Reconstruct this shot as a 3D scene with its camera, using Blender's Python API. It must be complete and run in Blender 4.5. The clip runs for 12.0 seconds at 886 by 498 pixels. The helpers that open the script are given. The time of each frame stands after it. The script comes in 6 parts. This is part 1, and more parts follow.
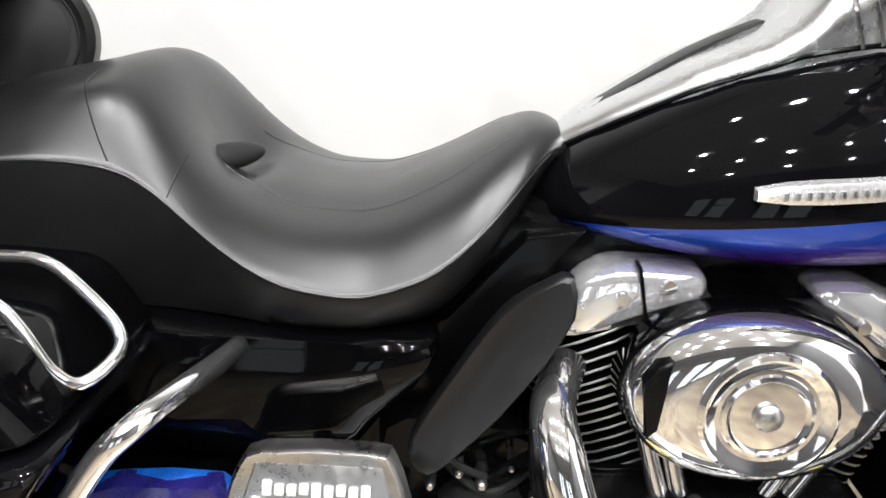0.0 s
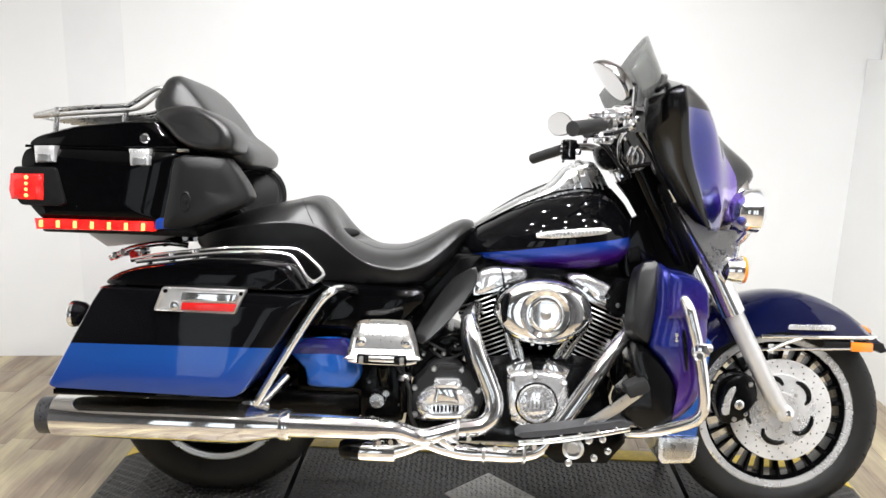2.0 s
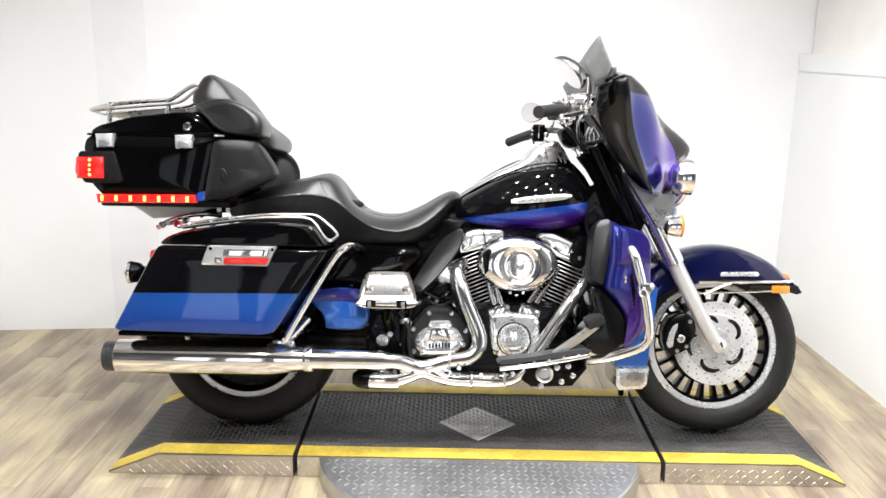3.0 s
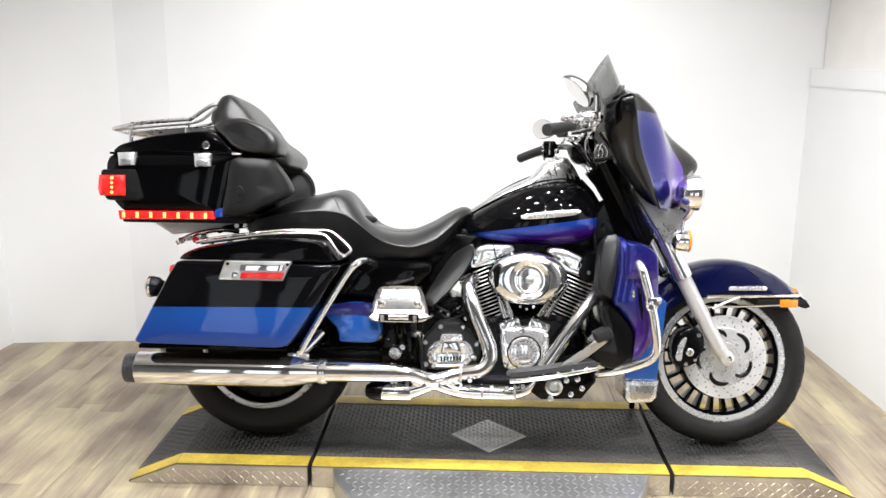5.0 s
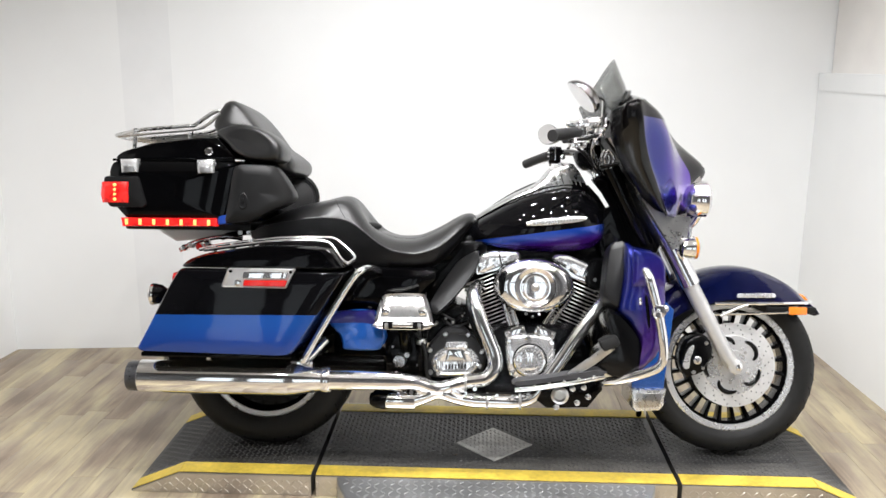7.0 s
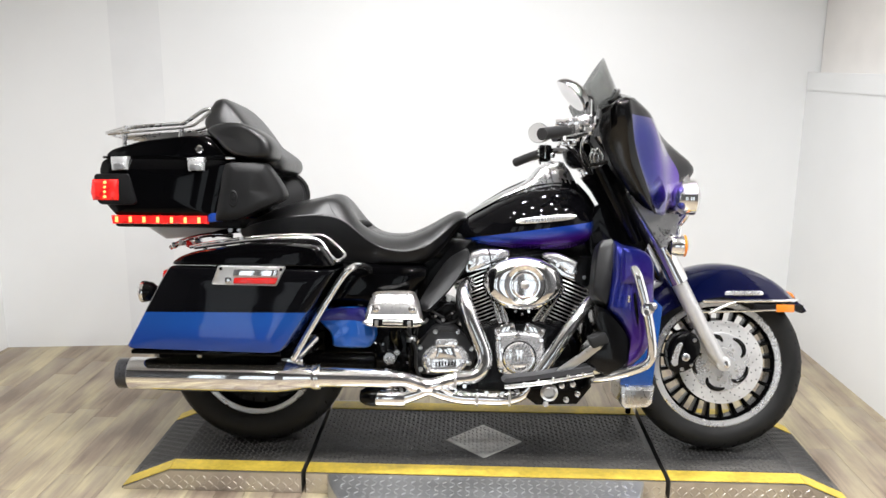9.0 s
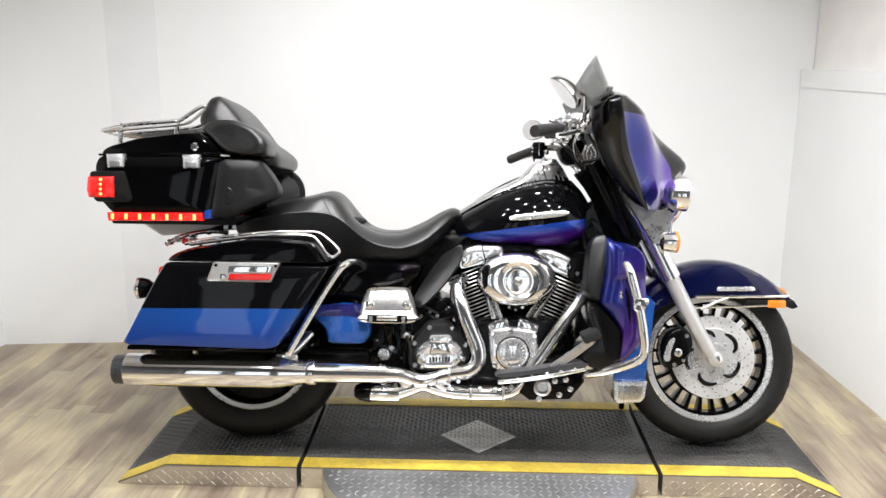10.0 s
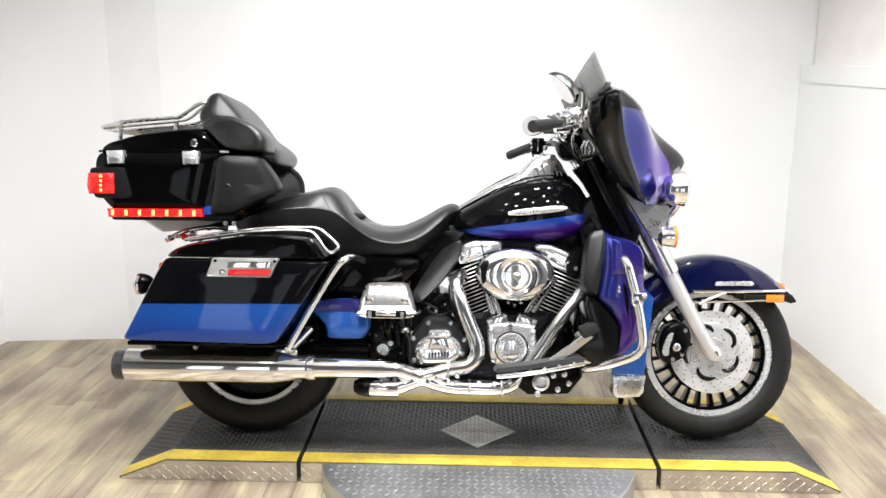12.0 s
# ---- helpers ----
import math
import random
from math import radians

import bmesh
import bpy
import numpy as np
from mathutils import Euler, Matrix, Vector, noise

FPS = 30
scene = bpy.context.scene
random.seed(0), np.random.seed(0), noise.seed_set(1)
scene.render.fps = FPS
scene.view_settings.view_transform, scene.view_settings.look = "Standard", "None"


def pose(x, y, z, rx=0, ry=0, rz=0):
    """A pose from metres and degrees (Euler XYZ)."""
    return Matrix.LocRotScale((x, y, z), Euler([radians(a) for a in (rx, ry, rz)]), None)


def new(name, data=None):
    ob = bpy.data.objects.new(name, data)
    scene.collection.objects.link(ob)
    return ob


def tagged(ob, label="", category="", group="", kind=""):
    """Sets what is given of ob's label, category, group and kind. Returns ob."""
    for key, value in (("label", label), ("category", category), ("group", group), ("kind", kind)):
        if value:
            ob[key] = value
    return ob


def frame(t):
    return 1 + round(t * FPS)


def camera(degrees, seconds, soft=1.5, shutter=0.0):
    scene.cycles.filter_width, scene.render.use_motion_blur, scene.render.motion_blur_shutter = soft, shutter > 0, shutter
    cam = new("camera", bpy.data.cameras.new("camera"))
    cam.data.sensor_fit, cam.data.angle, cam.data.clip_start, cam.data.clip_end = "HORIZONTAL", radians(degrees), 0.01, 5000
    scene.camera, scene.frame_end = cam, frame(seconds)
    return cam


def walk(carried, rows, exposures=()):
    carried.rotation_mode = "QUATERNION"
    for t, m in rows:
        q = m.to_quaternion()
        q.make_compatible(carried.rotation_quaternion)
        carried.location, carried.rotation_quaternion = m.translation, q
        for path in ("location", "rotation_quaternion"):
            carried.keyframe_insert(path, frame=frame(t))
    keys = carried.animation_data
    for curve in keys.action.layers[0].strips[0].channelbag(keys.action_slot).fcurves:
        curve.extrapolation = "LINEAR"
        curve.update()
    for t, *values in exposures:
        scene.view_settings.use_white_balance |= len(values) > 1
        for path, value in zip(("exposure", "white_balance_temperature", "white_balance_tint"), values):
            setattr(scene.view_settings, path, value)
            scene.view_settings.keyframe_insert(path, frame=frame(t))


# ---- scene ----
# World: x along the motorcycle towards its front wheel, y away from the camera's side, z up; metres.
cam = camera(55.91, 12.0, soft=1.5)
ROWS = [
    (0.0, -0.180, -0.751, 1.256, 2.22, -29.71, -1.65),
    (0.5, -0.157, -1.115, 1.352, 1.43, -24.81, -0.57),
    (1.0, -0.098, -1.514, 1.398, 2.88, -19.68, -0.89),
    (1.5, -0.093, -1.889, 1.413, -0.06, -16.84, 0.16),
    (2.0, -0.093, -2.233, 1.416, 2.09, -13.79, -1.65),
    (2.5, -0.063, -2.507, 1.415, 2.27, -13.08, -1.66),
    (3.0, -0.105, -2.721, 1.411, 0.69, -13.62, -0.84),
    (5.0, -0.078, -2.775, 1.431, 1.97, -12.75, -0.49),
    (5.5, -0.086, -2.767, 1.440, 2.29, -11.59, -0.55),
    (6.0, -0.088, -2.758, 1.428, 2.01, -12.46, -0.56),
    (6.5, -0.076, -2.754, 1.432, 2.43, -12.17, -0.41),
    (7.0, -0.073, -2.750, 1.435, 2.40, -12.47, -0.36),
    (9.0, -0.064, -2.761, 1.435, 1.91, -12.57, -0.49),
    (9.5, -0.056, -2.769, 1.434, 1.88, -12.89, -0.54),
    (10.0, -0.049, -2.780, 1.435, 1.78, -12.72, -0.45),
    (10.5, -0.034, -2.789, 1.431, 1.76, -12.98, -0.35),
    (11.0, -0.033, -2.797, 1.428, 2.23, -12.33, -0.33),
    (11.5, -0.038, -2.797, 1.424, 2.16, -12.54, -0.38),
    (12.0, -0.033, -2.790, 1.429, 1.98, -12.87, -0.27),
]
walk(cam, [(t, pose(x, y, z, 90 + pitch, roll, yaw)) for t, x, y, z, yaw, pitch, roll in ROWS],
     exposures=[(0.0, -0.05), (1.0, -0.05), (2.0, 0.0), (3.0, 0.13), (5.0, 0.02), (6.0, -0.14), (7.0, -0.15), (9.0, -0.19), (10.5, -0.10), (12.0, 0.04)])

# ---- light ----
FLOOR_Z, LIFT_Z, LEAN = 0.045, 0.12, 10.0
scene.view_settings.exposure = 0.0
world = bpy.data.worlds.new("world")
scene.world = world
world.use_nodes = True
world.node_tree.nodes["Background"].inputs[0].default_value = (0.9, 0.95, 1.0, 1)
world.node_tree.nodes["Background"].inputs[1].default_value = 1.6

CEIL_Z = 2.9
LAMP_SPOTS = [(x, 0.3, 9.2, 0.08) for x in (-0.5, 0.05, 0.6)] + [(x, -0.75, 16.0, 0.08) for x in (-1.0, -0.35, 0.35, 1.0)]
LAMP_SPOTS += [(x, -1.5, 17.0, 0.08) for x in (-1.4, -0.7, 0.0, 0.7, 1.3)] + [(x, -2.4, 23.0, 0.08) for x in (-1.0, 0.0, 1.0)]
for lx, ly, watts, size in LAMP_SPOTS:
    lamp = bpy.data.lights.new("ceiling_bulb", "AREA")
    lamp.shape, lamp.size, lamp.energy, lamp.color = "DISK", size, watts, (0.995, 0.99, 1.0)
    lamp.spread = radians(135 if ly > 0 else 150)
    bulb = new("ceiling_bulb", lamp)
    bulb.matrix_world = pose(lx, ly, CEIL_Z - 0.05)


# ---- materials ----
def material(name, color, rough=0.5, metal=0.0, coat=0.0, spec=0.5):
    m = bpy.data.materials.new(name)
    m.use_nodes = True
    b = m.node_tree.nodes["Principled BSDF"]
    b.inputs["Base Color"].default_value = (*color, 1)
    b.inputs["Roughness"].default_value = rough
    b.inputs["Metallic"].default_value = metal
    b.inputs["Coat Weight"].default_value = coat
    b.inputs["Coat Roughness"].default_value = 0.02
    b.inputs["Specular IOR Level"].default_value = spec
    return m


class Nodes:
    """A thin hand on one material's node tree."""

    def __init__(self, m):
        self.tree = m.node_tree
        self.bsdf = self.tree.nodes["Principled BSDF"]
        self.space = self.tree.nodes.new("ShaderNodeTexCoord").outputs["Object"]

    def link(self, a, b):
        self.tree.links.new(a, b)

    def math(self, op, a, b=0.0):
        n = self.tree.nodes.new("ShaderNodeMath")
        n.operation = op
        for k, v in enumerate((a, b)):
            if isinstance(v, (int, float)):
                n.inputs[k].default_value = v
            else:
                self.link(v, n.inputs[k])
        return n.outputs[0]

    def xyz(self):
        n = self.tree.nodes.new("ShaderNodeSeparateXYZ")
        self.link(self.space, n.inputs[0])
        return n.outputs

    def noise(self, scale, detail=4.0, stretch=None):
        n = self.tree.nodes.new("ShaderNodeTexNoise")
        n.inputs["Scale"].default_value, n.inputs["Detail"].default_value = scale, detail
        src = self.space
        if stretch:
            mp = self.tree.nodes.new("ShaderNodeMapping")
            mp.inputs["Scale"].default_value = stretch
            self.link(src, mp.inputs[0])
            src = mp.outputs[0]
        self.link(src, n.inputs["Vector"])
        return n.outputs["Fac"]

    def ramp(self, fac, stops):
        n = self.tree.nodes.new("ShaderNodeValToRGB")
        r = n.color_ramp
        while len(r.elements) < len(stops):
            r.elements.new(0.5)
        for e, (p, c) in zip(r.elements, stops):
            e.position, e.color = p, (*c, 1) if len(c) == 3 else c
        self.link(fac, n.inputs[0])
        return n.outputs[0]

    def mix(self, fac, a, b):
        n = self.tree.nodes.new("ShaderNodeMix")
        n.data_type = "RGBA"
        for sock, v in ((n.inputs[0], fac), (n.inputs[6], a), (n.inputs[7], b)):
            if isinstance(v, tuple):
                sock.default_value = (*v, 1)
            elif isinstance(v, (int, float)):
                sock.default_value = v
            else:
                self.link(v, sock)
        return n.outputs[2]

    def set(self, socket, value):
        self.link(value, self.bsdf.inputs[socket])

    def bump(self, height, strength, distance=0.002):
        n = self.tree.nodes.new("ShaderNodeBump")
        n.inputs["Strength"].default_value, n.inputs["Distance"].default_value = strength, distance
        self.link(height, n.inputs["Height"])
        self.link(n.outputs[0], self.bsdf.inputs["Normal"])


def grained(m, scale=40, lo=0.7, hi=1.2, rough=(0.3, 0.5), bump=0.1, bump_scale=300):
    """Colour, roughness and relief that vary at two scales."""
    n = Nodes(m)
    base = n.bsdf.inputs["Base Color"].default_value[:3]
    big, fine = n.noise(scale / 8, 3), n.noise(scale, 5)
    both = n.math("ADD", n.math("MULTIPLY", big, 0.6), n.math("MULTIPLY", fine, 0.4))
    n.set("Base Color", n.ramp(both, [(0.3, tuple(c * lo for c in base)), (0.7, tuple(c * hi for c in base))]))
    n.set("Roughness", n.ramp(both, [(0.3, (rough[0],) * 3), (0.7, (rough[1],) * 3)]))
    if bump:
        n.bump(n.noise(bump_scale, 3), bump, 0.001)
    return m


def dull(m, level):
    m.node_tree.nodes["Principled BSDF"].inputs["Specular IOR Level"].default_value = level
    return m


BLACK = material("black_gloss_paint", (0.001, 0.001, 0.0012), 0.05, 0, 0.0, 0.16)
CHROME = grained(material("chrome", (0.88, 0.88, 0.885), 0.06, 0.975), 30, 0.95, 1.03, (0.035, 0.09), 0)
BADGE = grained(material("badge_metal", (0.86, 0.86, 0.86), 0.25, 0.8), 60, 0.95, 1.03, (0.22, 0.34), 0.02)
# ordinary chrome with dark surroundings' reflection put into its base colour
DARK_REFLECT_CHROME = grained(material("dark_reflection_chrome", (0.30, 0.30, 0.305), 0.08, 1.0), 30, 0.95, 1.03, (0.05, 0.1), 0)
DISC = grained(material("ground_steel", (0.86, 0.855, 0.85), 0.34, 0.75), 90, 0.9, 1.06, (0.28, 0.42), 0.05)
SATIN = grained(material("satin_silver", (0.66, 0.66, 0.66), 0.3, 1.0), 60, 0.9, 1.05, (0.22, 0.36), 0.03)
STEEL = grained(material("brushed_steel", (0.55, 0.54, 0.53), 0.3, 1.0), 120, 0.85, 1.1, (0.22, 0.4), 0.05)
LEATHER = dull(grained(material("black_leather", (0.005, 0.005, 0.0053), 0.38), 30, 0.75, 1.3, (0.28, 0.36), 0.14, 700), 0.62)
MOULDED = dull(grained(material("grey_black_moulding", (0.006, 0.006, 0.0065), 0.4), 40, 0.85, 1.15, (0.3, 0.4), 0.08, 500), 0.40)
FOOT_RUBBER = dull(grained(material("worn_grey_rubber", (0.028, 0.028, 0.030), 0.6), 60, 0.7, 1.3, (0.5, 0.7), 0.2, 300), 0.3)
VINYL = dull(grained(material("black_vinyl", (0.004, 0.004, 0.0043), 0.42), 25, 0.8, 1.2, (0.36, 0.48), 0.2, 500), 0.35)
PLASTIC = dull(grained(material("black_plastic", (0.005, 0.005, 0.0053), 0.38), 50, 0.8, 1.2, (0.3, 0.45), 0.1, 600), 0.22)
RUBBER = dull(grained(material("tyre_rubber", (0.011, 0.011, 0.011), 0.6), 40, 0.7, 1.4, (0.4, 0.65), 0.15, 300), 0.2)
ENGINE_BLACK = dull(grained(material("engine_black", (0.002, 0.002, 0.0022), 0.25), 60, 0.7, 1.3, (0.10, 0.24), 0.12, 350), 0.14)
GRIP = dull(grained(material("grip_rubber", (0.02, 0.02, 0.0205), 0.6), 60, 0.8, 1.2, (0.5, 0.65), 0.2, 300), 0.4)
MIRROR = material("mirror_silver", (0.93, 0.93, 0.94), 0.01, 1.0)
GEAR_BLACK = dull(grained(material("satin_black_casting", (0.012, 0.012, 0.0125), 0.4), 60, 0.8, 1.2, (0.32, 0.45), 0.12, 350), 0.35)
BOARD = grained(material("worn_silver_plate", (0.62, 0.61, 0.60), 0.35, 0.95), 40, 0.85, 1.1, (0.30, 0.45), 0.08, 250)
FIN = grained(material("fin_metal", (0.62, 0.62, 0.625), 0.3, 0.95), 60, 0.8, 1.3, (0.25, 0.4), 0.1)
BLUE = material("blue_pearl_paint", (0.012, 0.07, 0.42), 0.28, 0.45, 1.0)
RED = material("red_lens", (0.42, 0.01, 0.008), 0.15, 0, 0.5)
AMBER = material("amber_lens", (0.7, 0.2, 0.02), 0.2, 0, 0.5)
CLEAR = material("clear_lens", (0.75, 0.76, 0.78), 0.08, 0.6, 1.0)
CARBON = grained(material("carbon_tip", (0.02, 0.02, 0.022), 0.3), 200, 0.4, 2.0, (0.2, 0.4), 0.1)
WHITE_MARK = material("white_marking", (0.75, 0.75, 0.75), 0.4)
YELLOW = grained(material("yellow_tape", (0.60, 0.44, 0.06), 0.5), 70, 0.62, 1.22, (0.4, 0.65), 0.45, 110)

RED_LIT = material("red_lamp_lit", (0.5, 0.01, 0.01), 0.2, 0, 0.5)
RED_LIT.node_tree.nodes["Principled BSDF"].inputs["Emission Color"].default_value = (1.0, 0.02, 0.01, 1)
_n = Nodes(RED_LIT)
_n.set("Emission Strength", _n.ramp(_n.noise(38, 2), [(0.38, (0.10,) * 3), (0.68, (1.0,) * 3)]))
LED = material("led_lit", (0.8, 0.2, 0.1), 0.3)
LED.node_tree.nodes["Principled BSDF"].inputs["Emission Color"].default_value = (1.0, 0.16, 0.035, 1)
LED.node_tree.nodes["Principled BSDF"].inputs["Emission Strength"].default_value = 5.0

EAR = grained(material("satin_black_moulding", (0.0018, 0.0018, 0.002), 0.2, 0, 0, 0.36), 40, 0.85, 1.15, (0.15, 0.21), 0.03, 500)
SILVER_PAINT = grained(material("silver_fork_paint", (0.60, 0.60, 0.60), 0.45, 0.75), 60, 0.93, 1.05, (0.38, 0.5), 0.03)
CAST_CHROME = grained(material("cast_chrome", (0.90, 0.90, 0.905), 0.08, 0.82), 40, 0.95, 1.03, (0.05, 0.14), 0.35, 55)
SHIELD = material("smoked_screen", (0.10, 0.105, 0.10), 0.05)
SHIELD.node_tree.nodes["Principled BSDF"].inputs["Alpha"].default_value = 0.64


def pearl(name, blue, violet, rough=0.26):
    """Pearl paint whose tint drifts between blue and violet in broad clouds with fine flake."""
    m = material(name, blue, rough, 0.35, 1.0)
    n = Nodes(m)
    n.set("Base Color", n.mix(n.ramp(n.noise(3.5, 1), [(0.4, (0, 0, 0)), (0.62, (1, 1, 1))]), blue, violet))
    n.set("Roughness", n.ramp(n.noise(900, 2), [(0.3, (rough - 0.06,) * 3), (0.7, (rough + 0.08,) * 3)]))
    return m


def two_tone(name, low, fade, slope, level, x0=0.0, TONE=-9.0):
    """Black above and pearl colour below a straight line in the thing's side view: z = level + slope * (x - x0); fade tints the foot."""
    m = material(name, (0.001, 0.001, 0.0012), 0.05, 0.0, 0.0, 0.2)
    n = Nodes(m)
    x, y, z = n.xyz()
    over = n.math("SUBTRACT", z, n.math("ADD", n.math("MULTIPLY", n.math("SUBTRACT", x, x0), slope), level))
    black = n.math("GREATER_THAN", over, 0.0)
    tint = n.ramp(n.math("ADD", n.math("MULTIPLY", over, TONE), n.math("MULTIPLY", n.noise(6, 1), 0.15)), [(0.35, low), (0.8, fade)])
    n.set("Base Color", n.mix(black, tint, (0.002, 0.002, 0.0025)))
    n.set("Coat Weight", n.math("MULTIPLY", n.math("SUBTRACT", 1.0, black), 0.9))
    n.set("Metallic", n.math("MULTIPLY", n.math("SUBTRACT", 1.0, black), 0.45))
    n.set("Roughness", n.math("SUBTRACT", 0.27, n.math("MULTIPLY", black, 0.23)))
    return m


BAG_PAINT = two_tone("bag_two_tone_paint", (0.009, 0.066, 0.30), (0.010, 0.048, 0.26), 0.012, 0.50, -0.92)
TANK_PAINT = two_tone("tank_two_tone_paint", (0.010, 0.05, 0.34), (0.075, 0.010, 0.26), 0.145, 0.751, 0.098, -16.0)
FENDER_PAINT = pearl("fender_pearl_paint", (0.0010, 0.0026, 0.025), (0.0018, 0.0018, 0.026), 0.22)
FENDER_PAINT.node_tree.nodes["Principled BSDF"].inputs["Metallic"].default_value = 0.0
dull(FENDER_PAINT, 0.08)
FENDER_PAINT.node_tree.nodes["Principled BSDF"].inputs["Coat Weight"].default_value = 0.75
SKIRT_PAINT = pearl("skirt_pearl_paint", (0.005, 0.095, 0.42), (0.006, 0.075, 0.36))
COVER_BAND = pearl("cover_band_paint", (0.010, 0.016, 0.13), (0.022, 0.012, 0.14))
LOWER_PAINT = pearl("lower_fairing_paint", (0.006, 0.012, 0.15), (0.055, 0.014, 0.20))
LOWER_PAINT.node_tree.nodes["Principled BSDF"].inputs["Metallic"].default_value = 0.6

FAIRING_PAINT = material("fairing_two_tone_paint", (0.06, 0.03, 0.4), 0.25, 0.45, 1.0)
_n = Nodes(FAIRING_PAINT)
_x, _y, _z = _n.xyz()
_side = _n.math("ABSOLUTE", _y)
_up = _n.math("SUBTRACT", _z, 0.82)
_band = _n.math("GREATER_THAN", _side, _n.math("ADD", 0.04, _n.math("MULTIPLY", _up, 0.5)))
_low = _n.math("LESS_THAN", _z, 1.117)
_edge = _n.math("SUBTRACT", _side, _n.math("ADD", 0.25, _n.math("MULTIPLY", _up, 0.47)))
_in = _n.math("MULTIPLY", _band, _low)
_n.set("Base Color", _n.mix(_in, (0.004, 0.004, 0.005), _n.ramp(_n.math("ADD", _edge, 0.5), [(0.34, (0.105, 0.026, 0.46)), (0.405, (0.060, 0.014, 0.34)), (0.45, (0.007, 0.014, 0.19))])))
_n.set("Metallic", _n.math("MULTIPLY", _in, 0.85))
_n.set("Roughness", _n.ramp(_n.noise(900, 2), [(0.3, (0.13,) * 3), (0.7, (0.22,) * 3)]))
_n.set("Coat Weight", _n.math("MULTIPLY", _in, 1.0))
dull(FAIRING_PAINT, 0.3)

# room materials
WALL = material("white_wall_paint", (0.79, 0.80, 0.80), 0.6)
_n = Nodes(WALL)
_n.set("Base Color", _n.ramp(_n.noise(1.2, 4), [(0.3, (0.76, 0.77, 0.77)), (0.7, (0.82, 0.83, 0.83))]))
_n.bump(_n.noise(140, 3), 0.06, 0.001)
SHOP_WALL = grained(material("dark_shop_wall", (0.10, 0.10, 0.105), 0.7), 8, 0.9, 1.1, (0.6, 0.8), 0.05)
PANE = material("window_glass", (0.95, 0.97, 0.97), 0.0)
PANE.node_tree.nodes["Principled BSDF"].inputs["Transmission Weight"].default_value = 1.0
PANE.node_tree.nodes["Principled BSDF"].inputs["IOR"].default_value = 1.05
PANEL = grained(material("grey_wall_panel", (0.74, 0.75, 0.755), 0.55), 8, 0.95, 1.04, (0.5, 0.65), 0.05)
CREAM = grained(material("cream_wall_paint", (0.80, 0.775, 0.745), 0.6), 8, 0.93, 1.05, (0.5, 0.7), 0.05)
DARK_WALL = grained(material("grey_shop_wall", (0.16, 0.16, 0.165), 0.7), 8, 0.9, 1.1, (0.6, 0.8), 0.05)
DARK_CEIL = grained(material("white_ceiling", (0.70, 0.70, 0.70), 0.8), 8, 0.9, 1.1, (0.7, 0.9), 0.05)
WOOD = material("greyed_oak_plank", (0.36, 0.27, 0.17), 0.45)
_n = Nodes(WOOD)
_n.space = _n.tree.nodes.new("ShaderNodeNewGeometry").outputs["Position"]
_info = _n.tree.nodes.new("ShaderNodeObjectInfo")
_rand = _info.outputs["Random"]
_grain = _n.math("ADD", _n.math("MULTIPLY", _n.noise(3, 6, (11.0, 1.1, 1.0)), 0.5), _n.math("MULTIPLY", _n.noise(3, 5, (28.0, 1.6, 1.0)), 0.5))
_patch = _n.noise(2.6, 5, (3.4, 1.1, 1.0))
_tone = _n.math("ADD", _n.math("ADD", _n.math("MULTIPLY", _grain, 0.45), _n.math("MULTIPLY", _patch, 0.55)), _n.math("MULTIPLY", _n.math("SUBTRACT", _rand, 0.5), 0.10))
_n.set("Base Color", _n.ramp(_tone, [(0.36, (0.15, 0.112, 0.08)), (0.45, (0.23, 0.182, 0.135)), (0.53, (0.305, 0.257, 0.175)), (0.63, (0.425, 0.362, 0.228))]))
_n.set("Roughness", _n.ramp(_grain, [(0.3, (0.32,) * 3), (0.7, (0.5,) * 3)]))
_n.bump(_grain, 0.12, 0.001)
JOINT = material("plank_joint", (0.12, 0.10, 0.07), 0.8)
MAT_BLACK = material("black_tread_coating", (0.018, 0.018, 0.019), 0.45)
_n = Nodes(MAT_BLACK)
_x, _y, _z = _n.xyz()
# the coating turns from black to pale grey towards the near edge, broken by noise
_near_edge = _n.math("ADD", _n.math("MULTIPLY", _n.math("ADD", _y, 0.085), -9.0), _n.math("MULTIPLY", _n.math("SUBTRACT", _n.noise(5, 4, (0.6, 2.5, 1.0)), 0.5), 1.6))
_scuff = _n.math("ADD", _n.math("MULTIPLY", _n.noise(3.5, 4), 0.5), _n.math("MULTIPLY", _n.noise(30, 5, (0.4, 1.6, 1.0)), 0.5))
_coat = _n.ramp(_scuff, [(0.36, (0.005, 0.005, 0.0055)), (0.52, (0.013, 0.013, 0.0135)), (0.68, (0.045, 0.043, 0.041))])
_pale_coat = _n.ramp(_scuff, [(0.35, (0.045, 0.043, 0.040)), (0.65, (0.105, 0.10, 0.092))])
_n.set("Base Color", _n.mix(_n.ramp(_near_edge, [(0.15, (0, 0, 0)), (0.75, (1, 1, 1))]), _coat, _pale_coat))
_n.set("Roughness", _n.ramp(_scuff, [(0.3, (0.34,) * 3), (0.7, (0.6,) * 3)]))
_n.bump(_n.noise(200, 3), 0.2, 0.001)
STUD = grained(material("rubbed_tread_stud", (0.075, 0.074, 0.072), 0.38, 0.35), 24, 0.3, 1.8, (0.28, 0.5), 0.1, 200)
TREAD = grained(material("diamond_plate_metal", (0.58, 0.54, 0.48), 0.35, 0.9), 25, 0.8, 1.15, (0.28, 0.45), 0.1, 200)
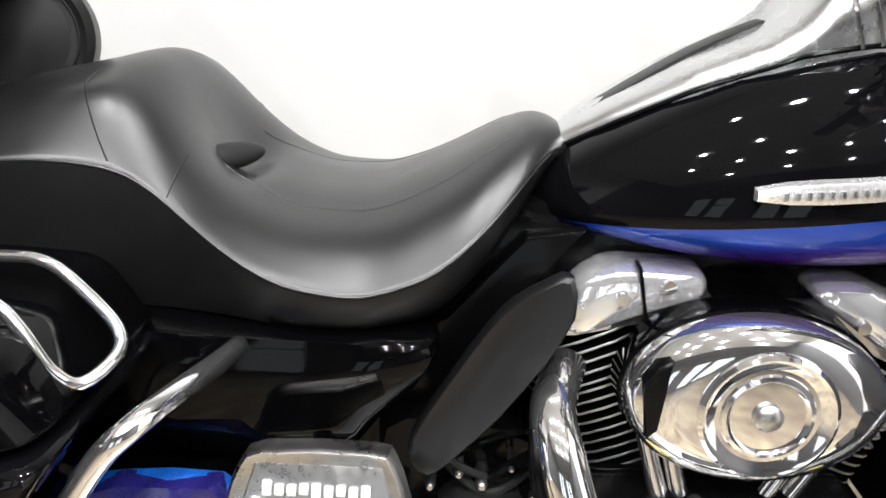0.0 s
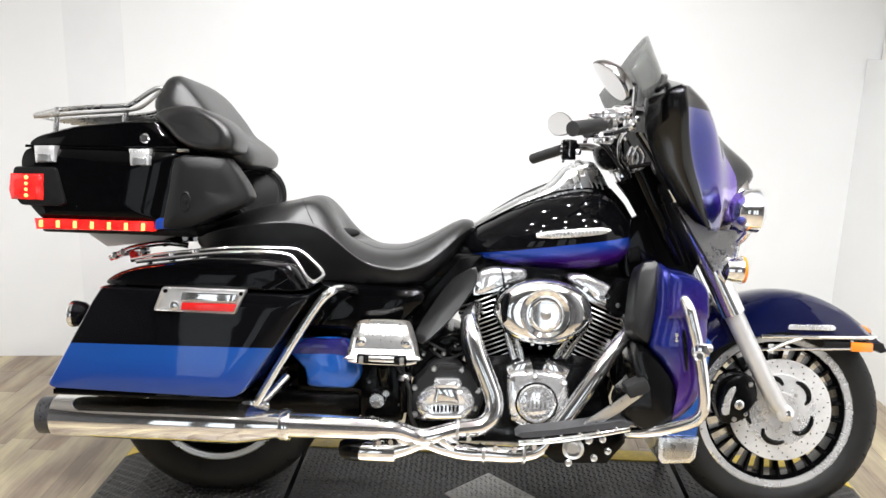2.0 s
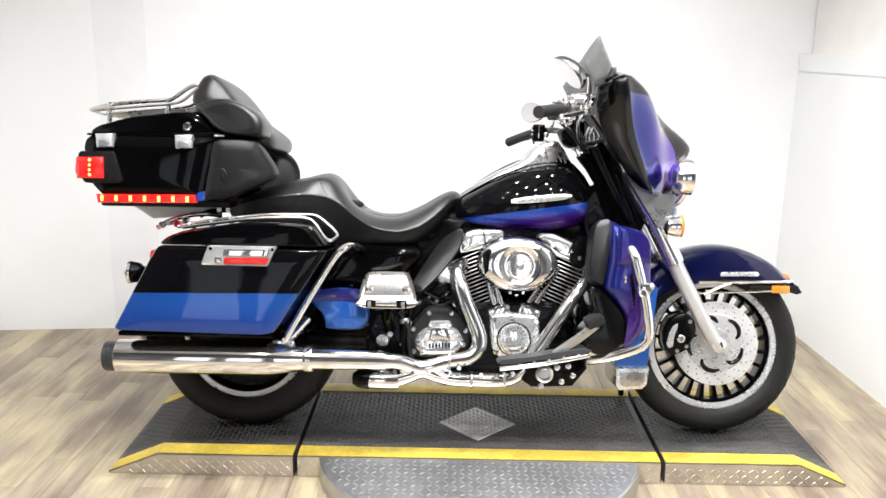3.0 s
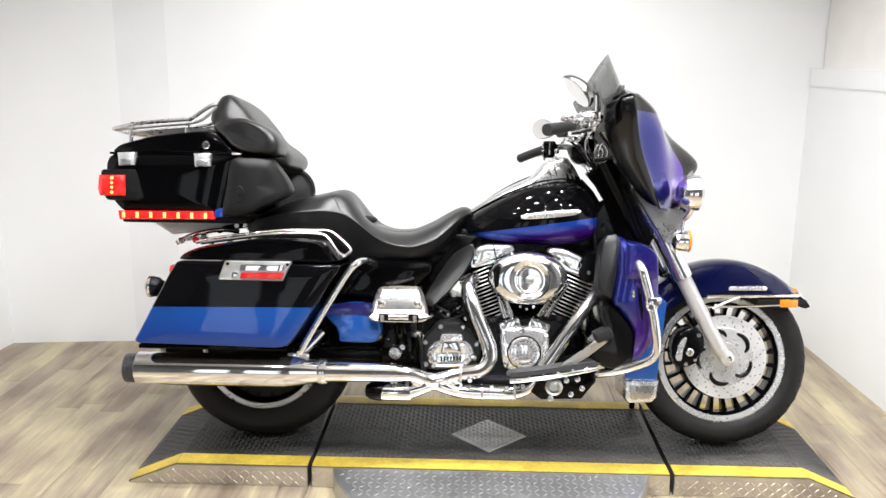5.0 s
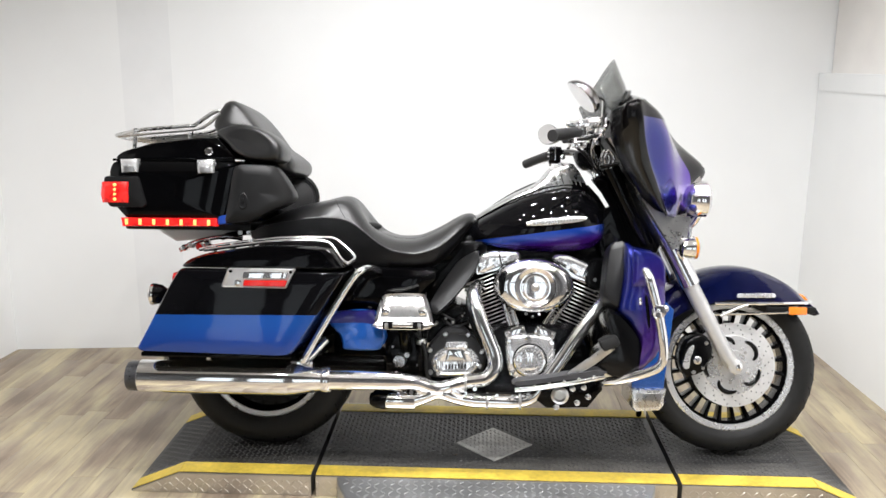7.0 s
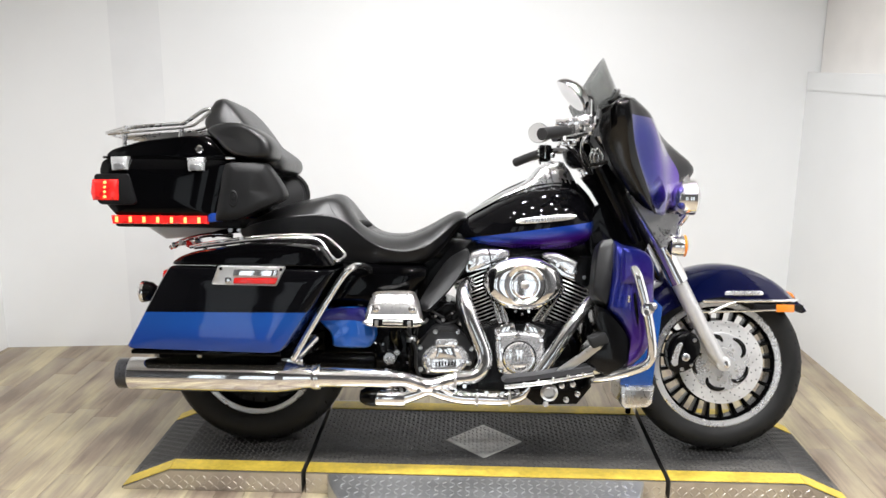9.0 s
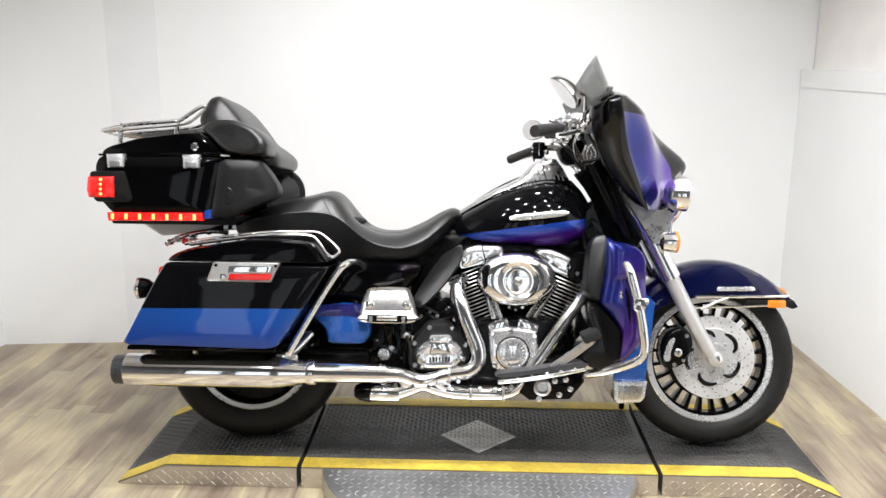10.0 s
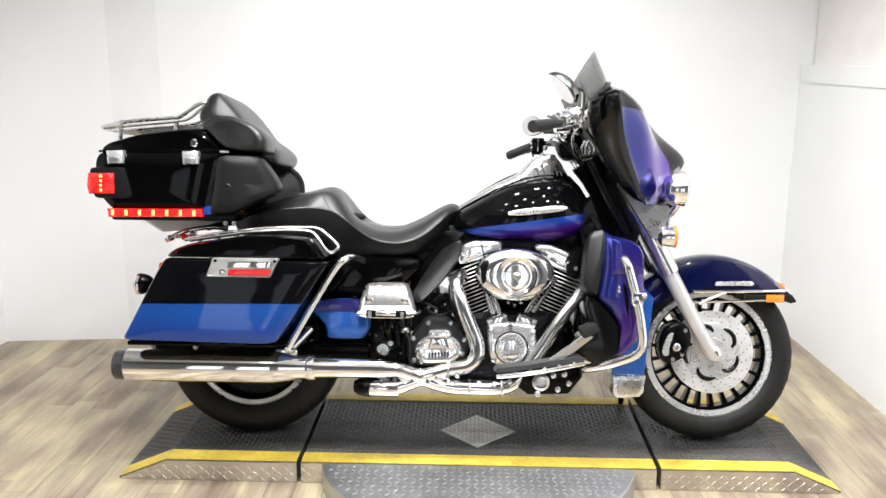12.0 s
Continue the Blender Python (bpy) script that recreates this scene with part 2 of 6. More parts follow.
PLATE = grained(material("worn_plate_metal", (0.46, 0.455, 0.44), 0.5, 0.75), 45, 0.6, 1.3, (0.42, 0.62), 0.3, 160)
TABLE = grained(material("diamond_plate_bright", (0.44, 0.445, 0.45), 0.38, 0.85), 20, 0.85, 1.1, (0.28, 0.45), 0.1, 200)


# ---- mesh helpers ----
def curve(pts, sub=5, closed=True):
    """A smooth line through the points."""
    pts = [Vector(p) for p in pts]
    n, out = len(pts), []
    for i in range(n if closed else n - 1):
        if closed:
            a, b, c, d = (pts[(i + k) % n] for k in (-1, 0, 1, 2))
        else:
            a, b, c, d = pts[max(i - 1, 0)], pts[i], pts[i + 1], pts[min(i + 2, n - 1)]
        for k in range(sub):
            t = k / sub
            out.append(0.5 * (2 * b + (c - a) * t + (2 * a - 5 * b + 4 * c - d) * t * t + (3 * b - a - 3 * c + d) * t ** 3))
    if not closed:
        out.append(pts[-1])
    return out


def rounded(outline, r, seg=4):
    """The outline with every corner rounded; r is one radius or one a corner."""
    n, out = len(outline), []
    rs = [r] * n if isinstance(r, (int, float)) else r
    for i in range(n):
        a, b, c = (Vector(outline[(i + k) % n]) for k in (-1, 0, 1))
        u, v = a - b, c - b
        d = min(rs[i], 0.48 * u.length, 0.48 * v.length)
        p, q = b + u.normalized() * d, b + v.normalized() * d
        for k in range(seg + 1):
            t = k / seg
            w = p * (1 - t) ** 2 + b * 2 * t * (1 - t) + q * t * t
            out.append((w.x, w.y))
    return out


def skin(rings, bm=None, closed=True, caps=True):
    """Faces between rings of points; every ring has the same count."""
    bm = bm or bmesh.new()
    vs = [[bm.verts.new(p) for p in r] for r in rings]
    n = len(vs[0])
    for a, b in zip(vs, vs[1:]):
        for i in range(n if closed else n - 1):
            j = (i + 1) % n
            bm.faces.new((a[i], a[j], b[j], b[i]))
    if caps and closed:
        bm.faces.new(list(reversed(vs[0])))
        bm.faces.new(vs[-1])
    return bm


def tube(pts, r, n=12, sub=5, bm=None, smooth=True, closed=False):
    """A round tube along the points; r is one radius or one a point."""
    line = curve(pts, sub, closed) if smooth else [Vector(p) for p in pts]
    m = len(line)
    rs = [r] * m if isinstance(r, (int, float)) else [float(np.interp(i * (len(r) - 1) / (m - 1), range(len(r)), r)) for i in range(m)]
    rings, up = [], None
    for i, p in enumerate(line):
        a, b = (line[i - 1], line[(i + 1) % m]) if closed else (line[max(i - 1, 0)], line[min(i + 1, m - 1)])
        t = (b - a).normalized()
        if up is None:
            up = t.orthogonal().normalized()
        up = (up - t * up.dot(t)).normalized()
        side = t.cross(up)
        rings.append([p + rs[i] * (up * math.cos(2 * math.pi * k / n) + side * math.sin(2 * math.pi * k / n)) for k in range(n)])
    if closed:
        rings.append(rings[0])
    return skin(rings, bm, caps=not closed)


def stack(outline, rings, bm=None, sub=4, center=None):
    """An outline in the side view (x, z), carried along y: rings of (scale about its middle, y)."""
    line = curve([(x, z, 0) for x, z in outline], sub) if sub > 1 else [Vector((x, z, 0)) for x, z in outline]
    cx, cz = center or (sum(p.x for p in line) / len(line), sum(p.y for p in line) / len(line))
    return skin([[(cx + s * (p.x - cx), y, cz + s * (p.y - cz)) for p in line] for s, y in rings], bm)


def slab(outline, y0, y1, edge=0.006, sub=1, bm=None):
    """A flat plate of that outline between y0 and y1 with rounded edges."""
    xs, zs = [p[0] for p in outline], [p[1] for p in outline]
    k = 1 - 2 * edge / max(min(max(xs) - min(xs), max(zs) - min(zs)), 0.01)
    d = edge if y1 > y0 else -edge
    return stack(outline, [(k, y0), (0.3 * k + 0.7, y0 + 0.3 * d), (1, y0 + d), (1, y1 - d), (0.3 * k + 0.7, y1 - 0.3 * d), (k, y1)], bm, sub)


def turned(profile, at, axis="y", n=32, bm=None, caps=True):
    """A turned body: profile of (radius, height along the axis) from the point at."""
    rings = []
    for r, h in profile:
        ring = []
        for k in range(n):
            c, s = max(r, 0.0004) * math.cos(2 * math.pi * k / n), max(r, 0.0004) * math.sin(2 * math.pi * k / n)
            v = {"x": (h, c, s), "y": (c, h, s), "z": (c, s, h)}[axis]
            ring.append((at[0] + v[0], at[1] + v[1], at[2] + v[2]))
        rings.append(ring)
    return skin(rings, bm, caps=caps)


def block(at, size, edge=0.006, bm=None, turn=None):
    """A box with bevelled edges."""
    own = bmesh.new()
    bmesh.ops.create_cube(own, size=1)
    bmesh.ops.scale(own, vec=size, verts=own.verts)
    if edge:
        bmesh.ops.bevel(own, geom=own.edges[:], offset=min(edge, min(size) * 0.4), segments=2, affect="EDGES", profile=0.6)
    own.transform(Matrix.Translation(at) @ (turn or Matrix.Identity(4)))
    if bm is None:
        return own
    me = bpy.data.meshes.new("tmp")
    own.to_mesh(me)
    own.free()
    bm.from_mesh(me)
    bpy.data.meshes.remove(me)
    return bm


def part(name, bm, mat, parent=None, label="", crease=38):
    """Link a bmesh as one mesh object under a thing or under a part."""
    bmesh.ops.recalc_face_normals(bm, faces=bm.faces[:])
    me = bpy.data.meshes.new(name)
    bm.to_mesh(me)
    bm.free()
    me.shade_smooth()
    me.set_sharp_from_angle(angle=radians(crease))
    me.materials.append(mat)
    ob = new(name, me)
    if parent is not None:
        ob.parent = parent
    if label:
        tagged(ob, label)
    return ob


def both(make):
    """Run a builder for the near side and the far side."""
    for side in (-1, 1):
        make(side)


# ---- room ----
def wall(name, a, b, z0, z1, thick, mat, label):
    """An upright wall between two plan points, thick away from the room."""
    a, b = Vector((*a, 0)), Vector((*b, 0))
    d = (b - a).normalized()
    out = Vector((d.y, -d.x, 0)) * thick
    bm = skin([[(p.x, p.y, z0), (q.x, q.y, z0), (q.x, q.y, z1), (p.x, p.y, z1)] for p, q in ((a, b), (a + out, b + out))])
    return tagged(part(name, bm, mat), label, "wall", kind="structure")


BACK_L, BACK_R = (-2.33, 1.085), (1.61, 1.54)
FRONT_R, FRONT_L = (1.82, -5.5), (-2.75, -5.5)
wall("wall_back", (2.1, 1.597), BACK_L, FLOOR_Z, CEIL_Z, 0.1, WALL, "plain white painted wall behind the motorcycle lift")
MID_R, MID_L = (1.665, -1.4), (-2.52, -1.4)
wall("wall_left", BACK_L, MID_L, FLOOR_Z, CEIL_Z, 0.1, WALL, "white painted side wall beside the wood-look floor")
wall("wall_right", MID_R, BACK_R, FLOOR_Z, 1.32, 0.1, WALL, "low white painted side wall under a white rail")
# unseen side walls beyond the bay, added dark to keep bright reflections off the motorcycle
wall("wall_left_front", MID_L, FRONT_L, FLOOR_Z, CEIL_Z, 0.1, SHOP_WALL, "unseen dark side wall added to darken reflections")
wall("wall_right_front", FRONT_R, MID_R, FLOOR_Z, CEIL_Z, 0.1, SHOP_WALL, "unseen dark side wall added to darken reflections")

# the shop front: piers and bands round three tall windows
WINDOWS = [(-2.6, -1.98), (-1.82, -1.2), (-0.35, 0.32), (0.48, 1.15)]
SILL, HEAD = 0.14, 2.2
bm = bmesh.new()
fy, edges = FRONT_L[1], [FRONT_L[0]] + [v for w in WINDOWS for v in w] + [FRONT_R[0]]
for k in range(0, len(edges), 2):
    block(((edges[k] + edges[k + 1]) / 2, fy - 0.05, (FLOOR_Z + CEIL_Z) / 2), (edges[k + 1] - edges[k], 0.1, CEIL_Z - FLOOR_Z), 0, bm)
for x0, x1 in WINDOWS:
    for z0, z1 in ((FLOOR_Z, SILL), (HEAD, CEIL_Z)):
        block(((x0 + x1) / 2, fy - 0.05, (z0 + z1) / 2), (x1 - x0, 0.1, z1 - z0), 0, bm)
tagged(part("wall_front", bm, DARK_WALL), "grey shop wall with tall windows facing the motorcycle", "wall", kind="structure")
for k, (x0, x1) in enumerate(WINDOWS):
    bm = bmesh.new()
    for cx_, sx_ in ((x0 + 0.02, 0.04), (x1 - 0.02, 0.04)):
        block((cx_, fy - 0.05, (SILL + HEAD) / 2), (sx_, 0.06, HEAD - SILL - 0.002), 0.004, bm)
    for cz_ in (SILL + 0.021, 1.45, HEAD - 0.021):
        block(((x0 + x1) / 2, fy - 0.05, cz_), (x1 - x0 - 0.082, 0.058, 0.04), 0.004, bm)
    win = tagged(part("window_%d" % (k + 1), bm, SHOP_WALL), "tall dark-framed shop window with daylight outside", "window", kind="structure")
    pane_ = part("pane", block(((x0 + x1) / 2, fy - 0.05, (SILL + HEAD) / 2), (x1 - x0 - 0.06, 0.006, HEAD - SILL - 0.06), 0), PANE, win)
    pane_.visible_shadow = False
wall("wall_right_upper", (MID_R[0] + 0.06, MID_R[1]), (BACK_R[0] + 0.06, BACK_R[1]), 1.40, CEIL_Z, 0.1, CREAM, "cream upper wall above the white rail")
bm = skin([[(MID_R[0] - 0.004, MID_R[1] + 0.01, z), (BACK_R[0] - 0.004, BACK_R[1] - 0.01, z), (BACK_R[0] + 0.1, BACK_R[1] - 0.01, z), (MID_R[0] + 0.1, MID_R[1] + 0.01, z)] for z in (1.32, 1.405)])
tagged(part("trim", bm, WALL), "white rail along the top of the low wall", "trim", kind="structure")
bd = (Vector(BACK_R) - Vector(BACK_L)).normalized()
pa, pb = Vector(BACK_L) + bd * 0.60, Vector(BACK_L) + bd * 0.83
po = Vector((bd.y, -bd.x)) * 0.0012
bm = skin([[(p.x, p.y, FLOOR_Z), (q.x, q.y, FLOOR_Z), (q.x, q.y, CEIL_Z), (p.x, p.y, CEIL_Z)] for p, q in ((pa + po, pb + po), (pa, pb))])
tagged(part("wall_strip", bm, PANEL), "pale grey joint strip on the white back wall", "wall panel", kind="structure")
bm = block((-0.4, -0.4, CEIL_Z + 0.06), (6.4, 5.2, 0.1), 0)
tagged(part("ceiling", bm, DARK_CEIL), "white ceiling over the photo bay with round lamps", "ceiling", kind="structure")
# unseen dark ceiling, added so the gloss black panels reflect less light
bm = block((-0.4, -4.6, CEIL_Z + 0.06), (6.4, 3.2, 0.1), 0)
tagged(part("ceiling_dark_unseen", bm, SHOP_WALL), "unseen dark ceiling added to darken reflections", "ceiling", kind="structure")

floor = part("floor", block((-0.4, -2.0, FLOOR_Z - 0.06), (6.4, 8.4, 0.108), 0), JOINT)
tagged(floor, "wood-look plank floor in greyed oak", "floor", kind="structure")
for lx, ly, watts, size in LAMP_SPOTS:
    ring = turned([(0.058, 0.0), (0.075, -0.004), (0.085, -0.001), (0.085, 0.056), (0.058, 0.056), (0.058, 0.0)], (lx, ly, CEIL_Z - 0.046), "z", 24, caps=False)
    lampob = tagged(part("ceiling_lamp", ring, SATIN), "round ceiling lamp with a silver ring, lit", "ceiling lamp", "ceiling lamps")

# ---- lift ----
lift = tagged(new("motorcycle_lift"), "low black tread-plate lift with yellow edges and end ramps", "lift")
lift.location = (0, 0, 0)
YN, YF = -0.257, 0.33
deck_z = LIFT_Z - 0.003


def deck(name, x0, x1, parent):
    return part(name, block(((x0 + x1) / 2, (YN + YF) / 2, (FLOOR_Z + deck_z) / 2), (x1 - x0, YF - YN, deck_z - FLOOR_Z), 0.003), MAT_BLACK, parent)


def ramp(name, x_in, x_top, x_end, parent):
    outline = [(x_in, FLOOR_Z), (x_in, deck_z), (x_top, deck_z), (x_end, FLOOR_Z + 0.006), (x_end, FLOOR_Z)]
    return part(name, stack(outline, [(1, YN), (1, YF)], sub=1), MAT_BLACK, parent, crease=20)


deck_mid = deck("deck", -0.588, 0.588, lift)
ramp_l = ramp("ramp", -0.602, -1.04, -1.205, lift)
ramp_r = ramp("ramp", 0.602, 1.035, 1.19, lift)


def strip(y0, y1, x0, x1, parent, name="edge_tape"):
    return part(name, block(((x0 + x1) / 2, (y0 + y1) / 2, LIFT_Z - 0.0015), (x1 - x0, y1 - y0, 0.004), 0.001), YELLOW, parent)


def slope_strip(y0, y1, xt, xe, parent):
    d = Vector((xe - xt, 0, FLOOR_Z + 0.006 - deck_z))
    up = Vector((-d.z, 0, d.x)).normalized() * (0.004 if d.x > 0 else -0.004)
    a, b = Vector((xt, 0, deck_z)), Vector((xe, 0, FLOOR_Z + 0.006))
    ring = lambda y: [(p.x, y, p.z) for p in (a - up * 0.2, b - up * 0.2, b + up, a + up)]
    return part("edge_tape", skin([ring(y0), ring(y1)]), YELLOW, parent)


for y0, y1 in ((YN + 0.001, -0.19), (0.262, YF - 0.001)):
    strip(y0, y1, -0.587, 0.587, deck_mid)
    strip(y0, y1, -1.04, -0.603, ramp_l)
    strip(y0, y1, 0.603, 1.035, ramp_r)
    slope_strip(y0, y1, -1.04, -1.2, ramp_l)
    slope_strip(y0, y1, 1.035, 1.185, ramp_r)


def skirt(outline, parent):
    return part("side_plate", stack(outline, [(1, YN - 0.006), (1, YN + 0.001)], sub=1), TREAD, parent, "diamond plate side skirt")


skirt_l = skirt([(-0.603, FLOOR_Z + 0.001), (-0.603, deck_z - 0.003), (-1.04, deck_z - 0.003), (-1.2, FLOOR_Z + 0.004), (-1.2, FLOOR_Z + 0.001)], ramp_l)
skirt_m = skirt([(-0.587, FLOOR_Z + 0.001), (-0.587, deck_z - 0.003), (0.587, deck_z - 0.003), (0.587, FLOOR_Z + 0.001)], deck_mid)
skirt_r = skirt([(0.603, FLOOR_Z + 0.001), (0.603, deck_z - 0.003), (1.035, deck_z - 0.003), (1.185, FLOOR_Z + 0.004), (1.185, FLOOR_Z + 0.001)], ramp_r)


def treads(place, us, vs, keep, bm=None, big=1.0):
    """Raised lozenges in alternate directions, laid out by place(u, v, h)."""
    bm = bm or bmesh.new()
    for i, u in enumerate(us):
        for j, v in enumerate(vs):
            if not keep(u, v):
                continue
            a = radians(45 if (i + j) % 2 else -45)
            c, s, le, wi = math.cos(a), math.sin(a), 0.0085 * big, 0.0022 * big
            base = [place(u + c * du - s * dv, v + s * du + c * dv, 0) for du, dv in ((-le, 0), (0, -wi), (le, 0), (0, wi))]
            tops = [place(u + c * du - s * dv, v + s * du + c * dv, 0.0022) for du, dv in ((-le * 0.6, 0), (0, -wi * 0.5), (le * 0.6, 0), (0, wi * 0.5))]
            vb, vt = [bm.verts.new(p) for p in base], [bm.verts.new(p) for p in tops]
            bm.faces.new(vt)
            for k in range(4):
                bm.faces.new((vb[k], vb[(k + 1) % 4], vt[(k + 1) % 4], vt[k]))
    return bm


GRID = 0.0165
flat = lambda u, v, h: (u, v, deck_z + h)
front = lambda u, v, h: (u, YN - 0.006 - h, v)
in_dia = lambda u, v: abs(u) / 0.145 + abs(v) / 0.145 < 1
for x0, x1, owner in ((-0.575, 0.58, deck_mid), (-1.03, -0.61, ramp_l), (0.61, 1.03, ramp_r)):
    t = part("tread_relief", treads(flat, np.arange(x0, x1, GRID), np.arange(-0.178, 0.255, GRID), lambda u, v: not in_dia(u, v)), STUD, owner)
    tagged(t, kind="stuff")
for owner, sgn, xt, xe, x_end in ((ramp_l, -1, 1.05, 1.19, 1.205), (ramp_r, 1, 1.045, 1.175, 1.19)):
    dz = (deck_z - FLOOR_Z - 0.006) / (x_end - xt + 0.01)
    lay = lambda u, v, h: (sgn * u, v, deck_z - (u - xt + 0.01) * dz + h)
    tagged(part("tread_relief", treads(lay, np.arange(xt, xe, GRID), np.arange(-0.178, 0.255, GRID), lambda u, v: True), STUD, owner), kind="stuff")
for x0, x1, owner in ((-1.17, -0.61, skirt_l), (0.61, 1.17, skirt_r), (-0.58, 0.58, skirt_m)):
    tagged(part("tread_relief", treads(front, np.arange(x0, x1, 0.0205), np.arange(FLOOR_Z + 0.011, deck_z - 0.006, 0.0185), lambda u, v: v < deck_z - 0.006 - max(0, abs(u) - 1.03) * 0.44, big=1.25), TREAD, owner), kind="stuff")
bm = bmesh.new()
dia = [(-0.135, 0.005), (0.0, -0.128), (0.137, 0.005), (0.0, 0.14)]
skin([[(x, y, deck_z) for x, y in dia], [(x * 0.985, y * 0.985, deck_z + 0.003) for x, y in dia]], bm)
emblem = part("floor_plate", bm, PLATE, deck_mid, "worn silver diamond-shaped plate")
tagged(part("tread_relief", treads(lambda u, v, h: (u, v, deck_z + 0.003 + h), np.arange(-0.125, 0.13, 0.0145), np.arange(-0.12, 0.135, 0.0145), lambda u, v: abs(u) / 0.128 + abs(v - 0.005) / 0.125 < 0.93, big=0.8), PLATE, emblem), kind="stuff")

table = tagged(new("turntable"), "round bright diamond-plate step standing against the lift", "platform")
bm = turned([(0.53, FLOOR_Z + 0.001), (0.53, 0.113), (0.525, 0.117), (0.001, 0.117)], (0, -0.145, 0), "z", 96)
bmesh.ops.bisect_plane(bm, geom=bm.verts[:] + bm.edges[:] + bm.faces[:], plane_co=(0, YN - 0.009, 0), plane_no=(0, 1, 0), clear_outer=True)
top = part("table_top", bm, TABLE, table, crease=30)
tagged(part("tread_relief", treads(lambda u, v, h: (u, v, 0.117 + h), np.arange(-0.53, 0.53, 0.025), np.arange(-0.68, YN - 0.02, 0.025), lambda u, v: math.hypot(u, v + 0.145) < 0.51, big=1.3), TABLE, top), kind="stuff")


# ---- motorcycle: built upright on z = 0, then leaned over on its stand ----
moto = tagged(new("motorcycle"), "black and blue touring motorcycle leaning on its side stand", "motorcycle")
moto.matrix_world = pose(0, 0, LIFT_Z, -LEAN)
RX, FX, AXLE_Z = -0.797, 0.806, 0.312


# wheels
def tyre(cx, AXLE_Z, r_out, r_in, half, parent, crown):
    prof = [(r_in, -half * 0.75), (r_in + 0.02, -half * 0.95), (r_in + (r_out - r_in) * 0.5, -half), (r_out - 0.03, -half * 0.93), (r_out - 0.012, -half * 0.72),
            (r_out - 0.003, -half * 0.4), (r_out, 0), (r_out - 0.003, half * 0.4), (r_out - 0.012, half * 0.72), (r_out - 0.03, half * 0.93),
            (r_in + (r_out - r_in) * 0.5, half), (r_in + 0.02, half * 0.95), (r_in, half * 0.75), (r_in, -half * 0.75)]
    t = part("tyre", turned(prof, (cx, 0, AXLE_Z), "y", 72, caps=False), RUBBER, parent, "black rubber tyre with low tread")
    bm = bmesh.new()
    for k in range(36):
        a = 2 * math.pi * k / 36
        for s in (-1, 1):
            pts = []
            for u, da in ((0.25, 0.0), (0.6, 0.05), (0.9, 0.11)):
                y = s * half * u
                rr = float(np.interp(abs(y), [0, half * 0.4, half * 0.72, half * 0.93], [r_out, r_out - 0.003, r_out - 0.012, r_out - 0.03])) + 0.0006
                pts.append((cx + rr * math.cos(a + da), y, AXLE_Z + rr * math.sin(a + da)))
            tube(pts, 0.0014, 4, 2, bm)
    tagged(part("tread_groove", bm, ENGINE_BLACK, t), kind="stuff")
    return t


def wheel(name, cx, AXLE_Z, r_out, half, rim_r, spokes):
    prof = [(rim_r - 0.028, -half * 0.45), (rim_r - 0.02, -half * 0.72), (rim_r + 0.001, -half * 0.78), (rim_r + 0.004, -half * 0.7), (rim_r + 0.004, half * 0.7),
            (rim_r + 0.001, half * 0.78), (rim_r - 0.02, half * 0.72), (rim_r - 0.028, half * 0.45), (rim_r - 0.028, -half * 0.45)]
    w = part(name, turned(prof, (cx, 0, AXLE_Z), "y", 72, caps=False), ENGINE_BLACK, moto, "black cast wheel with bright rim lip and short spokes")
    for s in (-1, 1):
        deep = 0.019 if cx > 0 else 0.016
        lip = [(rim_r - deep, s * half * 0.72), (rim_r - deep + 0.001, s * half * 0.80), (rim_r - 0.001, s * half * 0.84), (rim_r + 0.003, s * half * 0.80), (rim_r + 0.003, s * half * 0.72), (rim_r - deep, s * half * 0.72)]
        part("rim_lip", turned(lip, (cx, 0, AXLE_Z), "y", 72, caps=False), BADGE, w, "bright polished rim lip")
    tyre(cx, AXLE_Z, r_out, rim_r, half, w, 0)
    disc_r = 0.140 if cx > 0 else 0.138
    part("hub", turned([(0.03, -0.075), (0.045, -0.07), (0.05, -0.03), (0.05, 0.03), (0.045, 0.07), (0.03, 0.075)], (cx, 0, AXLE_Z), "y", 32), ENGINE_BLACK, w)
    part("wheel_disc", turned([(0.03, -0.02), (disc_r - 0.013, -0.018), (disc_r, -0.014), (disc_r, 0.014), (disc_r - 0.013, 0.018), (0.03, 0.02)], (cx, 0, AXLE_Z), "y", 48), ENGINE_BLACK, w)
    if cx < 0:
        part("brake_rotor", turned([(0.12, -0.03), (0.185, -0.03), (0.186, -0.024), (0.12, -0.024)], (cx, 0, AXLE_Z), "y", 48), ENGINE_BLACK, w)
    one = None
    for k in range(spokes):
        a = 2 * math.pi * (k + 0.5) / spokes
        m = Matrix.Translation((cx, 0, AXLE_Z)) @ Matrix.Rotation(a, 4, "Y")
        if one is None:
            bm = bmesh.new()
            r0, r1 = (0.136 if cx > 0 else 0.134), rim_r - 0.018
            w0, w1 = 0.0045, 0.0062
            skin([[(r0, y, -w0 * s), (r1, y * 1.9, -w1 * s), (r1, y * 1.9, w1 * s), (r0, y, w0 * s)] for y, s in ((-0.020, 0.6), (-0.017, 1), (0.017, 1), (0.020, 0.6))], bm)
            one = part("spoke", bm, ENGINE_BLACK, w)
        else:
            one2 = new("spoke", one.data)
            one2.parent = w
        (one if k == 0 else one2).matrix_local = m
    return w


front_wheel = wheel("front_wheel", FX - 0.004, 0.303, 0.301, 0.062, 0.217, 24)
rear_wheel = wheel("rear_wheel", RX, AXLE_Z, 0.318, 0.088, 0.212, 24)


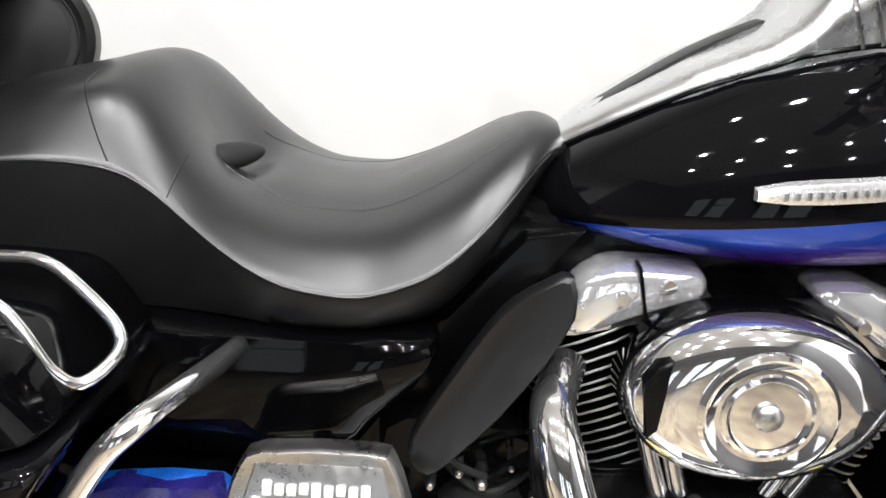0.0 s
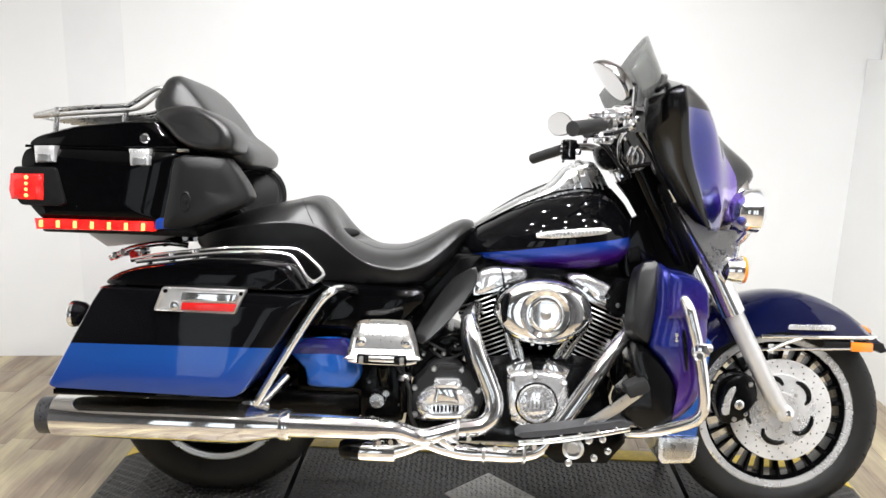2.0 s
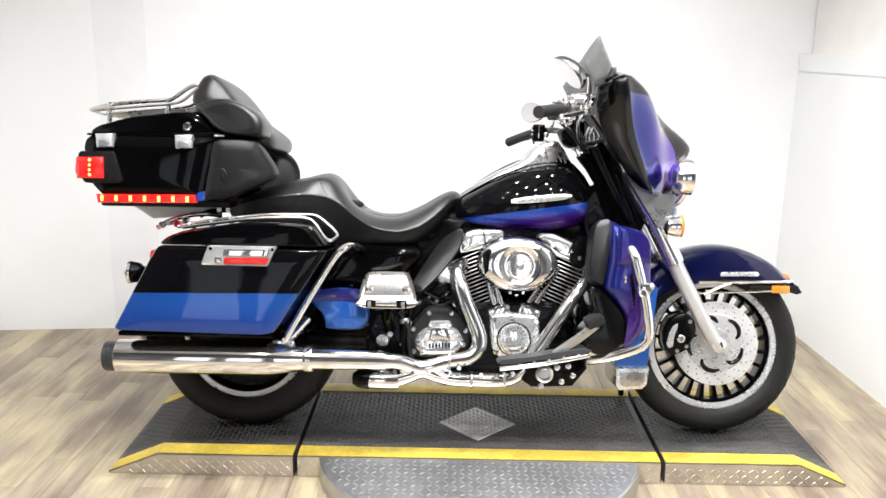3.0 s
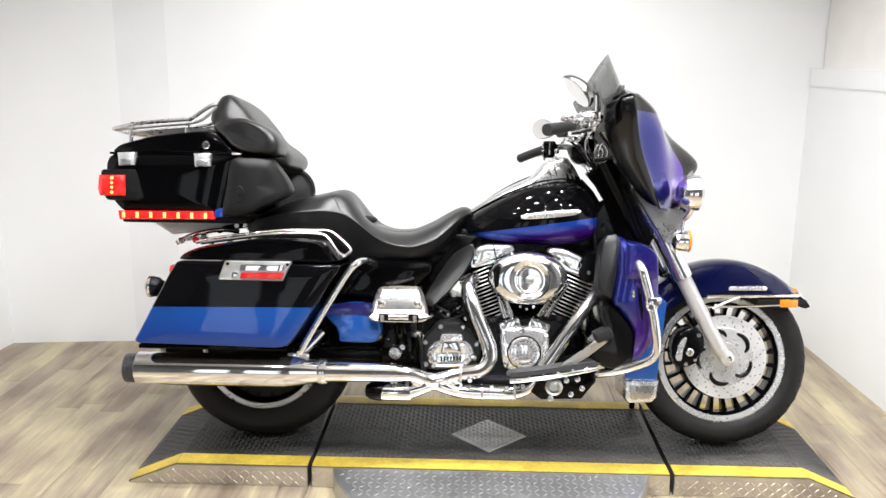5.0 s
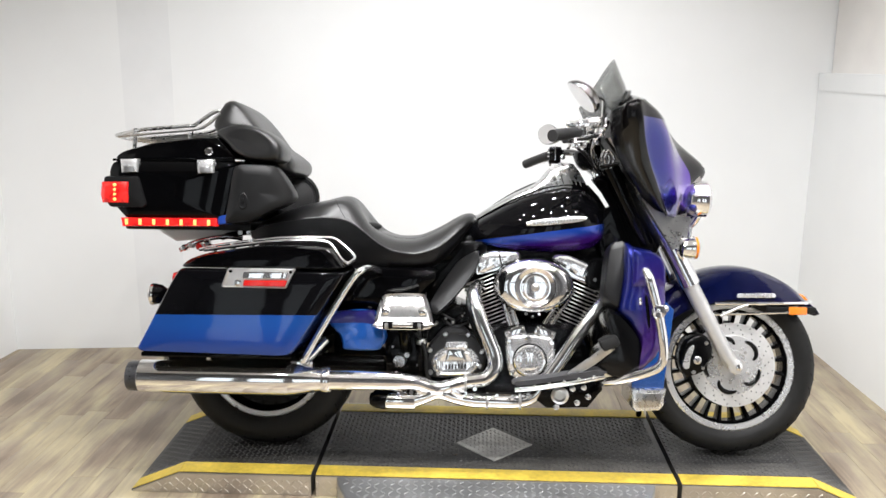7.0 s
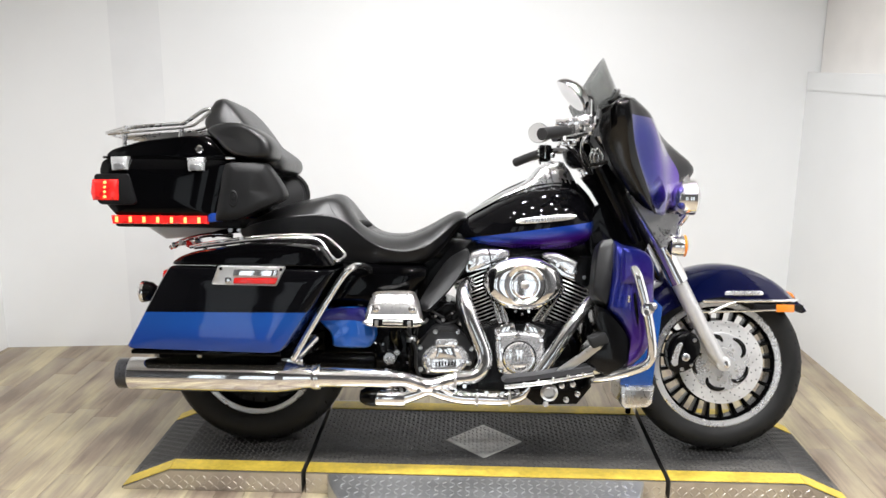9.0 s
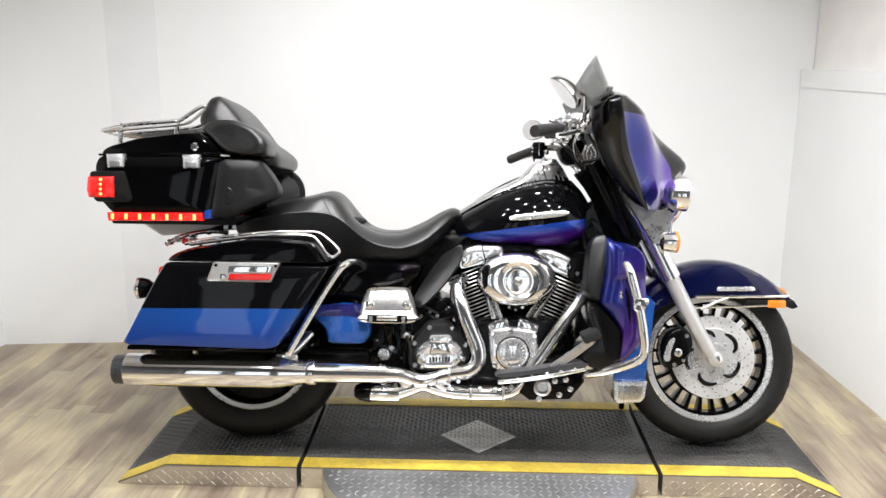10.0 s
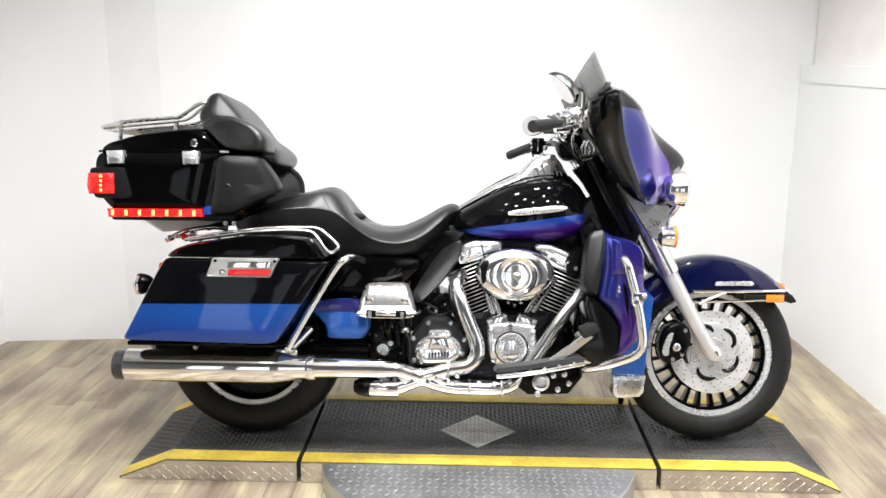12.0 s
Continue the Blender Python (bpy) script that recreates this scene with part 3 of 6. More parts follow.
def brake_disc(side):
    y = side * 0.075
    bm = bmesh.new()
    rings = []
    for r, h in ((0.100, 0), (0.143, 0), (0.143, 0.005), (0.100, 0.005), (0.100, 0)):
        rings.append([(FX + r * math.cos(2 * math.pi * k / 72), y - side * h, AXLE_Z + r * math.sin(2 * math.pi * k / 72)) for k in range(72)])
    skin(rings, bm, caps=False)
    d = part("brake_disc", bm, DISC, front_wheel, "drilled steel brake disc")
    bm = bmesh.new()
    turned([(0.03, 0.003), (0.100, 0.002), (0.101, 0.0), (0.100, -0.002), (0.03, -0.003)], (FX, y, AXLE_Z), "y", 48, bm)
    turned([(0.02, -0.004), (0.05, -0.006), (0.052, 0.0), (0.02, 0.004)], (FX, y, AXLE_Z), "y", 32, bm)
    carrier_ = part("disc_carrier", bm, BADGE, front_wheel, "bright disc carrier")
    for k in range(5):
        a = 2 * math.pi * k / 5 + 0.3
        pts = [(FX + r * math.cos(a + t), y + side * 0.0012, AXLE_Z + r * math.sin(a + t)) for r, t in ((0.070, -0.06), (0.084, 0.08), (0.0925, 0.32), (0.0935, 0.58), (0.0900, 0.80))]
        part("slot", tube(pts, [0.004, 0.0075, 0.0085, 0.0075, 0.004], 8, 3), ENGINE_BLACK, carrier_)
        part("carrier_bolt", turned([(0.0058, -0.002), (0.0058, 0.004), (0.003, 0.005)] if side > 0 else [(0.0058, 0.002), (0.0058, -0.004), (0.003, -0.005)], (FX + 0.060 * math.cos(a + 0.5), y, AXLE_Z + 0.060 * math.sin(a + 0.5)), "y", 10), STEEL, carrier_)
    bm = bmesh.new()
    for row, r in enumerate((0.109, 0.122, 0.135)):
        for k in range(20):
            a = 2 * math.pi * (k + row * 0.3) / 20
            turned([(0.0022, 0), (0.0018, side * 0.0012)], (FX + r * math.cos(a), y + side * 0.0002, AXLE_Z + r * math.sin(a)), "y", 8, bm)
    tagged(part("drill_hole", bm, ENGINE_BLACK, d), kind="stuff")


both(brake_disc)
part("axle_nut", turned([(0.008, -0.145), (0.012, -0.143), (0.012, -0.12), (0.016, -0.118), (0.016, -0.06)], (FX, 0, AXLE_Z), "y", 24), CHROME, front_wheel)
front_wheel.matrix_local = Matrix.Translation((0, 0, AXLE_Z - 0.003)) @ Matrix.Rotation(radians(-3.5), 4, "X") @ Matrix.Translation((0, 0, -AXLE_Z))
bm = stack([(0.684, 0.423), (0.716, 0.400), (0.722, 0.353), (0.702, 0.319), (0.691, 0.296), (0.645, 0.280), (0.620, 0.300), (0.617, 0.351), (0.638, 0.402)], [(0.86, -0.134), (0.96, -0.130), (1, -0.122), (1, -0.05), (0.9, -0.045)], sub=2)
caliper = part("brake_caliper", bm, ENGINE_BLACK, moto, "black brake caliper with silver badge plate")
part("badge_plate", stack([(0.656, 0.387), (0.640, 0.377), (0.627, 0.340), (0.625, 0.310), (0.645, 0.310), (0.647, 0.340), (0.660, 0.379)], [(0.96, -0.1375), (1, -0.136), (1, -0.12)], sub=2), BADGE, caliper)
for bx, bz, r in ((0.672, 0.337, 0.0135), (0.700, 0.395, 0.007), (0.660, 0.296, 0.007), (0.690, 0.312, 0.006)):
    part("bolt", turned([(r * 0.3, -0.1385), (r * 0.8, -0.138), (r, -0.136), (r, -0.12)], (bx, 0, bz), "y", 16), SATIN, caliper)

# fork
FORK_TOP, FORK_MID, FORK_END = Vector((0.485, 0, 0.895)), Vector((0.643, 0, 0.592)), Vector((0.785, 0, 0.325))


def fork_leg(side):
    y = side * 0.122
    leg = part("fork_leg", tube([(FORK_MID.x, y, FORK_MID.z), (0.70, y, 0.485), (0.775, y, 0.345)], [0.0265, 0.0255, 0.0245], 20, 4, smooth=False), SILVER_PAINT, moto, "matt silver lower fork leg")
    part("fork_cover", tube([(0.43, y, 1.0), (FORK_TOP.x, y, FORK_TOP.z), (0.60, y, 0.675), (0.645, y, 0.589)], [0.03, 0.032, 0.032, 0.034], 20, 3, smooth=False), CHROME, leg, "chrome upper fork cover")
    bm = turned([(0.018, -0.02), (0.024, -0.017), (0.025, 0.012), (0.021, 0.018)], (0.798, y, 0.318), "y", 24)
    tube([(0.772, y, 0.350), (0.800, y, 0.312)], [0.024, 0.022], 16, 1, bm, smooth=False)
    part("axle_clamp", bm, SILVER_PAINT, leg)
    ahead = 0.05 if side > 0 else 0.0
    part("fork_shroud", tube([(0.37 + ahead, side * 0.12, 0.975), (0.415 + ahead, side * 0.115, 0.885), (0.50 + ahead, side * 0.105, 0.72)], [0.03, 0.03, 0.022], 14, 3, smooth=False), BLACK, leg, "black wiring cover beside the fork")


both(fork_leg)

# front fender
bm = bmesh.new()
rings = []
for k in range(41):
    a = radians(33 + 177 * k / 40)
    ro = 0.337
    if a < radians(115):
        ri = min(max((0.520 - AXLE_Z) / max(math.sin(a), 0.1), 0.225), ro - 0.006)
    else:
        ri = 0.229 + 0.03 * min(1, (a - radians(115)) / 0.5)
    w = 0.088
    row = [(-w + 0.004, ri), (-w, ri), (-w, ri + (ro - ri) * 0.55), (-w * 0.88, ro - 0.018), (-w * 0.6, ro - 0.005), (0, ro), (w * 0.6, ro - 0.005), (w * 0.88, ro - 0.018), (w, ri + (ro - ri) * 0.55), (w, ri), (w - 0.004, ri),
           (w - 0.006, ri + (ro - ri) * 0.5), (w * 0.6, ro - 0.012), (0, ro - 0.008), (-w * 0.6, ro - 0.012), (-w + 0.006, ri + (ro - ri) * 0.5)]
    rings.append([(FX + r * math.cos(a), y, AXLE_Z + r * math.sin(a)) for y, r in row])
skin(rings, bm)
fender = part("front_fender", bm, FENDER_PAINT, moto, "deep blue pearl front fender with chrome trim")


def fender_side(side):
    y = side * 0.094
    part("fender_trim", tube([(0.735, y, 0.523), (0.90, y, 0.527), (1.04, y * 0.95, 0.530), (1.073, y * 0.6, 0.527), (1.086, 0, 0.525)], 0.0055, 8, 5), CHROME, fender, "chrome trim rail along the fender side")
    part("fender_rail", tube([(0.72, y, 0.486), (0.90, y, 0.494), (1.04, y, 0.502), (1.076, y * 0.6, 0.504)], 0.0042, 8, 5), CHROME, fender)
    part("side_marker", block((1.010, y + side * 0.003, 0.504), (0.060, 0.012, 0.026), 0.004), AMBER, fender, "amber side marker lens")
    part("marker_base", block((0.99, y - side * 0.002, 0.506), (0.165, 0.012, 0.022), 0.005), PLASTIC, fender)
    part("fender_badge", slab(rounded([(0.808, 0.545), (0.812, 0.559), (0.930, 0.562), (0.940, 0.555), (0.934, 0.547)], 0.004), y - side * 0.009, y + side * 0.002, 0.002), BADGE, fender, "plain chrome strip badge")
    part("fender_brace", tube([(0.755, y, 0.482), (0.80, y, 0.505), (0.845, y, 0.523)], 0.006, 8, 4), SATIN, fender)


both(fender_side)
bm = slab([(0.462, 0.228), (0.464, 0.165), (0.476, 0.150), (0.558, 0.156), (0.573, 0.172), (0.578, 0.229)], -0.102, 0.102, 0.008, 1)
tip = part("fender_tip", bm, BADGE, fender, "chrome tip at the foot of the front fender")
part("tip_inset", slab([(0.478, 0.215), (0.480, 0.172), (0.488, 0.164), (0.550, 0.169), (0.560, 0.18), (0.563, 0.216)], -0.104, -0.09, 0.002), STEEL, tip)
bm = slab([(0.452, 0.56), (0.53, 0.57), (0.60, 0.50), (0.572, 0.23), (0.462, 0.23), (0.47, 0.36)], -0.096, -0.082, 0.004, 1)
part("fender_skirt", bm, SKIRT_PAINT, fender, "bright blue lower skirt of the front fender")
part("front_marker_lamp", stack([(1.028, 0.543), (1.038, 0.555), (1.062, 0.549), (1.072, 0.533), (1.047, 0.530)], [(0.6, -0.03), (1, -0.02), (1, 0.02), (0.6, 0.03)], sub=3), AMBER, fender, "small amber lamp on the fender tip")

# fairing: one curved shell, laid out by stations across the width
SHELL = [  # stations across the width, top to bottom
    [(0.43, 0, 1.235), (0.53, 0, 1.150), (0.62, 0, 1.065), (0.712, 0, 0.985), (0.695, 0, 0.930), (0.650, 0, 0.860), (0.600, 0, 0.800)],
    [(0.455, 0.14, 1.208), (0.530, 0.14, 1.145), (0.573, 0.14, 1.06), (0.606, 0.14, 0.980), (0.606, 0.14, 0.920), (0.600, 0.14, 0.860), (0.585, 0.14, 0.805)],
    [(0.448, 0.30, 1.178), (0.492, 0.30, 1.132), (0.524, 0.285, 1.06), (0.543, 0.245, 0.985), (0.556, 0.22, 0.925), (0.566, 0.20, 0.865), (0.567, 0.185, 0.812)],
    [(0.419, 0.385, 1.167), (0.434, 0.383, 1.118), (0.449, 0.348, 1.05), (0.476, 0.296, 0.985), (0.502, 0.268, 0.925), (0.527, 0.245, 0.865), (0.545, 0.224, 0.816)],
    [(0.410, 0.405, 1.158), (0.421, 0.402, 1.114), (0.437, 0.362, 1.05), (0.462, 0.312, 0.985), (0.488, 0.286, 0.925), (0.515, 0.265, 0.865), (0.535, 0.245, 0.818)],
]
FLANK = [(0.335, 0.340, 1.140), (0.336, 0.342, 1.10), (0.345, 0.328, 1.05), (0.375, 0.300, 0.99), (0.41, 0.275, 0.94), (0.45, 0.250, 0.885), (0.50, 0.232, 0.838)]
across = [[(x_, -y_, z_) for x_, y_, z_ in st] for st in reversed(SHELL[1:])] + SHELL
lanes = [curve([st[j] for st in across], 6, closed=False) for j in range(7)]
cols = [curve(list(line), 4, closed=False) for line in zip(*lanes)]
bm = skin(cols, closed=False)
fairing = part("fairing", bm, FAIRING_PAINT, moto, "batwing fairing in black and violet-blue pearl paint", 60)
sol = fairing.modifiers.new("thickness", "SOLIDIFY")
sol.thickness, sol.offset = 0.006, -1
crown = [c_[0] for c_ in cols]
crest = skin([[p_ + d_ for p_ in crown] for d_ in (Vector((0.002, 0, -0.002)), Vector((-0.012, 0, 0.004)), Vector((-0.04, 0, -0.004)), Vector((-0.055, 0, -0.03)), Vector((-0.055, 0, -0.09)))], closed=False)
crest_ob = part("fairing_crest", crest, BLACK, fairing, "rounded black top edge of the fairing", 70)
sol = crest_ob.modifiers.new("thickness", "SOLIDIFY")
sol.thickness = 0.004
for s in (-1, 1):
    ridge = [Vector((p[0], s * p[1], p[2])) for p in SHELL[-1]]
    back = [Vector((p[0], s * p[1], p[2])) for p in FLANK]
    swell = [a.lerp(b, 0.45) + Vector((0, s * 0.026, 0)) for a, b in zip(ridge, back)]
    turn_in = [b + Vector((0.012, -s * 0.03, -0.002)) for b in back]
    side_bm = skin([list(c_) for c_ in zip(*[curve(list(c_), 5, closed=False) for c_ in zip(*[curve(l_, 4, closed=False) for l_ in (ridge, swell, back, turn_in)])])], closed=False)
    flank = part("fairing_flank", side_bm, EAR, fairing, "rounded gloss black fairing flank", 60)
    sol = flank.modifiers.new("thickness", "SOLIDIFY")
    sol.thickness, sol.offset = 0.005, 0
inner = [(0.43, 1.155), (0.392, 1.14), (0.398, 1.02), (0.42, 0.95), (0.45, 0.92), (0.445, 0.98), (0.435, 1.08)]
part("inner_fairing", stack(inner, [(0.5, -0.31), (0.8, -0.29), (1, -0.24), (1, 0.24), (0.8, 0.29), (0.5, 0.31)], sub=3), RUBBER, fairing, "matt black inner fairing")
part("fork_shield", slab([(0.311, 0.937), (0.385, 0.962), (0.46, 0.96), (0.50, 0.83), (0.545, 0.72), (0.50, 0.60), (0.37, 0.62), (0.34, 0.70), (0.345, 0.80), (0.354, 0.838), (0.374, 0.849), (0.344, 0.897)], -0.115, -0.085, 0.006), BLACK, fairing, "black steering head cover")
part("fork_bridge", slab([(0.372, 0.934), (0.43, 0.95), (0.50, 0.83), (0.545, 0.72), (0.50, 0.60), (0.37, 0.62), (0.345, 0.70), (0.36, 0.80), (0.408, 0.815), (0.442, 0.832), (0.408, 0.885)], -0.085, 0.10, 0.006), ENGINE_BLACK, fairing)
part("steering_neck", slab([(0.300, 0.905), (0.311, 0.921), (0.350, 0.880), (0.384, 0.826), (0.36, 0.74), (0.32, 0.74), (0.29, 0.82)], -0.03, 0.03, 0.008), ENGINE_BLACK, moto, "black steering neck")
for k in range(4):
    part("trim_rod", tube([(0.348 + 0.012 * k, -0.16 + 0.015 * k, 1.070), (0.386 + 0.012 * k, -0.155 + 0.015 * k, 1.018), (0.424 + 0.01 * k, -0.15 + 0.015 * k, 0.966)], 0.0045, 8, 3), (ENGINE_BLACK, TREAD, ENGINE_BLACK, STEEL)[k], fairing)

glass = []
for y, top_, low_ in ((-0.27, (0.31, 1.22), (0.345, 1.145)), (-0.2, (0.352, 1.285), (0.40, 1.185)), (-0.1, (0.380, 1.335), (0.43, 1.225)), (0, (0.392, 1.354), (0.438, 1.238)),
                      (0.1, (0.380, 1.335), (0.43, 1.225)), (0.2, (0.352, 1.285), (0.40, 1.185)), (0.27, (0.31, 1.22), (0.345, 1.145))):
    glass.append([(top_[0] + (low_[0] - top_[0]) * t, y, top_[1] + (low_[1] - top_[1]) * t) for t in (0, 0.33, 0.66, 1)])
bm = bmesh.new()
cols = [list(c) for c in zip(*[curve([r[j] for r in glass], 4, False) for j in range(4)])]
skin(cols, bm, closed=False)
shield = part("windshield", bm, SHIELD, moto, "low smoked windshield", 60)
sol = shield.modifiers.new("thickness", "SOLIDIFY")
sol.thickness = 0.004
part("shield_trim", tube([(0.380, -0.232, 1.172), (0.40, -0.205, 1.187), (0.432, -0.1, 1.229), (0.442, 0, 1.241), (0.432, 0.1, 1.229), (0.40, 0.205, 1.187), (0.380, 0.232, 1.172)], 0.007, 8, 4), BLACK, moto, "black strip under the windshield")

# front lamps
part("headlamp", turned([(0.05, -0.06), (0.086, -0.03), (0.092, 0.0), (0.09, 0.012), (0.08, 0.016), (0.04, 0.024), (0.001, 0.026)], (0.672, 0, 0.885), "x", 36), CHROME, moto, "chrome headlamp with clear lens")


def passing_lamp(side):
    y = side * 0.20
    lamp_ = part("passing_lamp", turned([(0.015, -0.06), (0.04, -0.048), (0.054, -0.025), (0.058, 0.0), (0.058, 0.01), (0.053, 0.014)], (0.655, y, 0.872), "x", 32), CHROME, moto, "round chrome passing lamp")
    part("lens", turned([(0.053, 0.013), (0.04, 0.022), (0.001, 0.027)], (0.655, y, 0.872), "x", 28), CLEAR, lamp_)
    part("lamp_bracket", tube([(0.645, y, 0.82), (0.63, y * 0.85, 0.79), (0.60, y * 0.6, 0.785), (0.56, y * 0.3, 0.79)], 0.012, 10, 4), CHROME, lamp_)
    sig = part("turn_signal", turned([(0.012, -0.05), (0.03, -0.04), (0.036, -0.015), (0.037, 0.0)], (0.635, y - side * 0.005, 0.715), "x", 28), CHROME, moto, "bullet turn signal with amber lens")
    part("lens", turned([(0.037, 0.0), (0.036, 0.008), (0.02, 0.015), (0.001, 0.017)], (0.635, y - side * 0.005, 0.715), "x", 24), AMBER, sig)
    part("stem", tube([(0.62, y - side * 0.005, 0.74), (0.622, y, 0.78)], 0.009, 10, 1, smooth=False), CHROME, sig)


both(passing_lamp)
bm = stack([(0.457, 0.885), (0.483, 0.905), (0.531, 0.843), (0.574, 0.816), (0.624, 0.817), (0.638, 0.78), (0.608, 0.724), (0.571, 0.704)], [(0.97, -0.176), (1, -0.172), (1, 0.172), (0.97, 0.176)], sub=1)
part("lamp_nacelle", bm, STEEL, moto, "flat grey metal panel under the headlamp")

# handlebar
bar = part("handlebar", tube([(0.21, -0.20, 1.06), (0.25, -0.14, 1.064), (0.30, -0.09, 1.040), (0.345, -0.04, 0.972), (0.353, 0.0, 0.955), (0.352, 0.06, 0.952), (0.345, 0.11, 0.966), (0.325, 0.16, 1.005), (0.298, 0.225, 1.046), (0.245, 0.285, 1.052), (0.205, 0.34, 1.038)], 0.0127, 14, 5), DARK_REFLECT_CHROME, moto, "chrome handlebar with black grips")


def knob_at(at, r, h, axis="y", mat=None, parent=None, name="knob"):
    return part(name, turned([(r * 0.6, -h), (r, -h * 0.7), (r, h * 0.7), (r * 0.6, h)], at, axis, 12), mat or CHROME, parent or bar)


def throttle_side():
    """Right-hand grip with its bright controls and mirror."""
    part("grip", tube([(0.250, -0.215, 1.082), (0.205, -0.272, 1.072), (0.158, -0.332, 1.060)], [0.0175, 0.019, 0.0195], 20, 3), GRIP, bar, "black rubber grip")
    knob_at((0.2505, -0.214, 1.0822), 0.021, 0.006, "x", CHROME, bar, "collar")
    house = part("switch_housing", block((0.268, -0.20, 1.078), (0.044, 0.05, 0.058), 0.014), CAST_CHROME, bar, "chrome throttle switch housing")
    part("housing_band", block((0.268, -0.201, 1.078), (0.012, 0.056, 0.062), 0.004), CHROME, house)
    part("housing_foot", block((0.254, -0.215, 1.046), (0.05, 0.04, 0.026), 0.01), CAST_CHROME, house)
    for k in range(3):
        part("switch_button", block((0.245 + 0.014 * k, -0.232, 1.040 + 0.004 * k), (0.010, 0.008, 0.012), 0.002), PLASTIC if k == 1 else CHROME, house)
    tank_ = part("master_cylinder", block((0.283, -0.205, 1.112), (0.088, 0.052, 0.028), 0.012, turn=Matrix.Rotation(radians(-4), 4, "Y")), CAST_CHROME, bar, "chrome fluid reservoir")
    part("cap", block((0.302, -0.205, 1.128), (0.05, 0.046, 0.010), 0.004), CHROME, tank_)
    part("reservoir_neck", turned([(0.012, -0.02), (0.014, -0.012), (0.014, 0.012), (0.010, 0.02)], (0.232, -0.20, 1.108), "x", 14), CHROME, tank_)
    for kx, ky, kz, r in ((0.312, -0.236, 1.108, 0.008), (0.334, -0.228, 1.098, 0.009), (0.290, -0.238, 1.095, 0.007), (0.322, -0.235, 1.080, 0.008), (0.300, -0.232, 1.066, 0.007), (0.282, -0.236, 1.052, 0.006), (0.262, -0.234, 1.100, 0.005), (0.246, -0.232, 1.112, 0.005), (0.310, -0.226, 1.048, 0.006)):
        knob_at((kx, ky, kz), r, 0.008)
    part("lever", tube([(0.318, -0.21, 1.085), (0.300, -0.255, 1.070), (0.262, -0.315, 1.055), (0.225, -0.36, 1.047)], [0.009, 0.008, 0.007, 0.006], 10, 4), CHROME, bar, "chrome brake lever")
    part("lever_pivot", block((0.322, -0.205, 1.083), (0.032, 0.036, 0.03), 0.008), CAST_CHROME, bar)
    part("brake_hose", tube([(0.318, -0.20, 1.075), (0.305, -0.17, 1.045), (0.315, -0.12, 1.00), (0.345, -0.07, 0.975)], 0.006, 10, 5), CHROME, bar)
    stalk = part("mirror_stalk", tube([(0.330, -0.205, 1.095), (0.331, -0.203, 1.13), (0.332, -0.203, 1.180), (0.328, -0.207, 1.190), (0.300, -0.25, 1.192), (0.275, -0.30, 1.186)], 0.0062, 10, 4), CHROME, moto, "chrome mirror stalk")
    mirror((0.246, -0.33, 1.182), (0.80, 0.25, 0.50), (0.50, -0.45, -0.58), 0.064, 0.041, stalk)


def clutch_side():
    """Left-hand grip with its black controls and mirror."""
    part("grip", tube([(0.205, 0.310, 1.046), (0.165, 0.375, 1.033), (0.122, 0.447, 1.018)], [0.0165, 0.0175, 0.0178], 18, 3), GRIP, bar, "black rubber grip")
    house = part("switch_housing", block((0.223, 0.285, 1.050), (0.05, 0.05, 0.052), 0.010), BLACK, bar, "black clutch switch housing")
    part("housing_band", block((0.2225, 0.284, 1.050), (0.005, 0.054, 0.056), 0.002), CHROME, house)
    for k in range(3):
        part("switch_button", block((0.204, 0.262, 1.036 + 0.014 * k), (0.022, 0.012, 0.009), 0.003), ENGINE_BLACK, house)
        part("switch_mark", block((0.196, 0.2555, 1.037 + 0.014 * k), (0.006, 0.002, 0.003), 0.0008), WHITE_MARK, house)
    part("housing_foot", block((0.222, 0.28, 1.018), (0.046, 0.03, 0.016), 0.006), BLACK, house)
    knob_at((0.204, 0.27, 1.006), 0.005, 0.006, "z", CHROME, house)
    knob_at((0.250, 0.262, 1.035), 0.010, 0.008, "y", CHROME, house)
    part("lever", tube([(0.255, 0.29, 1.045), (0.225, 0.36, 1.035), (0.18, 0.45, 1.022)], [0.008, 0.007, 0.006], 8, 4), CHROME, bar)
    stalk = part("mirror_stalk", tube([(0.275, 0.30, 1.07), (0.290, 0.36, 1.11), (0.285, 0.45, 1.13), (0.25, 0.53, 1.142)], 0.0065, 10, 4), CHROME, moto, "chrome mirror stalk")
    mirror((0.222, 0.55, 1.146), (0.58, 0.81, -0.07), (-0.62, 0.50, 0.25), 0.050, 0.042, stalk)


def mirror(at, back, along, long_half, short_half, stalk):
    """A teardrop mirror: a domed shell whose glass faces away from back."""
    n_, u_ = Vector(back).normalized(), Vector(along)
    u_ = (u_ - n_ * u_.dot(n_)).normalized()
    v_ = n_.cross(u_)
    ring = lambda s, h: [Vector(at) + n_ * h + (u_ * math.cos(a) * long_half * (1 + 0.10 * math.cos(2 * a)) + v_ * math.sin(a) * short_half * (1 + 0.16 * math.cos(a))) * s for a in np.linspace(0, 2 * math.pi, 32, endpoint=False)]
    shell_ = part("mirror_shell", skin([ring(s, h) for s, h in ((0.97, -0.003), (1.0, 0.0), (0.99, 0.008), (0.90, 0.020), (0.68, 0.030), (0.35, 0.035), (0.03, 0.036))]), DARK_REFLECT_CHROME, stalk, "chrome mirror shell")
    part("mirror_glass", skin([ring(0.94, -0.0042), ring(0.94, -0.0034)]), MIRROR, stalk, "mirror glass")


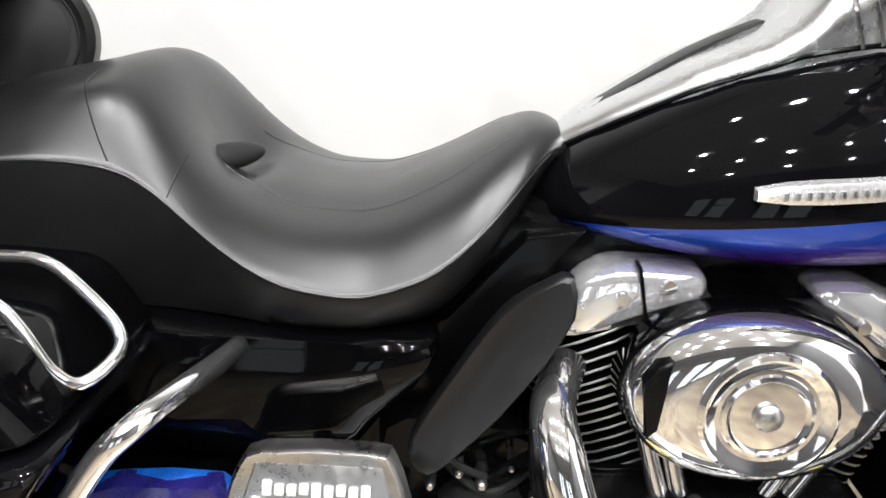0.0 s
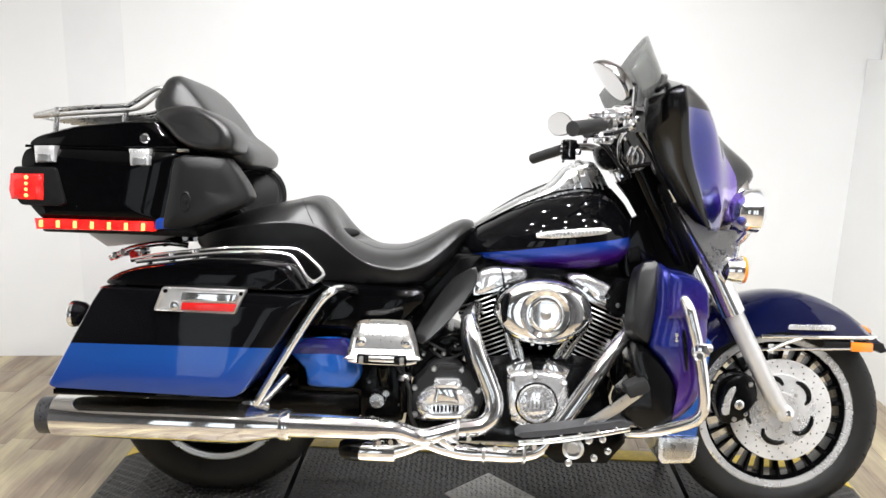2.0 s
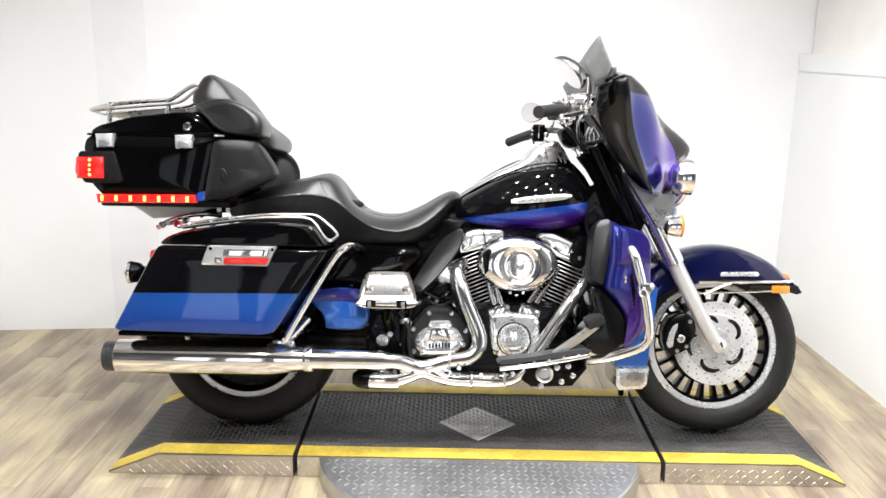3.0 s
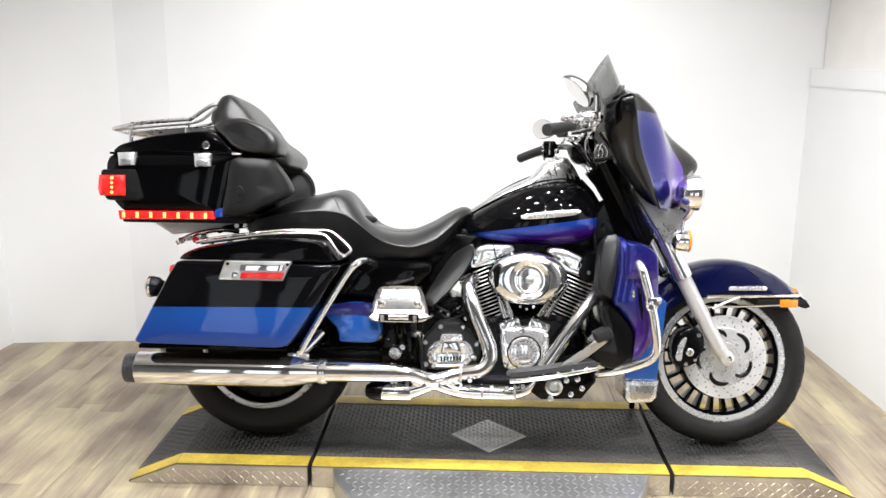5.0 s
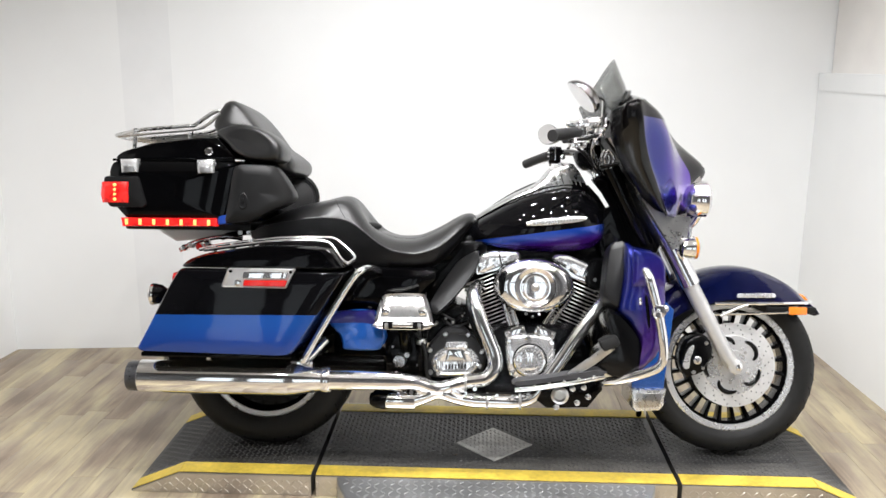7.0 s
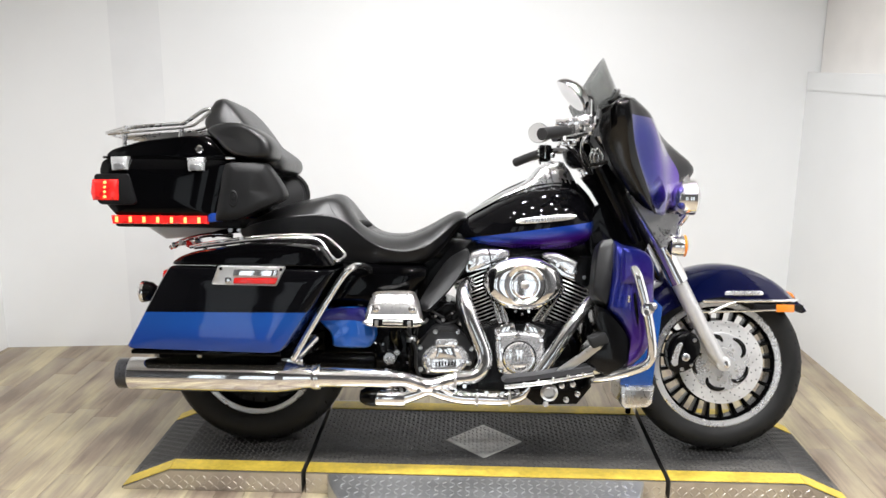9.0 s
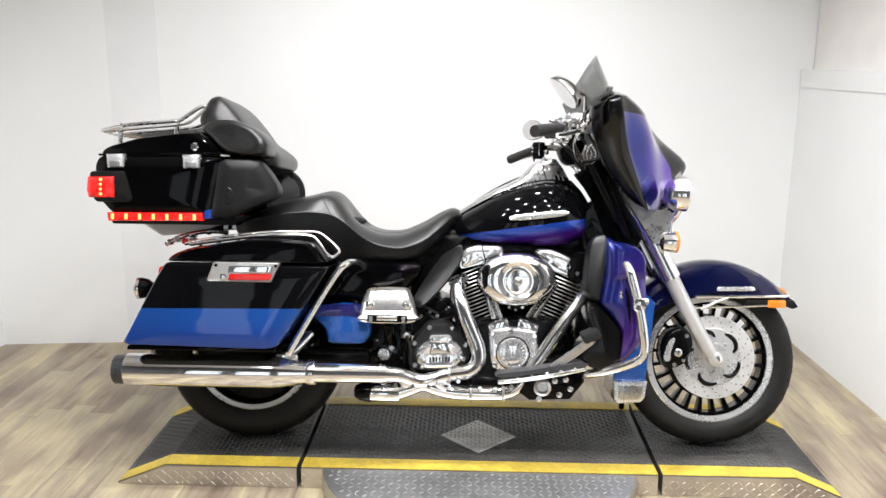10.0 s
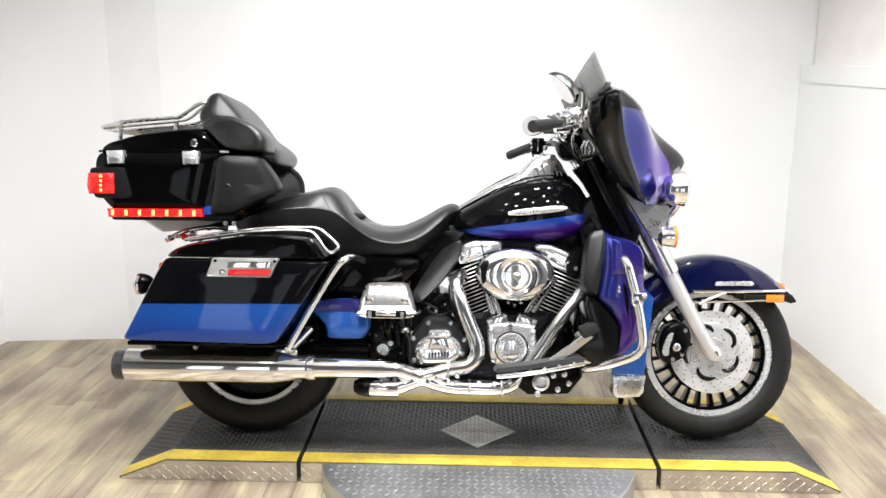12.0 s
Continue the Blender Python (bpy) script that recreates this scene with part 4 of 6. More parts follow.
throttle_side()
clutch_side()
for cy in (-0.035, 0.045):
    riser = part("clamp", block((0.348, cy, 0.960), (0.042, 0.034, 0.040), 0.006, turn=Matrix.Rotation(radians(-30), 4, "Y")), CHROME, bar, "chrome handlebar clamp")
    for k in (-1, 1):
        part("clamp_bolt", turned([(0.005, 0), (0.005, 0.007), (0.003, 0.009)], (0.345 + 0.013 * k, cy, 0.978 + 0.004 * k), "z", 10), CHROME, riser)
part("ignition_cover", stack([(0.268, 1.035), (0.276, 0.995), (0.300, 0.974), (0.328, 0.978), (0.345, 1.0), (0.340, 1.035), (0.305, 1.045)], [(0.8, 0.0), (1, 0.015), (1, 0.06), (0.8, 0.08)], sub=3), ENGINE_BLACK, moto, "black ignition switch cover")
for k in range(2):
    part("brake_line", tube([(0.362 + 0.012 * k, -0.06 - 0.02 * k, 1.035), (0.377 + 0.012 * k, -0.06 - 0.02 * k, 1.012), (0.372 + 0.012 * k, -0.055 - 0.02 * k, 0.987), (0.357 + 0.010 * k, -0.05 - 0.02 * k, 0.984), (0.349 + 0.010 * k, -0.055 - 0.02 * k, 1.008), (0.356 + 0.01 * k, -0.06 - 0.02 * k, 1.03)], 0.005, 10, 4, closed=True), CHROME, moto, "chrome brake line loop")
part("cross_rod", tube([(0.332, -0.15, 0.976), (0.394, -0.15, 0.988)], 0.006, 8, 1, smooth=False), ENGINE_BLACK, moto)
for k, (bx, bz) in enumerate(((0.459, 0.908), (0.484, 0.890))):
    part("fork_bolt", turned([(0.0115, -0.128), (0.0115, -0.120), (0.008, -0.128), (0.001, -0.129)][::-1], (bx, 0, bz), "y", 16), SATIN, moto, "silver dome bolt")
for k, (x0, z0, x1, z1) in enumerate(((0.30, 1.0, 0.40, 0.88), (0.32, 1.02, 0.42, 0.9), (0.36, 1.05, 0.44, 0.93))):
    part("cable", tube([(x0 - 0.06, -0.14 + 0.05 * k, z0 + 0.05), (x0, -0.08 + 0.05 * k, z0 + 0.01), (x1, -0.02 + 0.05 * k, z1), (x1 + 0.05, 0.02, z1 - 0.1)], 0.0042, 8, 5), RUBBER, moto)

# tank
TANK = [  # x, half width, bottom, widest height, top
    (-0.125, 0.035, 0.722, 0.735, 0.748), (-0.10, 0.075, 0.716, 0.738, 0.775), (-0.05, 0.120, 0.706, 0.742, 0.812), (0.02, 0.158, 0.694, 0.752, 0.855),
    (0.09, 0.180, 0.687, 0.762, 0.890), (0.16, 0.190, 0.684, 0.770, 0.914), (0.22, 0.190, 0.685, 0.775, 0.925), (0.275, 0.182, 0.690, 0.778, 0.915), (0.318, 0.162, 0.700, 0.780, 0.888), (0.350, 0.130, 0.720, 0.780, 0.848), (0.368, 0.06, 0.752, 0.78, 0.81),
]
rings = []
for row in curve([Vector((x, w, zb)) for x, w, zb, zw, zt in TANK], 3, False):
    zw, zt = np.interp(row.x, [t[0] for t in TANK], [t[3] for t in TANK]), np.interp(row.x, [t[0] for t in TANK], [t[4] for t in TANK])
    ring = []
    for k in range(36):
        a = 2 * math.pi * k / 36
        c, s = math.cos(a), math.sin(a)
        h = zt - zw if s > 0 else zw - row.z
        ring.append((row.x, row.y * math.copysign(abs(c) ** 0.8, c), zw + h * math.copysign(abs(s) ** (0.95 if s > 0 else 0.8), s)))
    rings.append(ring)
tank = part("fuel_tank", skin(rings), TANK_PAINT, moto, "black fuel tank with blue and violet lower band", 60)
CONSOLE = [  # x, half width, foot, shoulder, top
    (-0.100, 0.030, 0.780, 0.787, 0.793), (-0.03, 0.062, 0.824, 0.832, 0.840), (0.05, 0.086, 0.868, 0.877, 0.888), (0.12, 0.099, 0.896, 0.908, 0.920), (0.143, 0.101, 0.906, 0.922, 0.938), (0.172, 0.101, 0.912, 0.952, 0.974),
    (0.207, 0.099, 0.918, 0.970, 0.990), (0.236, 0.094, 0.920, 0.976, 0.998), (0.258, 0.084, 0.919, 0.968, 0.993), (0.282, 0.066, 0.916, 0.946, 0.962), (0.300, 0.040, 0.912, 0.926, 0.932),
]


def console_ring(x, swell=0.0):
    """One section across the dash, from foot to crown and back."""
    w, zl, zs, zt = (float(np.interp(x, [c[0] for c in CONSOLE], [c[k] for c in CONSOLE])) for k in (1, 2, 3, 4))
    w, zs, zt = w + swell, zs + swell, zt + swell
    half = [(w, zl - 0.04), (w, zl), (w * 0.99, zl + 0.5 * (zs - zl)), (w * 0.955, zs - 0.1 * (zs - zl)), (w * 0.88, zs + 0.35 * (zt - zs)), (w * 0.68, zs + 0.75 * (zt - zs)), (w * 0.36, zt - 0.05 * (zt - zs)), (0, zt)]
    return [(x, -y, z) for y, z in half] + [(x, y, z) for y, z in reversed(half[:-1])]


part("console", skin([console_ring(x) for x in np.linspace(-0.1, 0.298, 50)]), SATIN, tank, "chrome tank console with instrument dash", 50)
part("console_edge", tube([(r[0][0], r[0][1] - 0.001, r[0][2] + 0.037) for r in (console_ring(x) for x in np.linspace(-0.09, 0.29, 30))], 0.0028, 8, 1, smooth=False), ENGINE_BLACK, tank, "black rubber edge of the console")
front_ = part("dash_front", skin([[(p[0] - 0.42 * (p[2] - 0.925), p[1], p[2]) for p in console_ring(x, 0.0018)] for x in np.linspace(0.243, 0.301, 14)]), ENGINE_BLACK, tank, "ribbed black front of the dash", 50)
for x in (0.247, 0.262, 0.277):
    part("dash_rib", tube([(p[0] - 0.42 * (p[2] - 0.925), p[1], p[2]) for p in console_ring(x, 0.0025)[1:-1]], 0.0022, 6, 1, smooth=False), STEEL, front_)
for x in (0.176, 0.196):
    part("console_band", tube([(p[0] - 0.3 * (p[2] - 0.925) + 0.02, p[1], p[2]) for p in console_ring(x, 0.0012)[1:-1]], 0.0028, 6, 1, smooth=False), CHROME, tank)
part("console_pad", stack([(-0.067, 0.813), (0.0, 0.860), (0.06, 0.897), (0.11, 0.921), (0.137, 0.931), (0.138, 0.922), (0.06, 0.886), (0.0, 0.847)], [(0.9, -0.019), (1, -0.015), (1, 0.015), (0.9, 0.019)], sub=2), VINYL, tank, "black leather strip on the console")
for s in (-1, 1):
    bm = bmesh.new()
    pts = [(0.092 + 0.196 * t, s * (0.1855 + 0.008 * math.sin(math.pi * min(t * 1.1, 1))), 0.785 + 0.021 * t) for t in (0, 0.15, 0.3, 0.45, 0.6, 0.75, 0.9, 1.0)]
    rings = []
    for i, p in enumerate(pts):
        h = (0.006, 0.011, 0.0125, 0.0125, 0.0125, 0.012, 0.010, 0.004)[i]
        rings.append([(p[0], p[1] - s * 0.012, p[2] - h), (p[0], p[1] + s * 0.003, p[2] - h * 0.8), (p[0], p[1] + s * 0.006, p[2]), (p[0], p[1] + s * 0.003, p[2] + h * 0.8), (p[0], p[1] - s * 0.012, p[2] + h)])
    skin(rings, bm)
    badge = part("tank_badge", bm, BADGE, tank, "plain chrome tank badge with worn raised marks")
    for k in range(15):
        t = 0.12 + 0.050 * k
        part("badge_mark", block((0.092 + 0.196 * t, s * (0.1925 + 0.008 * math.sin(math.pi * min(t * 1.1, 1))), 0.785 + 0.021 * t), (0.0052, 0.0024, 0.008), 0.001), SATIN, badge)

# seat
SEAT = [  # x, half width, bottom, seam height, top
    (-0.83, 0.16, 0.72, 0.745, 0.762), (-0.80, 0.195, 0.695, 0.760, 0.786), (-0.74, 0.215, 0.665, 0.778, 0.815), (-0.66, 0.222, 0.645, 0.792, 0.842), (-0.57, 0.215, 0.635, 0.800, 0.862), (-0.518, 0.205, 0.634, 0.795, 0.877),
    (-0.482, 0.202, 0.634, 0.785, 0.858), (-0.439, 0.212, 0.635, 0.752, 0.80), (-0.394, 0.222, 0.634, 0.717, 0.755), (-0.345, 0.230, 0.628, 0.692, 0.737), (-0.27, 0.230, 0.628, 0.682, 0.739), (-0.20, 0.212, 0.642, 0.702, 0.770), (-0.15, 0.175, 0.690, 0.742, 0.800), (-0.11, 0.118, 0.745, 0.78, 0.820), (-0.085, 0.07, 0.785, 0.802, 0.822), (-0.07, 0.04, 0.792, 0.80, 0.808), (-0.04, 0.03, 0.76, 0.77, 0.775),
]
xs = [r[0] for r in SEAT]


def seat_row(x):
    """Half width, bottom, seam and top of the saddle at x, eased between the stations."""
    near_ = [x + d for d in (-0.03, -0.02, -0.01, 0.0, 0.01, 0.02, 0.03)]
    return [sum(k * float(np.interp(q, xs, [r[c] for r in SEAT])) for q, k in zip(near_, (1, 2, 3, 4, 3, 2, 1))) / 16 for c in (1, 2, 3, 4)]


def seat_point(x, u, lift_=0.0):
    """A point on the saddle's top: u runs from the middle (0) to the seam (1)."""
    w, zb, zs, zt = seat_row(x)
    a = abs(u)
    z = zs + (zt - zs) * (1 - a ** 2.7)
    ride = math.exp(-((x + 0.29) / 0.15) ** 4)
    z += ride * (0.003 * math.exp(-((a - 0.75) / 0.13) ** 2) - 0.002 * math.exp(-((a - 0.44) / 0.16) ** 2) - 0.002 * math.exp(-(a / 0.4) ** 2))
    pill = math.exp(-((x + 0.56) / 0.07) ** 2)
    z += pill * 0.010 * math.exp(-((a - 0.72) / 0.16) ** 2)
    z -= 0.042 * math.exp(-((x + 0.435) / 0.035) ** 2) * math.exp(-((a - 0.05) / 0.4) ** 2)
    return (x, u * w * 0.995, z + lift_)


rings = []
for x in np.linspace(-0.83, -0.07, 110):
    w, zb, zs, zt = seat_row(x)
    half = [seat_point(x, u) for u in (0.0, 0.1, 0.2, 0.3, 0.38, 0.46, 0.54, 0.62, 0.70, 0.77, 0.84, 0.90, 0.95, 0.985)]
    half += [(x, w * u, z) for u, z in ((0.998, zs - 0.001), (0.994, zs - 0.006), (0.985, zs - 0.25 * (zs - zb)), (0.94, zs - 0.6 * (zs - zb)), (0.875, zb + 0.01), (0.80, zb))]
    rings.append(half + [(p[0], -p[1], p[2]) for p in reversed(half[1:])])
seat = part("seat", skin(rings), LEATHER, moto, "black leather two-up saddle with stitched seams", 70)
for s in (-1, 1):
    side_ = []
    for x in np.linspace(-0.826, -0.085, 100):
        w, zb, zs, zt = seat_row(x)
        side_.append([(x, s * (w * u + 0.002), z) for u, z in ((0.992, zs - 0.004), (0.985, zs - 0.25 * (zs - zb)), (0.94, zs - 0.6 * (zs - zb)), (0.875, zb + 0.01))] + [(x, s * (w * 0.87 - 0.004), zb + 0.01), (x, s * (w * 0.98 - 0.004), zs - 0.006)])
    part("side_panel", skin(side_), PLASTIC, seat, "smooth black vinyl side panel", 50)
    welt = [(x, s * (seat_row(x)[0] * 0.998), seat_row(x)[2] - 0.002) for x in np.linspace(-0.80, -0.09, 60)]
    part("seam", tube(welt, 0.0014, 6, 1, smooth=False), LEATHER, seat, "raised stitched seam")
    part("seam", tube([seat_point(x, s * (0.42 + 0.05 * math.sin((x + 0.41) * 11)), -0.0002) for x in np.linspace(-0.43, -0.13, 30)], 0.0008, 6, 1, smooth=False), VINYL, seat)
    part("seam", tube([seat_point(-0.556 + 0.05 * t * t, s * (0.42 + 0.56 * t), -0.0002) for t in np.linspace(0, 1, 16)], 0.0010, 6, 1, smooth=False), VINYL, seat)
    part("seam", tube([seat_point(-0.448 - 0.004 * t, s * (0.70 + 0.28 * t), -0.0002) for t in np.linspace(0, 1, 12)], 0.0009, 6, 1, smooth=False), VINYL, seat)
hole = bmesh.new()
bmesh.ops.create_icosphere(hole, subdivisions=3, radius=1)
hole.transform(Matrix.Translation((-0.440, -0.055, seat_point(-0.440, -0.25)[2] - 0.002)) @ Matrix.Rotation(radians(-35), 4, "Z") @ Matrix.Rotation(radians(18), 4, "Y") @ Matrix.Diagonal((0.018, 0.058, 0.014, 1)))
part("backrest_slot", hole, RUBBER, seat, "dark slot for a backrest post")

# heat deflectors
def deflector(side):
    outline = [(-0.146, 0.642), (-0.122, 0.668), (-0.088, 0.689), (-0.066, 0.695), (-0.062, 0.655), (-0.090, 0.606), (-0.131, 0.550), (-0.183, 0.496), (-0.203, 0.484), (-0.219, 0.494), (-0.222, 0.520), (-0.186, 0.582)]
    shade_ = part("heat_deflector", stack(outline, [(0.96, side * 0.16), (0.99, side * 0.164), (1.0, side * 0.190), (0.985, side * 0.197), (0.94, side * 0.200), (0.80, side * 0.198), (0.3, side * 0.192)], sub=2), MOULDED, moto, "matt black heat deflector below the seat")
    shade_.data.transform(Matrix.Translation((0, side * 0.195, 0.60)) @ Matrix.Rotation(side * radians(11), 4, "X") @ Matrix.Translation((0, -side * 0.195, -0.60)))


both(deflector)
part("seat_strut", slab([(-0.24, 0.475), (-0.235, 0.60), (-0.19, 0.62), (-0.11, 0.715), (-0.05, 0.725), (-0.14, 0.610), (-0.20, 0.505)], -0.125, -0.10, 0.006), ENGINE_BLACK, moto, "black frame strut behind the heat deflector")

# saddlebags
BAG = rounded([(-0.972, 0.640), (-0.997, 0.600), (-1.106, 0.391), (-1.092, 0.383), (-0.66, 0.376), (-0.632, 0.380), (-0.613, 0.40), (-0.475, 0.615), (-0.466, 0.632), (-0.49, 0.636)], 0.012)
LID = rounded([(-0.984, 0.642), (-0.955, 0.666), (-0.90, 0.686), (-0.718, 0.713), (-0.60, 0.714), (-0.525, 0.707), (-0.505, 0.695), (-0.472, 0.645), (-0.48, 0.641)], 0.03)


def saddlebag(side):
    y = lambda v: side * v
    bag = part("saddlebag", stack(BAG, [(0.97, y(0.20)), (1, y(0.215)), (1, y(0.415)), (0.997, y(0.434)), (0.987, y(0.446)), (0.970, y(0.4530)), (0.945, y(0.4550)), (0.6, y(0.4560)), (0.1, y(0.4565))], sub=1), BAG_PAINT, moto, "hard saddlebag, black above and blue below")
    lid = part("lid", stack(LID, [(0.97, y(0.20)), (1, y(0.215)), (1, y(0.39)), (0.985, y(0.415)), (0.95, y(0.435)), (0.88, y(0.447)), (0.5, y(0.452))], sub=1, center=(-0.70, 0.652)), BLACK, bag, "gloss black saddlebag lid")
    plate = part("latch_plate", stack(rounded([(-0.838, 0.586), (-0.817, 0.643), (-0.613, 0.643), (-0.640, 0.584)], 0.006), [(1, y(0.448)), (1, y(0.460)), (0.985, y(0.464)), (0.95, y(0.4645)), (0.91, y(0.4615)), (0.2, y(0.4612))], sub=1), BOARD, bag, "chrome latch plate")
    part("lever", slab(rounded([(-0.772, 0.612), (-0.768, 0.634), (-0.634, 0.634), (-0.640, 0.612)], 0.004), y(0.460), y(0.468), 0.003), CHROME, plate, "chrome latch lever")
    part("reflector", slab(rounded([(-0.770, 0.590), (-0.767, 0.608), (-0.636, 0.609), (-0.643, 0.590)], 0.004), y(0.459), y(0.469), 0.003), RED, plate, "red reflector")
    part("lock", turned([(0.011, 0), (0.011, side * 0.006), (0.007, side * 0.008), (0.001, side * 0.0075)], (-0.786, y(0.461), 0.600), "y", 16), CHROME, plate)
    for bx, bz in ((-0.808, 0.634), (-0.626, 0.634)):
        part("bolt", turned([(0.005, 0), (0.0045, side * 0.004), (0.002, side * 0.005)], (bx, y(0.463), bz), "y", 12), ENGINE_BLACK, plate)
    rail_pts = [(-0.955, y(0.31), 0.690), (-0.90, y(0.30), 0.703), (-0.80, y(0.30), 0.718), (-0.69, y(0.295), 0.731), (-0.57, y(0.29), 0.733), (-0.525, y(0.292), 0.730), (-0.49, y(0.30), 0.707), (-0.461, y(0.313), 0.682), (-0.455, y(0.335), 0.668), (-0.472, y(0.365), 0.658), (-0.492, y(0.37), 0.672), (-0.515, y(0.365), 0.705), (-0.54, y(0.36), 0.723), (-0.60, y(0.36), 0.727), (-0.70, y(0.36), 0.722), (-0.82, y(0.35), 0.706), (-0.93, y(0.335), 0.690)]
    part("bag_floor", block((-0.86, y(0.332), 0.3745), (0.46, 0.225, 0.014), 0.004), BLACK, bag, "black underside of the saddlebag")
    part("bag_rail", tube(rail_pts, 0.0058, 10, 4), CHROME, bag, "chrome rail over the saddlebag lid")
    for k in range(3):
        part("rail_foot", turned([(0.009, 0), (0.009, 0.03)], (-0.90 + 0.06 * k, y(0.33), 0.672 + 0.012 * k), "z", 10), CHROME, bag)
    part("hinge", block((-0.515, y(0.425), 0.672), (0.02, 0.02, 0.06), 0.005, turn=Matrix.Rotation(radians(-28), 4, "Y")), CHROME, bag, "chrome lid hinge")
    part("bag_guard", tube([(-0.388, y(0.20), 0.618), (-0.392, y(0.27), 0.632), (-0.405, y(0.35), 0.643), (-0.425, y(0.395), 0.637), (-0.456, y(0.40), 0.602), (-0.522, y(0.405), 0.492), (-0.590, y(0.405), 0.372), (-0.598, y(0.40), 0.357), (-0.588, y(0.38), 0.356), (-0.545, y(0.31), 0.405)], 0.0105, 12, 5), CHROME, moto, "chrome saddlebag guard bar")
    tail = part("rear_lamp", turned([(0.033, 0.0), (0.034, 0.010), (0.030, 0.03), (0.018, 0.045), (0.008, 0.05)], (-1.108, y(0.30), 0.545), "x", 24), BLACK, moto, "rear bullet turn signal in black")
    part("lamp_rim", turned([(0.0345, -0.004), (0.036, 0.0), (0.0345, 0.008)], (-1.108, y(0.30), 0.545), "x", 24, caps=False), CHROME, tail)
    part("lamp_stem", tube([(-1.08, y(0.30), 0.55), (-1.03, y(0.26), 0.56)], 0.01, 10, 1, smooth=False), BLACK, tail)
    part("lens", turned([(0.034, -0.001), (0.02, -0.012), (0.001, -0.015)], (-1.108, y(0.30), 0.545), "x", 20), RED, tail)


both(saddlebag)
part("tail_lamp", block((-1.045, 0, 0.585), (0.05, 0.50, 0.06), 0.02), RED, moto, "red tail lamp on the rear fender")
bm = bmesh.new()
rings = []
for k in range(25):
    a = radians(20 + 165 * k / 24)
    rings.append([(RX + r * math.cos(a), yy, AXLE_Z + r * math.sin(a)) for yy, r in ((-0.11, 0.20), (-0.115, 0.33), (-0.08, 0.36), (0, 0.37), (0.08, 0.36), (0.115, 0.33), (0.11, 0.20), (0.105, 0.33), (0, 0.362), (-0.105, 0.33))])
part("rear_fender", skin(rings), BLACK, moto, "black rear fender")
part("swingarm", block((-0.62, -0.15, 0.30), (0.5, 0.05, 0.08), 0.015), ENGINE_BLACK, moto)
part("bag_support", block((-0.80, -0.2, 0.365), (0.48, 0.2, 0.02), 0.005), ENGINE_BLACK, moto)

# mufflers
def muffler(side):
    y = side * 0.345
    m = part("muffler", turned([(0.046, -1.132), (0.0515, -1.127), (0.0525, -1.0), (0.0525, -0.66), (0.049, -0.63), (0.036, -0.56), (0.032, -0.53), (0.028, -0.30)], (0, y, 0.288), "x", 40), CHROME, moto, "long chrome muffler with black carbon tip")
    part("tip", turned([(0.030, -1.160), (0.0445, -1.166), (0.0475, -1.162), (0.0475, -1.128)], (0, y, 0.288), "x", 40), CARBON, m, "black carbon-look tip")
    part("clamp", turned([(0.039, -0.55), (0.041, -0.545), (0.041, -0.53), (0.039, -0.525)], (0, y, 0.288), "x", 32), CHROME, m)
    part("strap", block((-0.615, y - side * 0.01, 0.337), (0.07, 0.03, 0.02), 0.006), CHROME, m)


both(muffler)

# trunk
trunk = part("top_case", stack(rounded([(-1.25, 0.973), (-1.264, 0.94), (-1.248, 0.83), (-1.205, 0.783), (-0.874, 0.783), (-0.830, 0.974)], 0.016),
                               [(0.1, -0.297), (0.4, -0.296), (0.7, -0.292), (0.88, -0.287), (0.96, -0.281), (1, -0.26), (1, 0.26), (0.96, 0.281), (0.88, 0.287), (0.7, 0.292), (0.4, 0.296)], sub=1), BLACK, moto, "gloss black top case with lit red lamps")
part("lid", stack(rounded([(-1.252, 0.978), (-1.225, 1.002), (-1.12, 1.032), (-0.973, 1.050), (-0.895, 1.052), (-0.832, 0.981)], 0.02),
                  [(0.90, -0.28), (0.96, -0.275), (1, -0.25), (1, 0.25), (0.96, 0.275), (0.90, 0.28)], sub=1, center=(-1.05, 0.985)), BLACK, trunk, "gloss black top case lid")
part("seal", slab([(-1.25, 0.979), (-0.83, 0.981), (-0.83, 0.974), (-1.25, 0.972)], -0.277, 0.277, 0.002), ENGINE_BLACK, trunk)
for bx in (-1.185, -0.938):
    latch = part("latch", slab([(bx - 0.026, 0.932), (bx - 0.03, 0.976), (bx + 0.026, 0.978), (bx + 0.026, 0.935)], -0.303, -0.27, 0.006), BADGE, trunk, "chrome latch")
    part("latch_tongue", block((bx, -0.305, 0.945), (0.035, 0.008, 0.02), 0.003), SATIN, latch)
part("lock", turned([(0.013, -0.268), (0.013, -0.282), (0.009, -0.286), (0.001, -0.286)], (-0.933, 0, 1.004), "y", 20), CHROME, trunk, "round chrome lock")
part("hinge", tube([(-0.845, -0.286, 0.976), (-0.815, -0.286, 0.976)], 0.006, 10, 1, smooth=False), CHROME, trunk)


